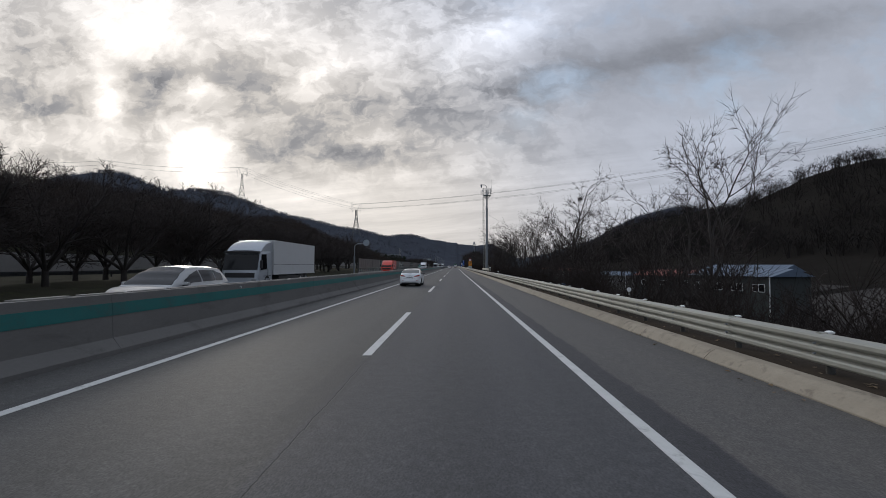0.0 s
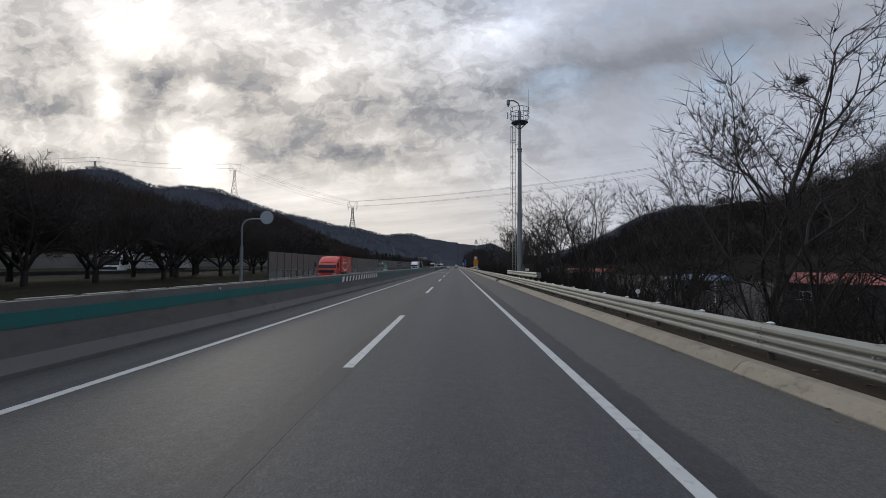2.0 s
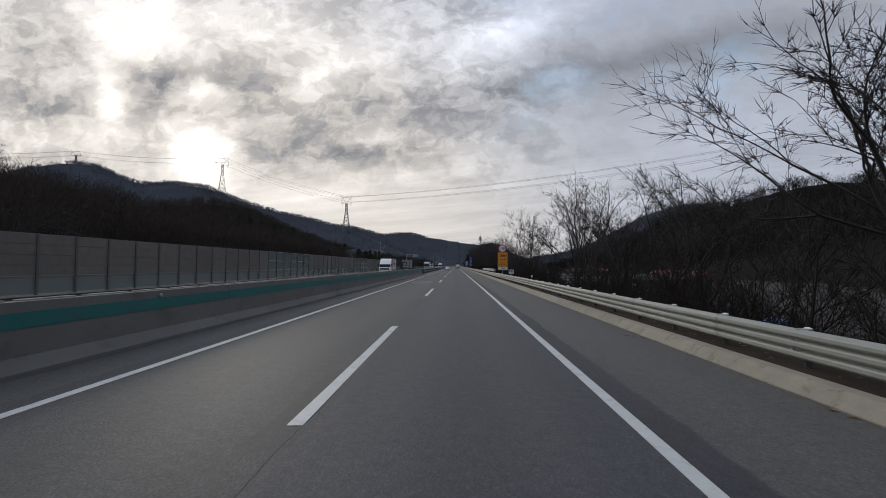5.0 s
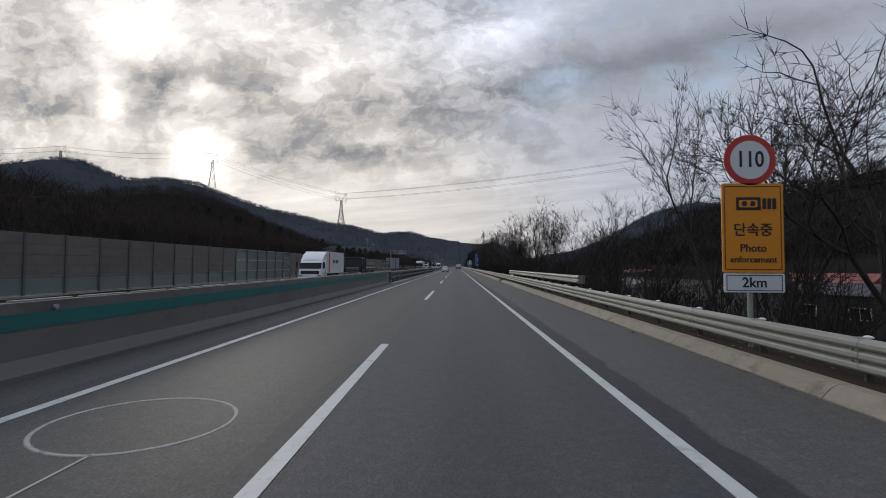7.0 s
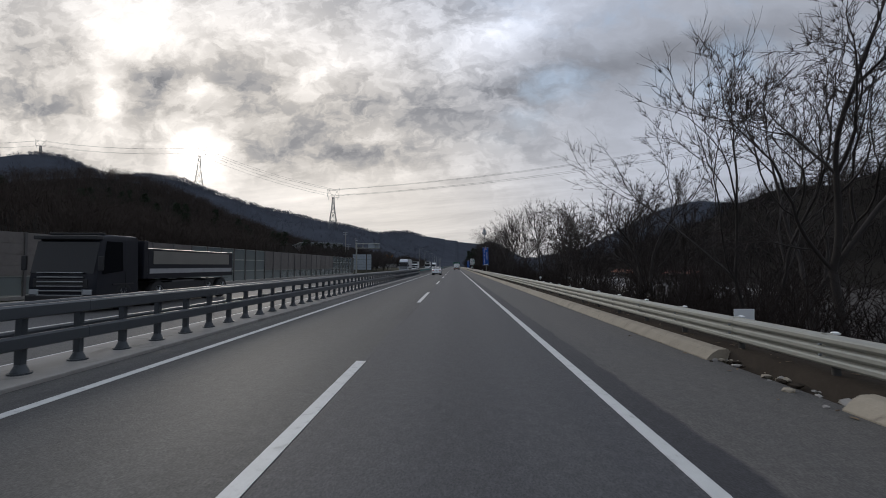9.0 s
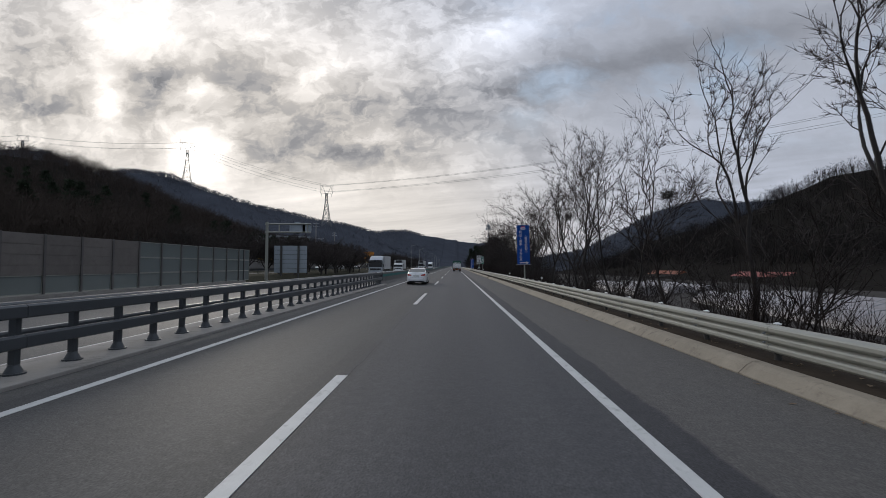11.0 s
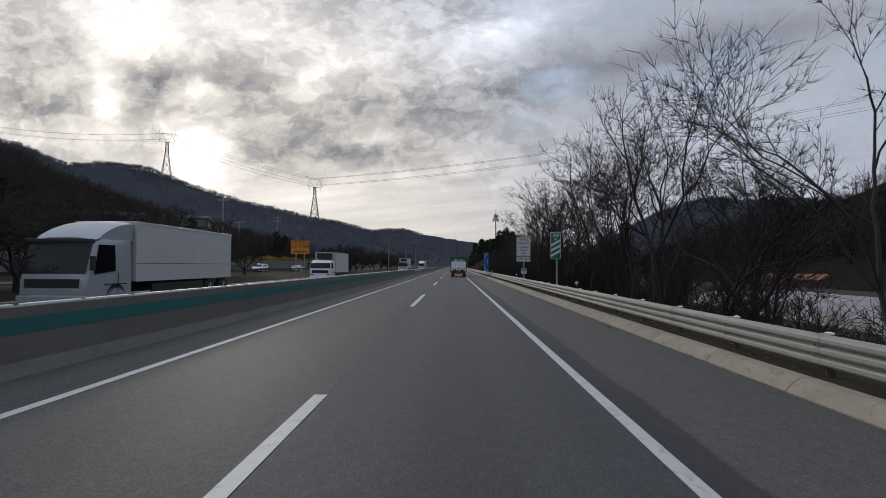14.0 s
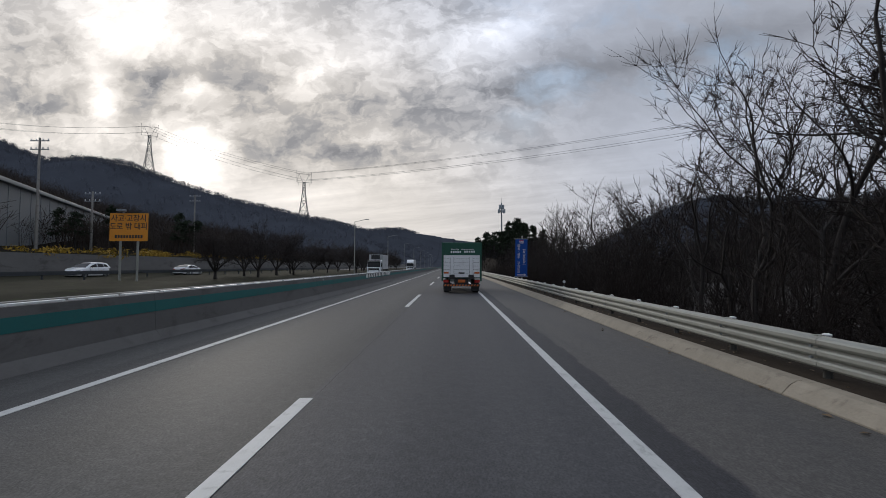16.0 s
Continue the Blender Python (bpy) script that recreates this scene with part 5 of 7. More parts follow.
s.scale = (0.66, 0.66, 0.66)

# board seen from behind and sign arm over the opposite carriageway
s = thing("sign_board", pose(-18.06, 273.9, 0), "back of a large aluminium road sign on two posts", "sign board")
for k in range(6):
    part("panel", boxed(-2.0, 2.0, -0.02, 0.02, 0.72 + 0.55 * k, 1.235 + 0.55 * k, 0.012), ALU, s)
for x in (-1.1, 1.0):
    part("post", boxed(x - 0.10, x + 0.10, -0.22, -0.03, -0.6, 4.0), POSTDARK, s)
s = thing("sign_gantry", pose(-17.39, 265.5, 0), "galvanised cantilever arm carrying a lane sign", "sign gantry")
part("mast", rod(bmesh.new(), (0, 0, -0.5), (0, 0, 6.05), 0.16, 0.13, n=16), GALV, s, smooth=True)
for z in (5.85, 5.0):
    part("arm", rod(bmesh.new(), (0, 0, z), (4.5, 0, z), 0.08, n=12), GALV, s, smooth=True)
for x in (1.25, 4.15):
    part("strut", rod(bmesh.new(), (x, 0, 5.0), (x, 0, 5.85), 0.06, n=10), GALV, s, smooth=True)
for z in (5.85, 5.0):
    part("collar", rod(bmesh.new(), (0, 0, z - 0.1), (0, 0, z + 0.1), 0.2, n=16), GALV, s)
for x in (3.05, 4.05):
    part("sign_back", plate(1.6 if x < 4 else 0.9, 1.0, 0.15, 0.14, 0.17, x, 5.45), ALU, s)
    part("bolt_plate", rod(bmesh.new(), (x, 0.2, 5.45), (x, 0.23, 5.45), 0.62 if x < 4 else 0.5, n=24), ALU, s)

# bent post with a round mirror sign
s = thing("round_sign", pose(-15.93, 69.0, 0), "round grey sign on a bent steel post", "road sign")
part("post", rod(bmesh.new(), (0, 0, -0.5), (0, 0, 3.2), 0.14, n=14), STEEL, s, smooth=True)
bm = bmesh.new()
path = [(0, 0, 3.2), (0, 0, 4.7)] + [(0.75 - 0.75 * math.cos(a), 0, 4.7 + 0.75 * math.sin(a)) for a in np.linspace(0.2, math.pi / 2, 7)] + [(2.1, 0, 5.5)]
for a, b in zip(path, path[1:]):
    rod(bm, a, b, 0.07, n=10)
part("arm", bm, STEEL, s, smooth=True)
part("disc", rod(bmesh.new(), (2.1, -0.06, 5.6), (2.1, -0.09, 5.6), 0.55, n=32), ALU, s)

# delineators on the guardrail
for y in (5.2, 45.3, 126.0, 166.0, 207.0, 247.2, 262.4, 300.6, 318.5, 342.0):
    d = thing("delineator", pose(6.92, y, 0.86), "small round white reflector on the guardrail", "reflector", "delineators")
    part("stem", rod(bmesh.new(), (0, 0, -0.03), (0, 0, 0.08), 0.012, n=6), GALV, d)
    part("lens", rod(bmesh.new(), (0, 0.008, 0.13), (0, -0.012, 0.13), 0.065, n=18), SIGNWHITE, d)

# camera mast with ladder cage
mast = thing("camera_mast", pose(7.45, 71.7, -0.2), "tall grey steel camera mast with a caged ladder and basket", "camera mast")
for z0, z1, r0, r1 in ((0.0, 6.4, 0.245, 0.215), (6.4, 12.2, 0.20, 0.17), (12.2, 15.0, 0.14, 0.12)):
    part("tube", rod(bmesh.new(), (0, 0, z0), (0, 0, z1), r0, r1, n=20), STEEL, mast, smooth=True)
for z, r in ((6.4, 0.29), (6.2, 0.26), (12.2, 0.23), (12.0, 0.21), (3.3, 0.262)):
    part("flange", rod(bmesh.new(), (0, 0, z - 0.05), (0, 0, z + 0.05), r, n=20), STEEL, mast)
for x in (-0.62, -0.36):
    part("ladder_rail", rod(bmesh.new(), (x, 0, 1.2), (x, 0, 14.6), 0.018, n=6), GALV, mast)
for k in range(44):
    part("rung", rod(bmesh.new(), (-0.62, 0, 1.4 + 0.3 * k), (-0.36, 0, 1.4 + 0.3 * k), 0.012, n=5), GALV, mast)
for z in (3.3, 5.2, 7.3, 9.0, 10.8, 12.6, 14.2):
    part("bracket", rod(bmesh.new(), (-0.4, 0, z), (-0.1, 0, z), 0.02, n=5), GALV, mast)
for z in (7.3, 8.7, 10.1, 11.5, 12.9, 14.2):
    bm = bmesh.new()
    pts = [(-0.49 - 0.30 * math.sin(a) * 1.0, 0.33 * math.cos(a), z) for a in np.linspace(0, math.pi, 11)]
    pts = [(-0.36, 0.33, z)] + pts + [(-0.36, -0.33, z)]
    for a, b in zip(pts, pts[1:]):
        rod(bm, a, b, 0.02, n=5)
    part("hoop", bm, GALV, mast)
for a in (0.5, 1.57, 2.64):
    x, y = -0.49 - 0.30 * math.sin(a), 0.33 * math.cos(a)
    part("cage_bar", rod(bmesh.new(), (x, y, 7.3), (x, y, 14.2), 0.01, n=5), GALV, mast)
basket = part("basket_floor", rod(bmesh.new(), (0, 0, 14.55), (0, 0, 14.62), 0.75, n=20), STEEL, mast)
for z in (15.0, 15.4, 15.8):
    bm = bmesh.new()
    for k in range(20):
        a, b = 2 * math.pi * k / 20, 2 * math.pi * (k + 1) / 20
        rod(bm, (0.85 * math.cos(a), 0.85 * math.sin(a), z), (0.85 * math.cos(b), 0.85 * math.sin(b), z), 0.025, n=5)
    part("basket_ring", bm, STEEL, basket)
for k in range(10):
    a = 2 * math.pi * k / 10
    part("basket_post", rod(bmesh.new(), (0.7 * math.cos(a), 0.7 * math.sin(a), 14.6), (0.85 * math.cos(a), 0.85 * math.sin(a), 15.8), 0.022, n=5), STEEL, basket)
    part("basket_stay", rod(bmesh.new(), (0.1 * math.cos(a), 0.1 * math.sin(a), 14.0), (0.72 * math.cos(a), 0.72 * math.sin(a), 14.58), 0.022, n=5), STEEL, basket)
part("top_tube", rod(bmesh.new(), (0, 0, 14.62), (0, 0, 15.6), 0.12, n=14), STEEL, mast)
bm = bmesh.new()
path = [(0, 0, 15.6), (0, 0, 16.0), (-0.15, 0, 16.35), (-0.5, 0, 16.55), (-1.0, 0, 16.55)]
for a, b in zip(path, path[1:]):
    rod(bm, a, b, 0.06, n=8)
part("gooseneck", bm, STEEL, mast)
part("dome_camera", rod(rod(bmesh.new(), (-1.0, 0, 16.6), (-1.0, 0, 16.25), 0.16, n=14), (-1.0, 0, 16.25), (-1.0, 0, 16.02), 0.15, 0.06, n=14), STEEL, mast, smooth=True)
part("antenna_panel", boxed(-1.1, -1.0, -0.1, 0.1, 14.95, 15.5, 0.02), STEEL, mast)
part("lightning_rod", rod(bmesh.new(), (0.8, 0, 15.5), (0.8, 0, 17.6), 0.018, 0.008, n=5), STEEL, mast)
c = thing("control_cabinet", pose(8.2, 74.2, -0.1), "grey steel control cabinet beside the mast", "cabinet")
part("body", boxed(-0.55, 0.55, -0.3, 0.3, 0.1, 1.75, 0.02), surface("cabinet_grey", (0.16, 0.165, 0.165), 0.55, var=0.1), c)
part("door", boxed(-0.5, 0.5, -0.325, -0.305, 0.2, 1.65, 0.01), surface("cabinet_door", (0.30, 0.31, 0.29), 0.55, var=0.1), c)
part("roof", boxed(-0.6, 0.6, -0.36, 0.36, 1.76, 1.82, 0.01), STEEL, c)
part("plinth", boxed(-0.6, 0.6, -0.35, 0.35, -0.5, 0.095), CONCRETE, c)
s = thing("notice_plate", pose(7.95, 71.0, 0), "small white notice on a low brown shed", "notice")
part("shed_wall", boxed(-0.18, 0.6, 0.0, 0.9, -1.2, 1.82, 0.02), surface("brown_board", (0.05, 0.038, 0.03), 0.9, var=0.3), s)
part("plate", boxed(-0.13, 0.18, -0.03, -0.005, 1.25, 1.47), SIGNWHITE, s)
s = thing("notice_plate", pose(8.0, 189.7, 0), "small white notice plate on a post behind the guardrail", "notice")
sign_post(s, 0, 0.75, 0.03, 0.03)
part("plate", boxed(-0.22, 0.22, -0.02, 0.0, 0.52, 0.77, 0.01), SIGNWHITE, s)


# street lamps further along the opposite verge
for k in range(9):
    y = 404 + 43.0 * k
    s = thing("street_lamp", pose(-16.2, y, 0), "slim grey street lamp with one arm over the road", "street lamp", "street lamps")
    part("pole", rod(bmesh.new(), (0, 0, -0.4), (0, 0, 9.8), 0.11, 0.06, n=10), GALV, s, smooth=True)
    part("arm", rod(bmesh.new(), (0, 0, 9.75), (2.0, 0, 10.2), 0.045, n=8), GALV, s)
    part("lamp_head", boxed(1.9, 2.6, -0.13, 0.13, 10.16, 10.28, 0.04), STEEL, s)

# phone mast on the wooded knoll
s = thing("phone_mast", pose(25.0, 528.0, height(25, 528)), "round phone mast with a panelled head above the trees", "mast")
part("pole", rod(bmesh.new(), (0, 0, -1), (0, 0, 27), 0.5, 0.35, n=12), STEEL, s, smooth=True)
zt = 31.0 - height(25, 528)
for z, r in ((zt - 3.8, 1.6), (zt - 1.8, 1.1)):
    for k in range(8):
        a = k * math.pi / 4
        part("antenna_panel", boxed(-0.35, 0.35, -0.12, 0.12, -0.9, 0.9, 0.05), ALU, s, at=pose(r * math.cos(a), r * math.sin(a), z, 0, 0, math.degrees(a) + 90))
    part("platform", rod(bmesh.new(), (0, 0, z - 0.1), (0, 0, z + 0.1), r * 0.9, n=16), STEEL, s)
part("neck", rod(bmesh.new(), (0, 0, 26), (0, 0, zt), 0.3, n=10), STEEL, s)
part("lightning_rod", rod(bmesh.new(), (0, 0, zt), (0, 0, zt + 2.5), 0.06, n=5), STEEL, s)


# ---- pylons and their lines
PYLON = surface("pylon_steel", (0.13, 0.14, 0.15), 0.6, 0.3, var=0.1, bump=0)


def pylon(x, y, top, tall, wide):
    s = thing("pylon", pose(x, y, top - tall, 0, 0, 25), "lattice steel power pylon on the ridge", "pylon", "pylons")
    bm = bmesh.new()
    levels = [(0, 1.0), (0.22, 0.66), (0.42, 0.42), (0.58, 0.27), (0.70, 0.22), (0.80, 0.2)]
    for (za, a), (zb, b) in zip(levels, levels[1:]):
        ra, rb = a * wide / 2, b * wide / 2
        ca = [(sx * ra, sy * ra, za * tall) for sx, sy in ((1, 1), (-1, 1), (-1, -1), (1, -1))]
        cb = [(sx * rb, sy * rb, zb * tall) for sx, sy in ((1, 1), (-1, 1), (-1, -1), (1, -1))]
        for i in range(4):
            j = (i + 1) % 4
            rod(bm, ca[i], cb[i], 0.42, n=4)
            rod(bm, ca[i], cb[j], 0.27, n=4)
            rod(bm, ca[j], cb[i], 0.27, n=4)
            rod(bm, cb[i], cb[j], 0.27, n=4)
    part("tower", bm, PYLON, s)
    bm = bmesh.new()
    w = wide * 0.62
    for z in (0.80, 0.97):
        rod(bm, (-w, 0, z * tall), (w, 0, z * tall), 0.22, n=4)
    for sx in (-1, 1):
        rod(bm, (sx * 0.1 * wide, 0, 0.80 * tall), (sx * w * 0.7, 0, 0.97 * tall), 0.25, n=4)
        rod(bm, (sx * w * 0.7, 0, 0.97 * tall), (sx * w, 0, 0.80 * tall), 0.18, n=4)
        rod(bm, (sx * w, 0, 0.97 * tall), (sx * w * 1.05, 0, 1.03 * tall), 0.2, n=4)
        rod(bm, (sx * w, 0, 0.97 * tall), (sx * w, 0, 0.80 * tall), 0.18, n=4)
    part("crossarm", bm, PYLON, s)
    for sx in (-1, 0, 1):
        part("insulator", rod(bmesh.new(), (sx * w * 0.8, 0, 0.80 * tall), (sx * w * 0.8, 0, 0.73 * tall), 0.25, n=5), PYLON, s)
    return s


def wire(points, sag, r, label="power line cable hanging between pylons"):
    """One cable through the points, sagging between them."""
    cu = bpy.data.curves.new("power_line", "CURVE")
    cu.dimensions, cu.bevel_depth, cu.bevel_resolution = "3D", r, 0
    path = []
    for a, b in zip(points, points[1:]):
        a, b = Vector(a), Vector(b)
        for k in range(25):
            t = k / 24
            p = a.lerp(b, t)
            p.z -= 4 * sag * t * (1 - t) * (a - b).length
            path.append(p)
    sp = cu.splines.new("POLY")
    sp.points.add(len(path) - 1)
    for q, p in zip(sp.points, path):
        q.co = (*p, 1)
    cu.materials.append(PYLON)
    tmp = new("power_line", cu)
    me = bpy.data.meshes.new_from_object(tmp)
    bpy.data.objects.remove(tmp)
    tagged(new("power_line", me), label, "power line", "power lines")


pylon(-927, 1140, 278, 62, 15)
pylon(-540, 1097, 250, 92, 20)
pylon(-220, 978, 140, 142 - height(-220, 978), 17)
pylon(720, 700, 235, 60, 15)
for dz, dx in ((0, -6), (0, 6), (-11, -9), (-11, 9)):
    wire([(-1700, 1250, 330 + dz), (-927 + dx, 1140, 277 + dz), (-540 + dx, 1097, 249 + dz), (-220 + dx, 978, 139 + dz), (720 + dx, 700, 232 + dz)], 0.022, 0.16)


wire([(7.6, 71.7, 11.0), (17.3, 80.0, 7.4)], 0.02, 0.014, "thin dark cable running down from the camera mast")


# ---- vehicles
CARWHITE = surface("white_car_paint", (0.80, 0.82, 0.84), 0.28, var=0.03, scale=2, bump=0, coat=0.6, dirt=((0.5, 0.49, 0.47), 0.12))
CARGREY = surface("silver_car_paint", (0.34, 0.35, 0.36), 0.35, 0.3, var=0.03, scale=2, bump=0, coat=0.5)
TRIM = surface("black_plastic", (0.018, 0.018, 0.02), 0.55, var=0.15, bump=0)
SEAM = surface("seam_shadow", (0.012, 0.012, 0.013), 0.8, var=0.0, bump=0)
TYRE = surface("tyre_rubber", (0.022, 0.022, 0.023), 0.85, var=0.2, scale=6, bump=0.1)
ALLOY = surface("alloy_wheel", (0.36, 0.37, 0.38), 0.35, 0.7, var=0.1, bump=0)
CHROME = surface("chrome", (0.7, 0.7, 0.72), 0.15, 0.95, var=0.05, bump=0)
TAIL = surface("tail_lamp_red", (0.36, 0.018, 0.014), 0.2, var=0.1, scale=6, bump=0, coat=0.6)
AMBER = surface("amber_lens", (0.55, 0.13, 0.02), 0.3, var=0.1, bump=0, coat=0.5)
CLEARLENS = surface("clear_lens", (0.42, 0.44, 0.46), 0.15, 0.3, var=0.1, bump=0, coat=0.7)
CARGLASS = glass("car_glass", (0.008, 0.009, 0.011), 0.03)
CARGLASS.node_tree.nodes["Principled BSDF"].inputs["Specular IOR Level"].default_value = 0.28
# rear screens: the sky's reflection is put into this paler tint
REARGLASS = glass("skylit_rear_glass", (0.10, 0.104, 0.098), 0.04)
PLATEGREY = surface("number_plate", (0.62, 0.64, 0.63), 0.5, var=0.05, bump=0)


def lerp_table(table, y):
    if y <= table[0][0]:
        return table[0][1]
    for (a, p), (b, q) in zip(table, table[1:]):
        if y <= b:
            k = (y - a) / (b - a)
            return p + (q - p) * (k * k * (3 - 2 * k) * 0.5 + k * 0.5)
    return table[-1][1]


def grid(bm, rows):
    vs = [[bm.verts.new(p) for p in row] for row in rows]
    for a, b in zip(vs, vs[1:]):
        for i in range(len(a) - 1):
            bm.faces.new((a[i], a[i + 1], b[i + 1], b[i]))
    return vs


def oval_ring(y, z, a, b, w):
    """A flat oval ring facing -y."""
    bm = bmesh.new()
    n = 24
    rings = [[bm.verts.new(((a - d) * math.cos(t), y + dy, z + (b - d) * math.sin(t))) for t in np.linspace(0, 2 * math.pi, n, endpoint=False)] for d, dy in ((0, 0.012), (0, 0.0), (w, 0.0), (w, 0.012))]
    for p, q in zip(rings, rings[1:]):
        for i in range(n):
            bm.faces.new((p[i], p[(i + 1) % n], q[(i + 1) % n], q[i]))
    return bm


def wheel(parent, x, y, r=0.32, w=0.21, spokes=5, rim_mat=None, name="wheel"):
    """Wheel with its outer face towards the side it is on."""
    s = 1 if x > 0 else -1
    prof = [(0.62 * r, 0.0), (0.68 * r, 0.02), (0.88 * r, 0.01), (0.97 * r, 0.035), (r, 0.06), (r, w - 0.06), (0.97 * r, w - 0.035), (0.88 * r, w - 0.01), (0.62 * r, w)]
    bm = bmesh.new()
    n = 32
    rings = [[bm.verts.new((x - s * d, y + p * math.cos(a), r + p * math.sin(a))) for p, d in prof] for a in np.linspace(0, 2 * math.pi, n, endpoint=False)]
    for i in range(n):
        a, b = rings[i], rings[(i + 1) % n]
        for k in range(len(prof) - 1):
            bm.faces.new((a[k], a[k + 1], b[k + 1], b[k]))
    tyre = part(name, bm, TYRE, parent, "black rubber tyre", smooth=True)
    bm = bmesh.new()
    for q, d0, d1, r0 in ((0.66 * r, 0.015, 0.05, 0.58 * r), (0.16 * r, 0.012, 0.05, 0.0)):
        m = Matrix.Translation((x - s * (d0 + d1) / 2, y, r)) @ pose(0, 0, 0, 0, 90, 0)
        if r0:
            outer = [[bm.verts.new((x - s * d, y + p * math.cos(a), r + p * math.sin(a))) for p, d in ((q, d0), (r0, d0 + 0.01), (r0, d1 + 0.05), (q, d1 + 0.05))] for a in np.linspace(0, 2 * math.pi, n, endpoint=False)]
            for i in range(n):
                a, b = outer[i], outer[(i + 1) % n]
                for k in range(3):
                    bm.faces.new((a[k], a[k + 1], b[k + 1], b[k]))
        else:
            bmesh.ops.create_cone(bm, cap_ends=True, segments=16, radius1=q, radius2=q, depth=d1 - d0, matrix=m)
    for k in range(spokes):
        for da in (-0.13, 0.13):
            a, b = 2 * math.pi * k / spokes + da * 0.6, 2 * math.pi * k / spokes + da
            rod(bm, (x - s * 0.03, y + 0.12 * r * math.cos(a), r + 0.12 * r * math.sin(a)), (x - s * 0.028, y + 0.61 * r * math.cos(b), r + 0.61 * r * math.sin(b)), 0.022, 0.016, n=5)
    part("rim", bm, rim_mat or ALLOY, tyre, "alloy rim")
    part("brake_disc", rod(bmesh.new(), (x - s * 0.08, y, r), (x - s * 0.1, y, r), 0.55 * r, n=24), TRIM, tyre)
    return tyre


def car(name, at, label, category, spec, paint, group="", detail=True):
    """A car lofted from its profile; rear at y = 0, nose towards +y."""
    root = thing(name, at, label, category, group)
    L, W, N = spec["long"], spec["wide"], spec.get("square", 6.0)
    hw = W / 2
    axles, R = spec["axles"], spec["arch"]
    z0 = spec.get("sill", 0.21)

    def ends(v):
        return lerp_table(spec["rear"], v), L - lerp_table(spec["front"], v)

    def spot(s, v, side=1, out=0.0):
        a, b = ends(v)
        p = max(0.0, 1 - abs(2 * s - 1) ** N) ** (1 / N)
        y = a + (b - a) * s
        wide = lerp_table(spec["waist"], v) * (1 - spec.get("taper", 0.06) * max(0.0, (s - 0.62) / 0.38) ** 2 - spec.get("tail", 0.07) * max(0.0, (0.3 - s) / 0.3) ** 2)
        z = z0 + (lerp_table(spec["top"], y) - z0) * v
        x = hw * p * wide
        ny = (2 * s - 1) * abs(2 * s - 1) ** (N - 2)
        return Vector((side * (x + out * min(1, p * 1.2)), y + out * 2.2 * ny, z))

    half = [0, 0.0004, 0.0016, 0.004, 0.008, 0.014, 0.022, 0.032, 0.045] + [0.06 + 0.44 * k / 34 for k in range(35)]
    ss = half + [1 - q for q in half[:-1][::-1]]
    vs = [0, 0.05, 0.12, 0.2, 0.28, 0.36, 0.44, 0.52, 0.6, 0.68, 0.76, 0.84, 0.91, 0.96, 0.985, 1.0]

    def arched(p):
        for ya in axles:
            d = Vector((p.y - ya, p.z - R[1]))
            if d.length < R[0] and abs(p.x) > hw * 0.6:
                d = d.normalized() * R[0] if d.length > 1e-4 else Vector((0, R[0]))
                return Vector((p.x, ya + d.x, max(z0 - 0.02, R[1] + d.y))), True
        return p, False

    bm = bmesh.new()
    for side in (1, -1):
        table = [[arched(spot(s, v, side)) for s in ss] for v in vs]
        made = [[bm.verts.new(p) for p, _ in row] for row in table]
        for i in range(len(vs) - 1):
            for j in range(len(ss) - 1):
                quad = [(i, j), (i, j + 1), (i + 1, j + 1), (i + 1, j)]
                if all(table[a][b][1] for a, b in quad):
                    continue
                bm.faces.new([made[a][b] for a, b in (quad if side > 0 else quad[::-1])])
    # bonnet, deck and floor
    for v, crown in ((1.0, 0.035), (0.0, 0.0)):
        rows = []
        for s in ss:
            p = spot(s, v)
            rows.append([(p.x * t, p.y, p.z + crown * (1 - t * t)) for t in (-1, -0.9, -0.7, -0.4, 0, 0.4, 0.7, 0.9, 1)])
        grid(bm, rows)
    bmesh.ops.remove_doubles(bm, verts=bm.verts[:], dist=0.0006)
    part("body", bm, paint, root, smooth=True)
    # cabin
    cab, belt = spec["cabin"], spec["belt"]
    y0, y1 = cab[0][0], cab[-1][0]

    def shell(y, t, side=1, out=0.0):
        """t 0 at the belt, 0.6 at the roof's edge, 1 on the centre line."""
        zb, zt = lerp_table(belt, y) - 0.05, lerp_table(cab, y)
        w = hw * 0.93 * (1 - 0.10 * max(0, (y - 3.0) / 1.0) - 0.08 * max(0.0, (1.3 - y) / 1.0))
        rise = max(zt - zb, 0.0)
        edge = w - rise * spec.get("tumble", 0.42)
        if t < 0.6:
            k = t / 0.6
            x, z = w + (edge - w) * k, zb + rise * 0.86 * k
            x += 0.035 * math.sin(k * math.pi) * min(1, rise * 2)
        else:
            k = (t - 0.6) / 0.4
            x, z = edge * math.cos(k * math.pi / 2) ** 0.75, zb + rise * (0.86 + 0.14 * math.sin(k * math.pi / 2) ** 0.8)
        return Vector((side * (x + out * (1 if t < 0.6 else 0.2)), y, z + (out if t >= 0.6 else out * 0.2)))

    ys = [y0 + (y1 - y0) * k / 40 for k in range(41)]
    ts = [0, 0.1, 0.2, 0.3, 0.4, 0.5, 0.57, 0.6, 0.64, 0.7, 0.78, 0.86, 0.94, 1.0]
    bm = bmesh.new()
    for side in (1, -1):
        grid(bm, [[shell(y, t, side) for t in ts] for y in ys])
    bmesh.ops.remove_doubles(bm, verts=bm.verts[:], dist=0.0006)
    part("roof", bm, paint, root, smooth=True)

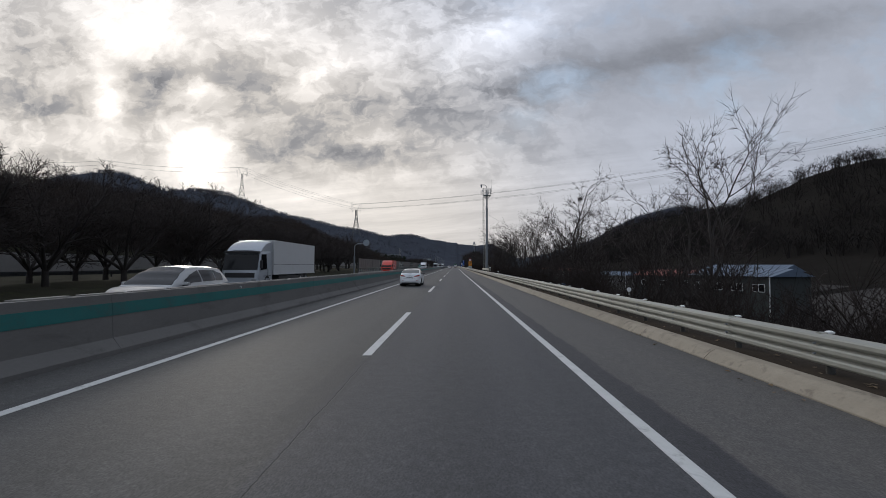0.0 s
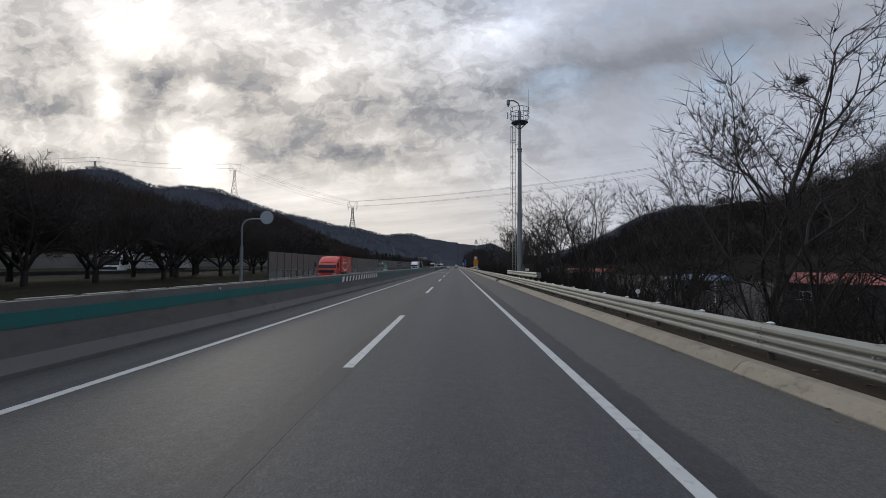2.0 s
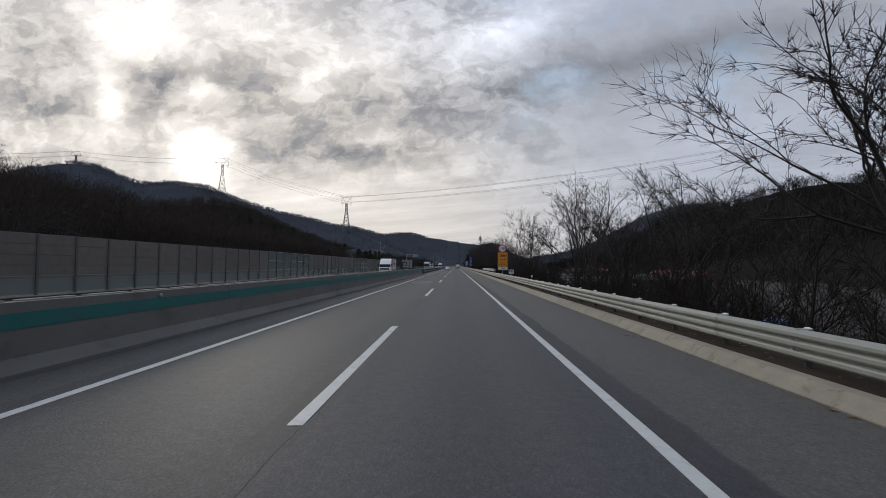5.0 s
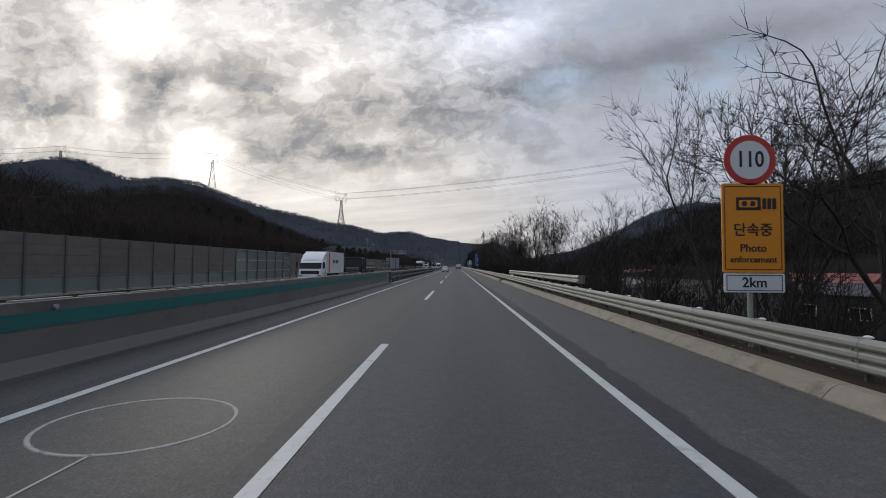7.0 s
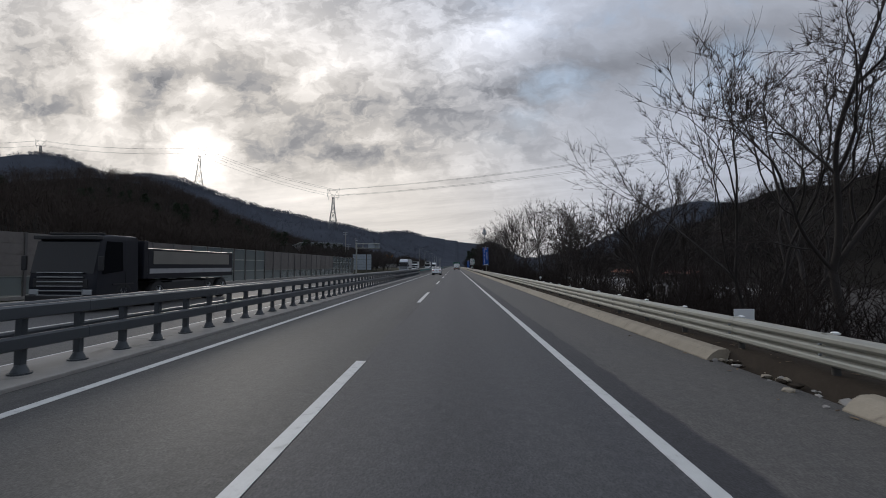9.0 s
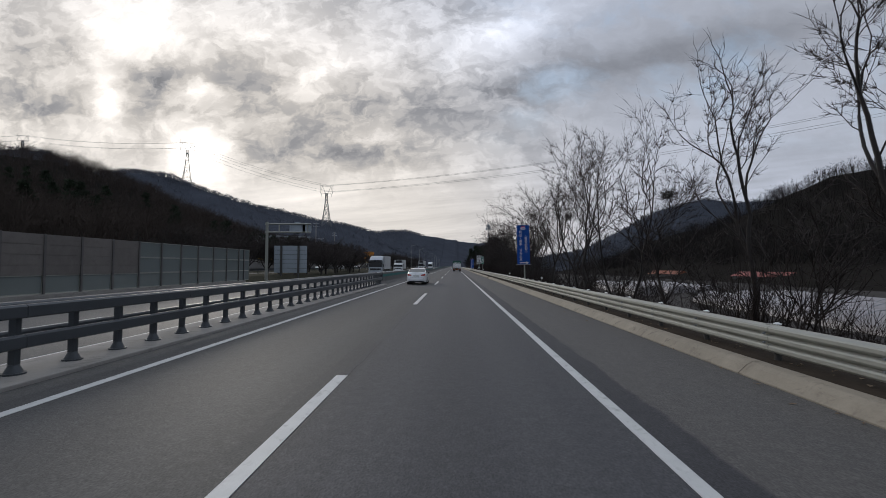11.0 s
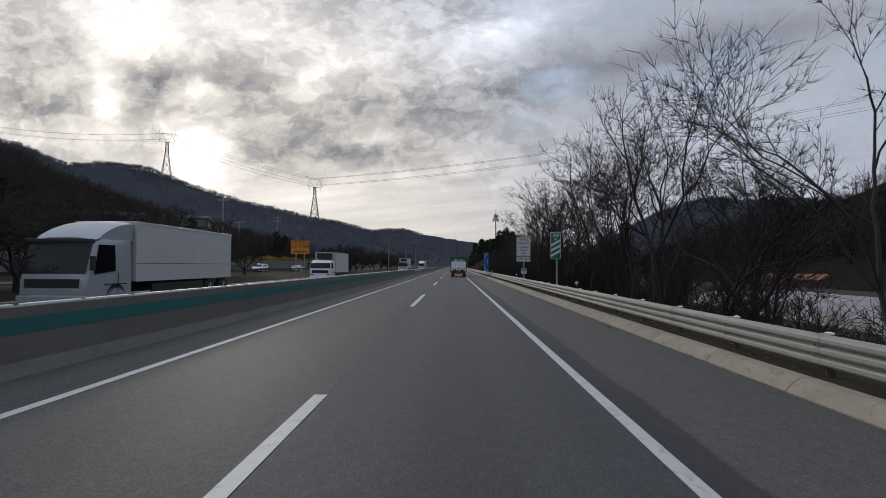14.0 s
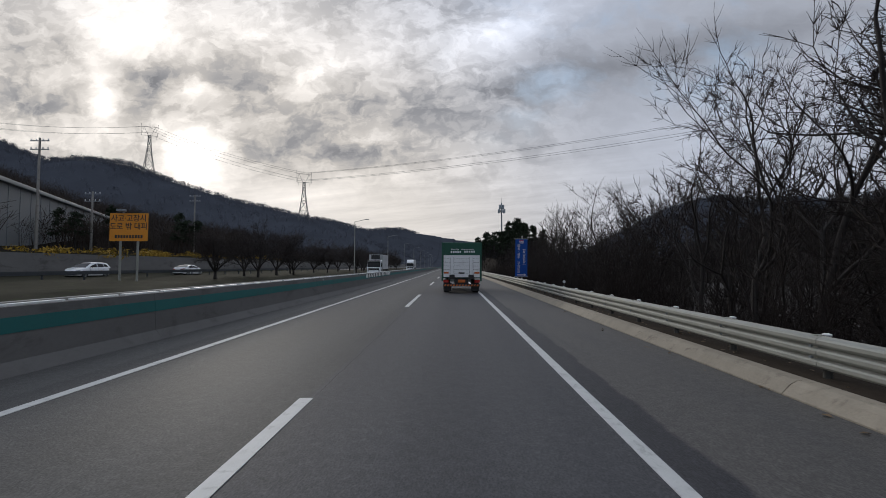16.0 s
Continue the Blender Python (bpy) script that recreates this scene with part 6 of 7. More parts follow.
    def patch(nm, fn, us, ks, material, label="", parent=None):
        bm = bmesh.new()
        grid(bm, [[fn(u, k) for k in ks] for u in us])
        return part(nm, bm, material, parent or root, label, smooth=True)

    lin = lambda a, b, n: [a + (b - a) * i / n for i in range(n + 1)]  # noqa: E731
    # rear and front screens
    a, b = spec["screen"]
    for nm, (ya, yb), glazing in (("rear_window", a, REARGLASS), ("windscreen", b, CARGLASS)):
        bm = bmesh.new()
        for side in (1, -1):
            grid(bm, [[shell(y, t, side, 0.007) for t in (0.68, 0.74, 0.8, 0.86, 0.93, 1.0)] for y in lin(ya, yb, 10)])
        bmesh.ops.remove_doubles(bm, verts=bm.verts[:], dist=0.006)
        part(nm, bm, glazing, root, smooth=True)
    for side in (1, -1):
        for nm, ya, yb, ta, tb in spec["side_glass"]:
            def glazed(y, k, ya=ya, yb=yb, ta=ta, tb=tb):
                zb, zt = lerp_table(belt, y), lerp_table(cab, y)
                top = min(0.54, max(0.02, 0.54 - 0.0))
                lo = 0.10 + 0.03
                u = (y - ya) / (yb - ya)
                hi = top * (ta + (tb - ta) * u)
                return shell(y, lo + max(hi - lo, 0.005) * k, side, 0.009)
            pane = patch(nm, glazed, lin(ya, yb, 10), lin(0, 1, 4), CARGLASS)
            if detail:
                for k0, k1 in ((-0.10, 0.0), (1.0, 1.07)):
                    patch("window_strip", lambda y, k: glazed(y, k), lin(ya - 0.02, yb + 0.02, 10), (k0, k1), TRIM, parent=pane)
        # door seams and sill
        for ya, v0, v1, lean in spec.get("seams", ()):
            def seam(v, k, ya=ya, lean=lean, v0=v0):
                s = ya + lean * (v - v0) + 0.0030 * k
                return spot(s, v, side, 0.002)
            patch("door_seam", seam, lin(v0, v1, 8), (0, 1), SEAM)
        if detail:
            sa, sb = (axles[0] + R[0] + 0.03) / L, (axles[1] - R[0] - 0.03) / L
            patch("sill_seam", lambda s, k: spot(s, 0.15 + 0.012 * k, side, 0.003), lin(sa, sb, 10), (0, 1), SEAM)
            for s in spec.get("handles", ()):
                bm = bmesh.new()
                p = spot(s, 0.86, side, 0.02)
                box(bm, p.x - 0.012, p.x + 0.012, p.y - 0.10, p.y + 0.10, p.z - 0.016, p.z + 0.016, 0.008)
                part("door_handle", bm, CHROME, root, "chrome door handle")
        # mirror
        my = spec["mirror"]
        p = shell(my, 0.12, side, 0.0)
        bm = boxed(-0.085, 0.085, -0.05, 0.09, -0.055, 0.055, 0.05)
        mir = part("mirror", bm, paint, root, smooth=True, at=pose(p.x + side * 0.12, p.y, p.z + 0.05))
        part("mirror_glass", boxed(-0.07, 0.07, -0.056, -0.05, -0.04, 0.04, 0.003), CARGLASS, mir)
        part("mirror_arm", boxed(min(0, -side * 0.16), max(0, -side * 0.16), -0.02, 0.03, -0.07, -0.04), TRIM, mir)
        for ya in axles:
            part("wheel_arch", rod(bmesh.new(), (side * hw * 0.45, ya, R[1]), (side * (hw - 0.055), ya, R[1]), R[0] - 0.004, n=28, cap=False), SEAM, root)
            wheel(root, side * (hw - 0.03), ya, spec["tyre"])
        # lamps
        tl = spec["tail_lamp"]
        patch("tail_lamp", lambda s, k: spot(s, lerp_table(tl["lo"], s) + (lerp_table(tl["hi"], s) - lerp_table(tl["lo"], s)) * k, side, 0.009), [tl["s"][0] + (tl["s"][1] - tl["s"][0]) * (i / 14) ** 2.2 for i in range(15)], lin(0, 1, 4), TAIL, "red tail lamp")
        if detail:
            patch("lamp_insert", lambda s, k: spot(s, lerp_table(tl["lo"], s) + (lerp_table(tl["hi"], s) - lerp_table(tl["lo"], s)) * (0.16 + 0.10 * k), side, 0.013), [tl["s"][0] + (tl["s"][1] - tl["s"][0]) * 0.30 * (0.35 + 0.65 * i / 8) ** 2.2 for i in range(9)], (0, 1), CLEARLENS, "clear reversing lamp")
            patch("bumper_reflector", lambda s, k: spot(s, 0.33 + 0.022 * k + 1.2 * s, side, 0.006), [0.003 + 0.02 * i / 6 for i in range(7)], (0, 1), TAIL, "thin red reflector")
        hl = spec["head_lamp"]
        patch("head_lamp", lambda s, k: spot(s, hl[2] + (hl[3] - hl[2]) * k, side, 0.008), [hl[0] + (hl[1] - hl[0]) * (1 - (1 - i / 12) ** 2.2) for i in range(13)], lin(0, 1, 3), CLEARLENS, "clear head lamp")
    # bumper skirt, plate, badge, fin
    bm = bmesh.new()
    for side in (1, -1):
        grid(bm, [[spot(s, v * (1 - (s / 0.06) ** 1.5), side, 0.008) for v in (0.0, 0.07, 0.14)] for s in [0.06 * (i / 16) ** 2 for i in range(17)]])
    part("rear_skirt", bm, TRIM, root, "black bumper skirt", smooth=True)
    bm = bmesh.new()
    for side in (1, -1):
        grid(bm, [[spot(1 - s, v, side, 0.008) for v in (0.08, 0.2, 0.36, 0.5)] for s in [0.012 * (i / 14) ** 2 for i in range(15)]])
    part("grille", bm, TRIM, root, "black front grille", smooth=True)
    pv = spec.get("plate", 0.70)
    p = spot(0.0003, pv)
    pl = part("number_plate", boxed(-0.26, 0.26, p.y - 0.03, p.y - 0.012, p.z - 0.06, p.z + 0.06, 0.004), PLATEGREY, root, "pale number plate")
    for k in range(7):
        if k != 2:
            part("bar", boxed(-0.21 + 0.06 * k, -0.168 + 0.06 * k, p.y - 0.034, p.y - 0.03, p.z - 0.034, p.z + 0.034), TRIM, pl)
    if detail:
        q = spot(0.0003, min(0.97, pv + 0.17))
        part("badge", oval_ring(q.y - 0.014, q.z, 0.062, 0.036, 0.011), CARGREY, root, "oval chrome badge")
        seam_v = pv - 0.15
        patch("boot_seam", lambda x, k: spot(x, seam_v + 0.012 * k, 1, 0.003), [0.006 * (i / 10) ** 2 for i in range(11)], (0, 1), SEAM)
        patch("boot_seam", lambda x, k: spot(x, seam_v + 0.012 * k, -1, 0.003), [0.006 * (i / 10) ** 2 for i in range(11)], (0, 1), SEAM)
        yf = spec["screen"][0][1] + 0.10
        bm = bmesh.new()
        zf = lerp_table(cab, yf)
        f = [bm.verts.new(v) for v in ((-0.03, yf + 0.1, zf - 0.01), (0.03, yf + 0.1, zf - 0.01), (0.025, yf - 0.08, zf - 0.015), (-0.025, yf - 0.08, zf - 0.015), (0, yf - 0.07, zf + 0.06))]
        for tri in ((0, 1, 4), (1, 2, 4), (2, 3, 4), (3, 0, 4), (3, 2, 1, 0)):
            bm.faces.new([f[i] for i in tri])
        part("antenna_fin", bm, paint, root)
        part("exhaust", rod(bmesh.new(), (0.5, 0.12, 0.22), (0.5, 0.4, 0.22), 0.03, n=12), TRIM, root)
    return root


SALOON = dict(
    long=4.57, wide=1.80, axles=(0.95, 3.65), arch=(0.345, 0.32), tyre=0.32, tumble=0.40,
    rear=[(0, 0.10), (0.25, 0.0), (0.5, 0.02), (0.62, 0.05), (0.9, 0.10), (1.0, 0.14)], front=[(0, 0.10), (0.3, 0.0), (0.6, 0.03), (1.0, 0.22)],
    waist=[(0, 0.95), (0.3, 1.0), (0.7, 0.985), (0.9, 0.955), (1.0, 0.90)],
    top=[(0, 1.0), (0.14, 1.01), (0.6, 0.985), (1.2, 0.965), (2.0, 0.96), (3.2, 0.94), (3.7, 0.93), (4.3, 0.76), (4.57, 0.66)],
    belt=[(0.4, 0.985), (1.2, 0.965), (2.0, 0.955), (3.2, 0.94), (3.8, 0.93)],
    cabin=[(0.46, 0.99), (0.75, 1.10), (1.1, 1.24), (1.5, 1.35), (1.9, 1.405), (2.3, 1.415), (2.7, 1.37), (3.0, 1.26), (3.35, 1.09), (3.62, 0.95)],
    screen=((0.62, 1.46), (2.74, 3.52)), mirror=3.02,
    side_glass=(("quarter_glass", 1.0, 1.34, 0.3, 0.95), ("rear_door_glass", 1.37, 2.08, 0.97, 1.04), ("front_door_glass", 2.13, 3.12, 1.04, 0.6)),
    seams=((0.315, 0.16, 0.95, -0.075), (0.47, 0.16, 0.95, -0.015), (0.70, 0.16, 0.95, 0.0)), handles=(0.345, 0.525),
    tail_lamp=dict(s=(0.0006, 0.085), lo=[(0, 0.72), (0.01, 0.735), (0.03, 0.77), (0.085, 0.865)], hi=[(0, 0.775), (0.004, 0.85), (0.03, 0.90), (0.085, 0.89)]), head_lamp=(0.93, 0.995, 0.70, 0.90), plate=0.67)
SALOON_B = dict(SALOON, long=4.84, wide=1.83, axles=(1.09, 3.885), tyre=0.33, arch=(0.355, 0.33),
    top=[(0, 1.05), (0.14, 1.06), (0.7, 1.04), (1.3, 1.0), (2.2, 0.97), (3.4, 0.95), (3.9, 0.94), (4.5, 0.78), (4.84, 0.66)],
    belt=[(0.4, 1.03), (1.3, 1.0), (2.2, 0.97), (3.4, 0.95), (4.0, 0.94)],
    cabin=[(0.60, 1.03), (0.9, 1.14), (1.25, 1.28), (1.65, 1.40), (2.1, 1.45), (2.5, 1.455), (2.9, 1.41), (3.2, 1.29), (3.6, 1.10), (3.86, 0.96)],
    screen=((0.74, 1.6), (2.94, 3.76)), mirror=3.22, side_glass=(("quarter_glass", 1.22, 1.52, 0.4, 0.95), ("rear_door_glass", 1.56, 2.3, 0.97, 1.04), ("front_door_glass", 2.35, 3.34, 1.04, 0.6)),
    tail_lamp=dict(s=(0.0012, 0.06), lo=[(0, 0.66), (0.02, 0.66), (0.06, 0.76)], hi=[(0, 0.80), (0.02, 0.86), (0.06, 0.90)]), plate=0.66)
WAGON = dict(SALOON, long=4.45, wide=1.85, axles=(0.9, 3.55), arch=(0.37, 0.34), tyre=0.34, tail=0.03, sill=0.26,
    top=[(0, 1.08), (1.0, 1.06), (3.2, 1.02), (3.6, 1.0), (4.2, 0.88), (4.45, 0.74)], belt=[(0, 1.08), (1.0, 1.06), (3.2, 1.02), (3.8, 1.0)],
    cabin=[(0.08, 1.06), (0.2, 1.30), (0.42, 1.56), (0.9, 1.62), (1.8, 1.64), (2.4, 1.60), (2.75, 1.46), (3.1, 1.24), (3.45, 1.02)],
    screen=((0.14, 0.40), (2.45, 3.36)), mirror=2.95, side_glass=(("quarter_glass", 0.5, 1.0, 0.8, 1.0), ("rear_door_glass", 1.05, 1.85, 1.0, 1.0), ("front_door_glass", 1.92, 2.85, 1.0, 0.6)),
    seams=((0.26, 0.16, 0.95, 0.0), (0.43, 0.16, 0.95, 0.0), (0.66, 0.16, 0.95, 0.0)), handles=(0.3, 0.48))

car("saloon_car", pose(-1.9, 26.95, 0), "white saloon car with tinted windows in the passing lane", "car", SALOON, CARWHITE)
car("saloon_car", pose(-1.58, 259.4, 0), "white saloon car with large red tail lamps", "car", SALOON_B, CARWHITE)
car("estate_car", pose(-7.5, 8.1, 0, 0, 0, 180), "silver estate car with roof rails on the opposite carriageway", "car", WAGON, CARGREY, detail=False)
car("saloon_car", pose(-36.0, 346.6, 0.22, 0, 0, 180), "white saloon car on the service road", "car", SALOON, CARWHITE, detail=False)
car("saloon_car", pose(-33.2, 378.0, 0.22), "white saloon car on the service road by the wall", "car", SALOON, CARWHITE, detail=False)
car("estate_car", pose(-36.0, 369.6, 0.22, 0, 0, 180), "white van-like estate car on the service road", "car", WAGON, CARWHITE, detail=False)


# ---- lorries
def lorry(at, label, spec, cab_paint, box_paint, group="", category="lorry"):
    """A box lorry; its front at y = 0 facing -y, the body behind."""
    root = thing("lorry", at, label, category, group)
    W, L, H, C = spec["wide"], spec["long"], spec["high"], spec["cab_high"]
    hw, floor, cl = W / 2, spec.get("floor", 1.0), spec.get("cab_long", 1.9)
    ch = spec.get("cab_wide", W) / 2 - 0.04
    prof = [(0.06, 0.42), (0.0, 0.62), (0.0, 1.05), (0.05, 1.32), (0.30, C - 0.25), (0.42, C - 0.08), (0.62, C), (cl - 0.1, C + 0.02), (cl, C - 0.08), (cl, 0.55), (cl - 0.25, 0.55)]
    bm = bmesh.new()
    xs = (-1, -0.96, -0.85, 0.85, 0.96, 1)
    rings = []
    for t in xs:
        k = 1 - abs(t)
        inset = 0.10 if abs(t) == 1 else (0.04 if abs(t) == 0.96 else 0.0)
        rings.append([bm.verts.new((t * ch * (1 - (0.05 if z > 1.4 else 0) * min(1, (z - 1.4) / 0.6)), y + (inset if y < cl / 2 else 0), z - (inset * 0.6 if z > C - 0.2 else 0))) for y, z in prof])
    for a, b in zip(rings, rings[1:]):
        for i in range(len(prof)):
            j = (i + 1) % len(prof)
            bm.faces.new((a[i], a[j], b[j], b[i]))
    bm.faces.new(rings[0])
    bm.faces.new(rings[-1][::-1])
    cab = part("cab", bm, cab_paint, root, smooth=True)
    # windscreen and side glass
    bm = bmesh.new()
    grid(bm, [[(x * ch * 0.9, 0.05 + 0.25 * k - 0.012, 1.34 + (C - 0.27 - 1.34) * k) for x in (-1.04, -0.5, 0, 0.5, 1.04)] for k in (0, 0.33, 0.66, 1)])
    part("windscreen", bm, CARGLASS, cab)
    for s in (1, -1):
        bm = bmesh.new()
        pts = ((0.32, 1.32), (cl * 0.62, 1.42), (cl * 0.62, C - 0.24), (0.55, C - 0.24))
        x = lambda z: s * (ch * (1 - 0.05 * min(1, max(0, z - 1.4) / 0.6)) + 0.006)  # noqa: E731
        bm.faces.new([bm.verts.new((x(z), y, z)) for y, z in pts])
        part("side_window", bm, CARGLASS, cab)
        part("door_seam", boxed(min(s * (ch + 0.002), s * (ch - 0.01)), max(s * (ch + 0.002), s * (ch - 0.01)), cl * 0.68, cl * 0.69, 0.6, 1.38), SEAM, cab)
        part("mirror", boxed(s * (hw + 0.12) - 0.09, s * (hw + 0.12) + 0.09, 0.02, 0.1, 1.45, 1.95, 0.03), TRIM, cab)
        part("head_lamp", boxed(s * ch * 0.78 - 0.17, s * ch * 0.78 + 0.17, -0.015, 0.03, 0.62, 0.8, 0.02), CLEARLENS, cab, "clear head lamp")
    part("bumper", boxed(-ch, ch, -0.06, 0.12, 0.34, 0.6, 0.04), cab_paint if spec.get("bumper_paint", 1) else TRIM, cab)
    part("grille", boxed(-ch * 0.80, ch * 0.80, -0.015, 0.03, 0.86, 1.16, 0.012), TRIM, cab)
    if spec.get("visor"):
        part("sun_visor", boxed(-ch * 0.95, ch * 0.95, 0.12, 0.42, C - 0.2, C - 0.06, 0.03), TRIM, cab)
    if spec.get("fairing"):
        bm = bmesh.new()
        top = H - 0.02
        n = 7
        rows = [[(t * ch * 0.94, 0.45 + (cl - 0.35) * k, C + (top - C) * math.sin(k * math.pi / 2) ** 0.8 - 0.12 * abs(t) ** 4) for t in (-1, -0.85, -0.5, 0, 0.5, 0.85, 1)] for k in [i / n for i in range(n + 1)]]
        vs = grid(bm, rows)
        for i in (0, -1):
            low = [bm.verts.new((r[i].co.x, r[i].co.y, C - 0.06)) for r in vs]
            for k in range(n):
                bm.faces.new((low[k], low[k + 1], vs[k + 1][i], vs[k][i]))
        part("wind_deflector", bm, cab_paint, root, smooth=True)
    if spec.get("reefer"):
        part("cooling_unit", box(boxed(-0.75, 0.75, cl - 0.55, cl + 0.1, C + 0.2, H - 0.08, 0.05), -0.6, 0.6, cl - 0.57, cl - 0.5, C + 0.35, H - 0.2), TRIM if spec["reefer"] == 2 else box_paint, root)
    b0 = cl + 0.18
    if not spec.get("tipper"):
        box_ob = part("cargo_box", boxed(-hw, hw, b0, L, floor, H, 0.03), box_paint, root)
        for s in (1, -1):
            for z in (floor + 0.04, H - 0.05):
                part("edge_rail", boxed(min(s * hw, s * (hw + 0.02)), max(s * hw, s * (hw + 0.02)), b0, L, z - 0.04, z + 0.04), box_paint, box_ob)
            if spec.get("panel_lines"):
                part("panel_line", boxed(min(s * hw, s * (hw + 0.004)), max(s * hw, s * (hw + 0.004)), b0, L, floor + 0.7, floor + 0.72), SEAM, box_ob)
        for x in (-hw * 0.5, hw * 0.5):
            part("rear_door", boxed(x - hw * 0.47, x + hw * 0.47, L, L + 0.02, floor + 0.06, H - 0.08, 0.005), box_paint, box_ob)
    part("chassis", boxed(-0.45, 0.45, 0.4, L - 0.2, 0.55, floor - 0.03), TRIM, root)
    for s in (1, -1):
        part("side_guard", boxed(min(s * (hw - 0.06), s * (hw - 0.1)), max(s * (hw - 0.06), s * (hw - 0.1)), cl + 1.2, L - 2.6, 0.55, 0.9), TRIM, root)
        for y in spec["axles"]:
            wheel(root, s * (hw - 0.03), y, spec.get("tyre", 0.45), 0.28, 6)
            part("mudguard", boxed(min(s * (hw - 0.32), s * (hw - 0.02)), max(s * (hw - 0.32), s * (hw - 0.02)), y - 0.55, y + 0.55, 0.98, 1.0) if y > cl else boxed(min(s * 0.7, s * (ch + 0.02)), max(s * 0.7, s * (ch + 0.02)), y - 0.55, y + 0.5, 0.93, 0.97), TRIM, root)
    return root


BOXWHITE = surface("white_box_panel", (0.50, 0.51, 0.52), 0.5, var=0.06, scale=0.8, bump=0.02, dirt=((0.36, 0.35, 0.33), 0.25))
CABGREY = surface("silver_cab_paint", (0.36, 0.39, 0.43), 0.35, 0.2, var=0.06, scale=1, bump=0, coat=0.3)
RED = surface("red_lorry_paint", (0.62, 0.045, 0.025), 0.4, var=0.06, scale=1, bump=0, coat=0.3)
NAVY = surface("dark_lorry_paint", (0.009, 0.010, 0.016), 0.55, var=0.1, bump=0, coat=0.05, spec=0.3)
GREEN = surface("green_lorry_paint", (0.008, 0.075, 0.048), 0.5, var=0.1, bump=0)
big = dict(wide=2.45, long=11.0, high=3.35, cab_high=2.6, axles=(1.35, 7.6, 8.9), tyre=0.5, fairing=1, visor=1, panel_lines=1, cab_long=2.1)
lorry(pose(-11.85, 19.3, 0), "white box lorry with a roof deflector and black visor", big, CABGREY, BOXWHITE)
small = dict(wide=2.2, long=7.2, high=2.95, cab_high=2.15, axles=(1.15, 5.4), tyre=0.4, fairing=1, cab_long=1.75, floor=0.9)
red = lorry(pose(-11.9, 79.6, 0), "bright red box lorry with a white smile stripe", dict(small, high=2.67, cab_high=1.98, long=6.55, axles=(1.1, 5.0)), RED, RED)
# plain shapes of the printed side
x = 1.112
bm = bmesh.new()
pts = [(2.05 + 3.1 * k / 24, 1.72 - 0.62 * math.sin(math.pi * (k / 24) ** 0.9 * 0.95), 0.035 + 0.065 * math.sin(math.pi * k / 24)) for k in range(25)]
up = [bm.verts.new((x, y, z + w)) for y, z, w in pts]
dn = [bm.verts.new((x, y, z - w)) for y, z, w in pts]
for i in range(24):
    bm.faces.new((up[i], up[i + 1], dn[i + 1], dn[i]))
part("smile_stripe", bm, SIGNWHITE, red, "white curved stripe")
part("round_mark", rod(bmesh.new(), (x - 0.01, 2.62, 1.94), (x + 0.004, 2.62, 1.94), 0.21, n=24), SIGNWHITE, red)
for k in range(6):
    part("bar", boxed(x - 0.01, x + 0.003, 2.98 + 0.2 * k, 3.12 + 0.2 * k, 1.87, 2.03), SIGNWHITE, red)
for k in range(7):
    part("bar", boxed(x - 0.01, x + 0.003, 2.4 + 0.14 * k, 2.49 + 0.14 * k, 2.3, 2.39), SIGNWHITE, red)
for cy, cz, tall, turn in ((5.05, 1.85, 0.32, 0.5), (5.5, 2.1, 0.36, -0.4)):
    bm = bmesh.new()
    n = 24
    ring_of = [(q * 0.55 * math.cos(a), q * math.sin(a)) for q in (tall, tall - 0.08) for a in np.linspace(0, 2 * math.pi, n, endpoint=False)]
    a = [bm.verts.new((x, cy + p * math.cos(turn) - q * math.sin(turn), cz + p * math.sin(turn) + q * math.cos(turn))) for p, q in ring_of]
    for i in range(n):
        j = (i + 1) % n
        bm.faces.new((a[i], a[j], a[n + j], a[n + i]))
    part("curl", bm, SIGNWHITE, red)

striped = lorry(pose(-11.6, 177.6, 0), "white box lorry with a red stripe and dark lettering", dict(small, long=7.6, fairing=1), CARWHITE, CARWHITE)
part("red_stripe", boxed(1.104, 1.125, 2.05, 2.42, 0.95, 2.88), RED, striped, "broad red stripe")
for k, w in enumerate((0.22, 0.26, 0.30, 0.36)):
    part("bar", boxed(1.104, 1.122, 3.5 + 0.5 * k, 3.5 + 0.5 * k + w, 1.85, 2.2), INK, striped)
lorry(pose(-11.8, 296.5, 0), "long white box lorry with a silver cab", dict(big, long=9.6), CABGREY, BOXWHITE)
lorry(pose(-11.7, 326.2, 0), "white refrigerated lorry with a cooling unit over the cab", dict(small, long=7.4, fairing=0, reefer=2, high=3.0), CARWHITE, BOXWHITE)
lorry(pose(-11.7, 399.0, 0), "white refrigerated lorry with a tall cab", dict(big, long=9.0, fairing=0, reefer=2, high=3.6), CARWHITE, BOXWHITE)
lorry(pose(-11.7, 466.0, 0), "white box lorry far along the opposite carriageway", dict(big, long=9.0, high=3.6), CARWHITE, BOXWHITE)
lorry(pose(-34.0, 77.5, 0.22), "long white lorry on the service road", dict(big, long=12.5, high=3.7), CARWHITE, BOXWHITE)

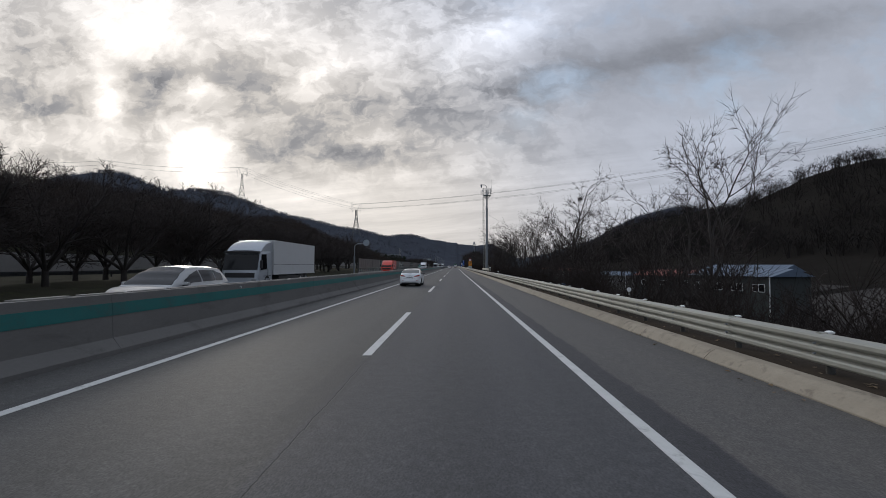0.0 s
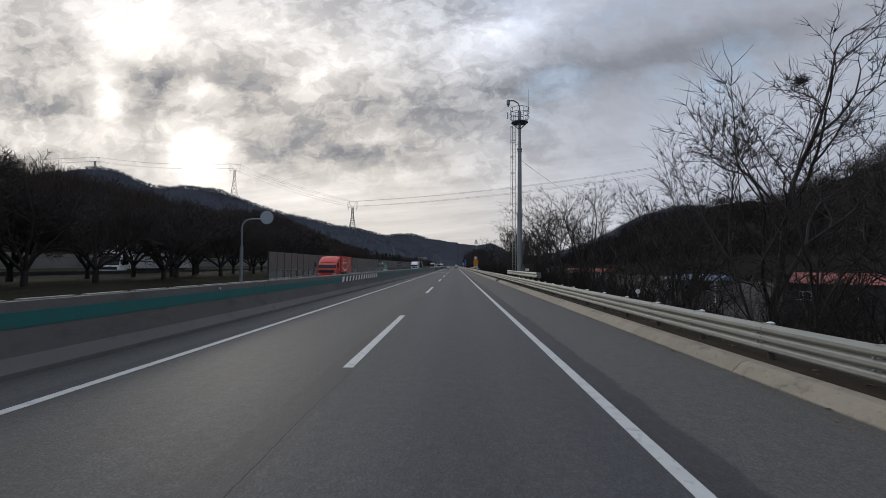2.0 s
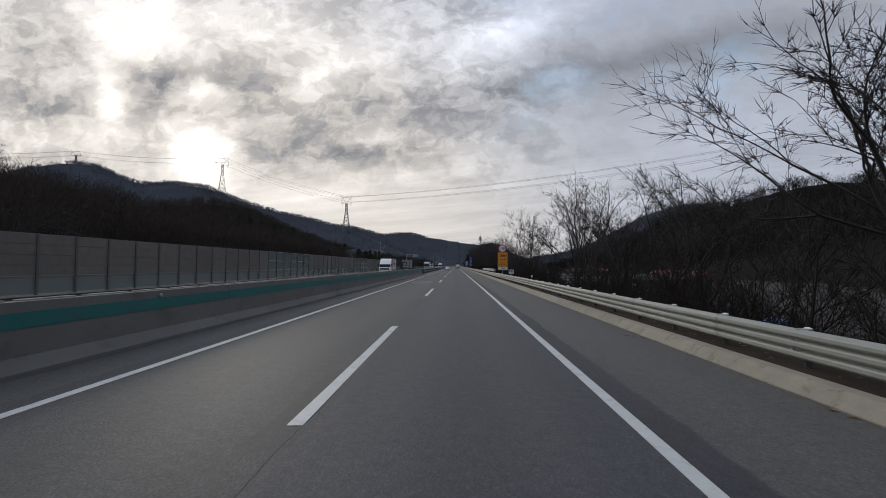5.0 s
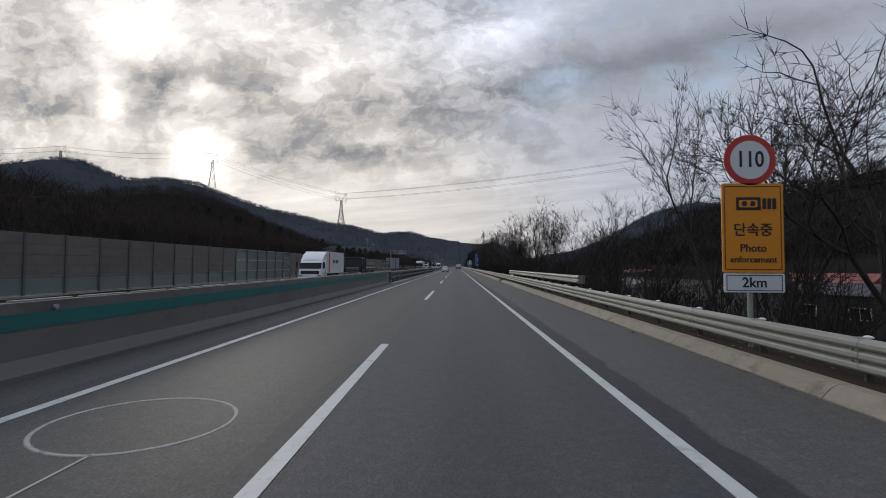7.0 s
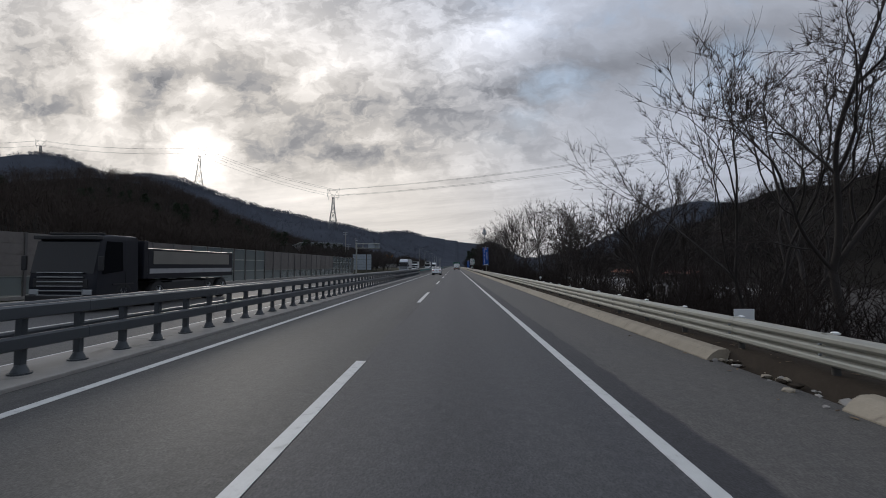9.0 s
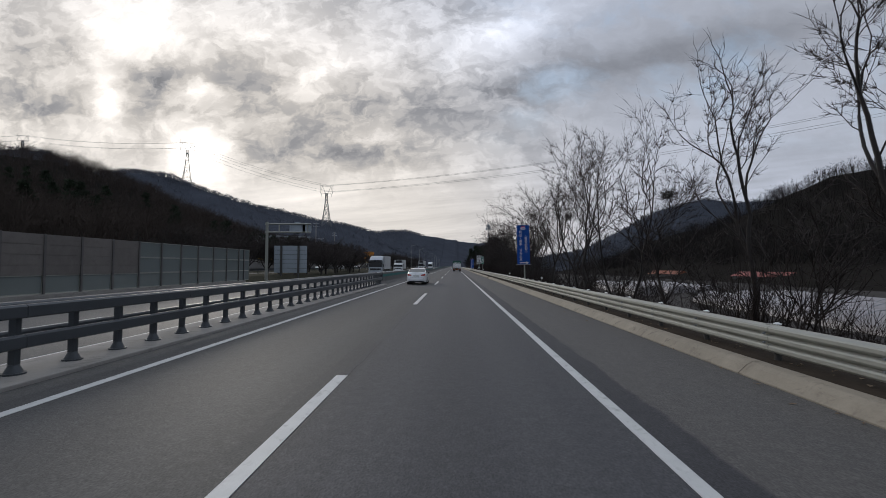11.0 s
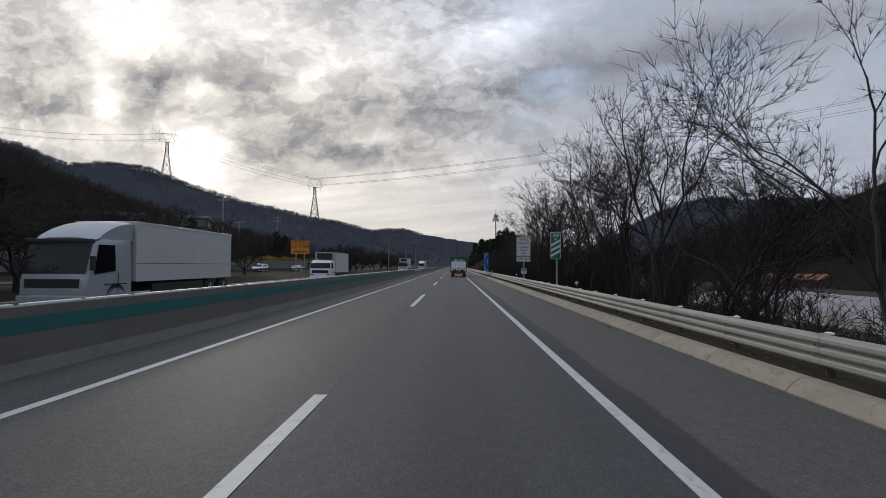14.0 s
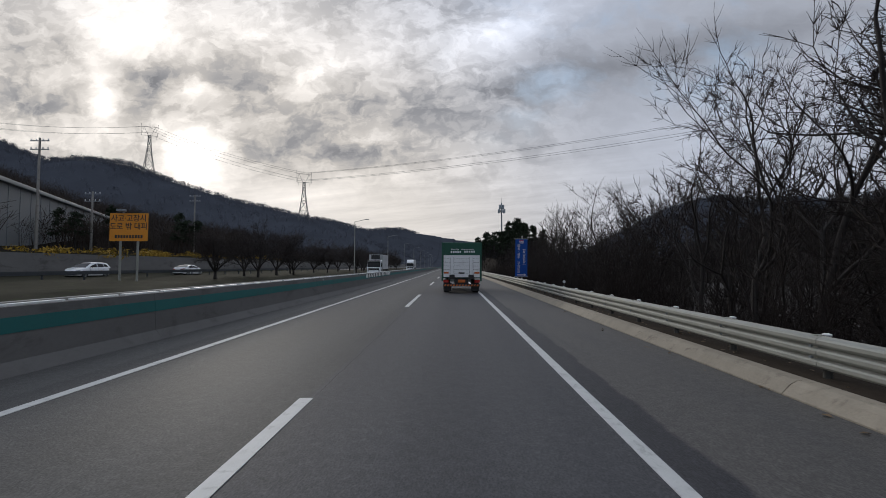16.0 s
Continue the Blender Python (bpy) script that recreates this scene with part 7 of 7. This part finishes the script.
# dark tipper lorry
tip = lorry(pose(-11.75, 194.6, 0), "dark tipper lorry with a chrome slatted grille", dict(big, long=9.3, cab_high=2.72, fairing=0, tipper=1, axles=(1.35, 3.3, 7.0, 8.3), bumper_paint=0), NAVY, NAVY)
STONE_GREY = surface("tipper_body", (0.20, 0.19, 0.17), 0.6, 0.2, var=0.2, scale=1.4)
bm = extruded([(-1.2, 1.1), (-1.2, 2.3), (-1.1, 2.32), (-1.06, 1.25), (1.06, 1.25), (1.1, 2.32), (1.2, 2.3), (1.2, 1.1)], 2.6, 9.3)
body = part("tipper_body", bm, NAVY, tip)
for s in (1, -1):
    part("side_panel", boxed(min(s * 1.2, s * 1.215), max(s * 1.2, s * 1.215), 2.9, 8.9, 1.68, 2.22, 0.004), STONE_GREY, body)
    part("side_stripe", boxed(min(s * 1.2, s * 1.215), max(s * 1.2, s * 1.215), 2.7, 9.2, 1.3, 1.5), surface("pale_stripe", (0.34, 0.34, 0.35), 0.5), body)
    part("fuel_tank", boxed(min(s * 0.65, s * 1.15), max(s * 0.65, s * 1.15), 4.2, 5.9, 0.5, 1.0, 0.08), TRIM, tip)
part("headboard", boxed(-1.2, 1.2, 2.35, 2.6, 1.1, 2.6, 0.03), NAVY, body)
for k in range(6):
    part("grille_slat", boxed(-0.80, 0.80, -0.05, 0.0, 0.58 + 0.155 * k, 0.62 + 0.155 * k, 0.012), ALLOY, tip, "chrome grille slat")
part("roof_bar", boxed(-1.0, 1.0, 0.55, 0.65, 2.72, 2.78, 0.02), TRIM, tip)

# green and white delivery lorry ahead, seen from behind
t = thing("delivery_lorry", pose(2.48, 349.0, 0), "green and white delivery lorry with a folded tail lift", "lorry")
LIFT = surface("tail_lift_panel", (0.78, 0.79, 0.80), 0.5, 0.0, var=0.08, scale=1.5, dirt=((0.3, 0.3, 0.29), 0.3))
part("cargo_box", boxed(-1.2, 1.2, 0.06, 5.6, 0.92, 3.1, 0.03), GREEN, t)
for x in (-1.17, 1.17):
    part("corner_post", boxed(x - 0.05, x + 0.05, 0.0, 0.08, 0.75, 3.1, 0.01), GREEN, t)
part("header", boxed(-1.12, 1.12, 0.01, 0.06, 2.33, 3.06, 0.01), GREEN, t)
bars(t, [(-0.62 + 0.135 * k, 2.52, 0.1, 0.13) for k in range(5)] + [(0.2 + 0.14 * k, 2.54, 0.1, 0.12) for k in range(5)], SIGNWHITE, 0.01)
bars(t, [(-0.62 + 0.07 * k, 2.68, 0.05, 0.05) for k in range(7)] + [(0.35, 2.68, 0.75, 0.025)], SIGNWHITE, 0.01)
lift = part("tail_lift", boxed(-1.1, 1.1, -0.03, 0.05, 0.98, 2.32, 0.012), LIFT, t, "pale grey tail lift panel")
for k in range(5):
    part("rib", boxed(-1.08, 1.08, -0.036, -0.03, 1.22 + 0.22 * k, 1.23 + 0.22 * k), SEAM, lift)
for x in (-0.58, 0.58):
    part("slide_rail", boxed(x - 0.10, x + 0.10, -0.07, -0.03, 1.1, 2.18, 0.01), LIFT, lift)
    part("rail_edge", boxed(x - 0.12, x - 0.105, -0.06, -0.03, 1.1, 2.2), SEAM, lift)
    part("rail_edge", boxed(x + 0.105, x + 0.12, -0.06, -0.03, 1.1, 2.2), SEAM, lift)
    part("lift_arm", boxed(x - 0.16, x + 0.16, -0.12, 0.1, 0.86, 1.14, 0.02), TRIM, t)
    part("marker_lamp", boxed(x * 1.6 - 0.15, x * 1.6 + 0.15, -0.045, -0.03, 1.2, 1.3), AMBER, lift, "orange marker")
part("warning_bar", boxed(-0.18, 0.18, -0.045, -0.03, 1.19, 1.28), TRIM, lift)
under = part("under_run_bar", boxed(-1.12, 1.12, 0.02, 0.12, 0.42, 0.56, 0.01), TRIM, t)
for k in range(12):
    bm = bmesh.new()
    x = -1.08 + 0.18 * k
    f = [bm.verts.new(p) for p in ((x, 0.012, 0.44), (x + 0.1, 0.012, 0.44), (x + 0.16, 0.012, 0.54), (x + 0.06, 0.012, 0.54))]
    bm.faces.new(f)
    part("chevron", bm, AMBER, under, "orange reflective chevron")
for s in (1, -1):
    part("tail_lamp", boxed(s * 0.95 - 0.16, s * 0.95 + 0.16, 0.0, 0.08, 0.66, 0.82, 0.01), TAIL, t, "red tail lamp")
    part("mud_flap", boxed(s * 0.85 - 0.24, s * 0.85 + 0.24, 0.55, 0.57, 0.12, 0.6), TRIM, t)
    wheel(t, s * 1.12, 1.4, 0.40, 0.42, 6)
    wheel(t, s * 1.08, 5.7, 0.40, 0.24, 6)
part("number_plate", boxed(-0.22, 0.22, 0.0, 0.02, 0.66, 0.84, 0.004), AMBER, t, "yellow number plate")
part("chassis", boxed(-0.42, 0.42, 0.1, 6.6, 0.5, 0.9), TRIM, t)
part("cab", boxed(-1.05, 1.05, 5.75, 7.3, 0.5, 2.35, 0.12), CARWHITE, t, smooth=True)


# ---- houses in the valley
def house(at, wide, deep, high, roof_mat, wall_mat, label, windows=4, roof_high=0.9):
    h = thing("house", at, label, "house", "valley houses")
    part("wall", boxed(-wide / 2, wide / 2, -deep / 2, deep / 2, -1.5, high), wall_mat, h)
    bm = bmesh.new()
    o = 0.35
    vs = [bm.verts.new(p) for p in ((-wide / 2 - o, -deep / 2 - o, high - 0.05), (wide / 2 + o, -deep / 2 - o, high - 0.05), (wide / 2 + o, 0, high + roof_high), (-wide / 2 - o, 0, high + roof_high), (wide / 2 + o, deep / 2 + o, high - 0.05), (-wide / 2 - o, deep / 2 + o, high - 0.05))]
    bm.faces.new((vs[0], vs[1], vs[2], vs[3]))
    bm.faces.new((vs[3], vs[2], vs[4], vs[5]))
    bm.faces.new((vs[0], vs[3], vs[5]))
    bm.faces.new((vs[1], vs[4], vs[2]))
    bm.faces.new((vs[0], vs[5], vs[4], vs[1]))
    roof = part("roof", bm, roof_mat, h)
    n = max(3, int(wide / 0.8))
    for k in range(n):
        x = -wide / 2 + wide * (k + 0.5) / n
        bm = bmesh.new()
        rod(bm, (x, -deep / 2 - o, high - 0.03), (x, 0, high + roof_high + 0.02), 0.03, n=4)
        part("roof_seam", bm, roof_mat, roof)
    for k in range(windows):
        x = -wide / 2 + wide * (k + 0.5) / windows
        w = part("window", boxed(x - 0.75, x + 0.75, -deep / 2 - 0.05, -deep / 2 - 0.01, high - 1.9, high - 0.95), SIGNWHITE, h, "white framed window")
        for dx in (-0.36, 0.36):
            part("pane", boxed(x + dx - 0.31, x + dx + 0.31, -deep / 2 - 0.06, -deep / 2 - 0.052, high - 1.83, high - 1.02), CARGLASS, w)
    part("drain_pipe", boxed(wide / 2 - 0.1, wide / 2, -deep / 2 - 0.1, -deep / 2 - 0.01, -1.0, high), SIGNWHITE, h)
    return h


ROOFRED = surface("red_roof_sheet", (0.26, 0.065, 0.05), 0.6, var=0.2, scale=0.8)
ROOFBLUE = surface("blue_grey_roof", (0.10, 0.14, 0.20), 0.5, var=0.2, scale=0.8)
ROOFORANGE = surface("orange_roof", (0.24, 0.075, 0.035), 0.6, var=0.2, scale=0.8)
WALLDARK = surface("dark_cladding", (0.030, 0.036, 0.036), 0.7, var=0.2, scale=0.8)
WALLPALE = surface("pale_render", (0.12, 0.115, 0.11), 0.8, var=0.2, scale=0.6)
house(pose(45.5, 82.2, -5.3, 0, 0, -52), 11.5, 7, 5.3, ROOFRED, WALLDARK, "dark clad house with a red metal roof", 3, 1.1)
house(pose(62, 84, -5.3, 0, 0, -62), 15, 8, 6.2, ROOFBLUE, WALLDARK, "dark house with a blue-grey roof", 4, 1.3)
house(pose(40, 51, -5.3, 0, 0, -70), 11, 7, 5.9, ROOFBLUE, WALLDARK, "dark workshop with a blue-grey roof and white windows", 4, 0.9)
house(pose(48, 118, -5.3, 0, 0, -60), 10, 7, 4.6, ROOFBLUE, WALLPALE, "pale house with a grey-blue roof", 3, 1.0)
house(pose(36, 172, -5.3, 0, 0, -72), 15, 7, 4.9, surface("dark_roof", (0.05, 0.05, 0.055), 0.7), WALLDARK, "long dark house with white window frames", 4, 0.8)
house(pose(56, 205, -5.3, 0, 0, -60), 12, 8, 5.0, ROOFRED, WALLPALE, "pale house with a red roof among trees", 3, 1.2)
house(pose(80, 385, -5.3, 0, 0, -60), 11, 8, 4.4, ROOFORANGE, WALLPALE, "pale house with an orange roof", 3, 1.2)
house(pose(84, 340, -5.3, 0, 0, -65), 13, 8, 4.6, ROOFRED, WALLPALE, "low house with a faded red roof", 3, 1.2)

VINYL = surface("vinyl_sheet", (0.24, 0.225, 0.23), 0.45, var=0.15, scale=0.7, bump=0.1)
for k in range(11):
    g = thing("greenhouse", pose(46 + 8.5 * (k % 6), (262 if k < 6 else 322) + 3.0 * (k % 6), -5.4, 0, 0, -4), "long pale vinyl tunnel greenhouse", "greenhouse", "tunnel greenhouses")
    part("cover", extruded([(3.4 * math.cos(a), 2.7 * math.sin(a)) for a in np.linspace(0, math.pi, 13)], 0, 42, steps=12), VINYL, g, smooth=True)
    for j in range(8):
        bm = bmesh.new()
        pts = [(3.43 * math.cos(a), 6.0 * j, 2.73 * math.sin(a)) for a in np.linspace(0, math.pi, 13)]
        for a, b in zip(pts, pts[1:]):
            rod(bm, a, b, 0.03, n=4, cap=False)
        part("hoop", bm, STEEL, g)

# blue tarpaulin heaps by the houses
for x, y in ((27, 33), (33, 66), (40, 150)):
    bm = bmesh.new()
    bmesh.ops.create_icosphere(bm, subdivisions=3, radius=1.0)
    for v in bm.verts:
        v.co = Vector((v.co.x * 2.2, v.co.y * 1.5, max(v.co.z, -0.2) * 0.9)) * (1 + 0.25 * noise.noise(v.co * 2.2 + Vector((x, y, 0))))
    tagged(part("tarpaulin_heap", bm, surface("blue_tarpaulin", (0.05, 0.16, 0.34), 0.5, var=0.2), at=pose(x, y, -5.3)), "heap covered with a blue tarpaulin", "tarpaulin", "tarpaulin heaps")

# wooden poles and a pale hall on the spur to the left
for x, y, h in ((-46, 372, 13), (-47, 381, 8), (-50, 410, 12)):
    p = thing("utility_pole", pose(x, y, height(x, y)), "grey concrete utility pole with crossarms", "utility pole", "utility poles")
    part("pole", rod(bmesh.new(), (0, 0, -0.5), (0, 0, h), 0.17, 0.11, n=10), CONCRETE, p, smooth=True)
    for z in (h - 0.4, h - 1.4):
        part("crossarm", boxed(-1.1, 1.1, -0.05, 0.05, z, z + 0.1), STEEL, p)
        for dx in (-1.0, -0.4, 0.4, 1.0):
            part("insulator", rod(bmesh.new(), (dx, 0, z + 0.1), (dx, 0, z + 0.3), 0.06, n=6), SIGNWHITE, p)
hall = thing("industrial_hall", pose(-67, 391, 2.6, 0, 0, 116), "long pale industrial hall on the slope", "hall")
part("wall", boxed(-30, 30, -8, 8, -6, 8.0), surface("pale_cladding", (0.19, 0.20, 0.21), 0.6, var=0.08), hall)
part("roof", boxed(-30.5, 30.5, -8.5, 8.5, 8.0, 8.5, 0.1), STEEL, hall)
for k in range(20):
    part("cladding_rib", boxed(-29.5 + 3.05 * k, -29.4 + 3.05 * k, -8.06, -8.0, -6, 8.0), STEEL, hall)
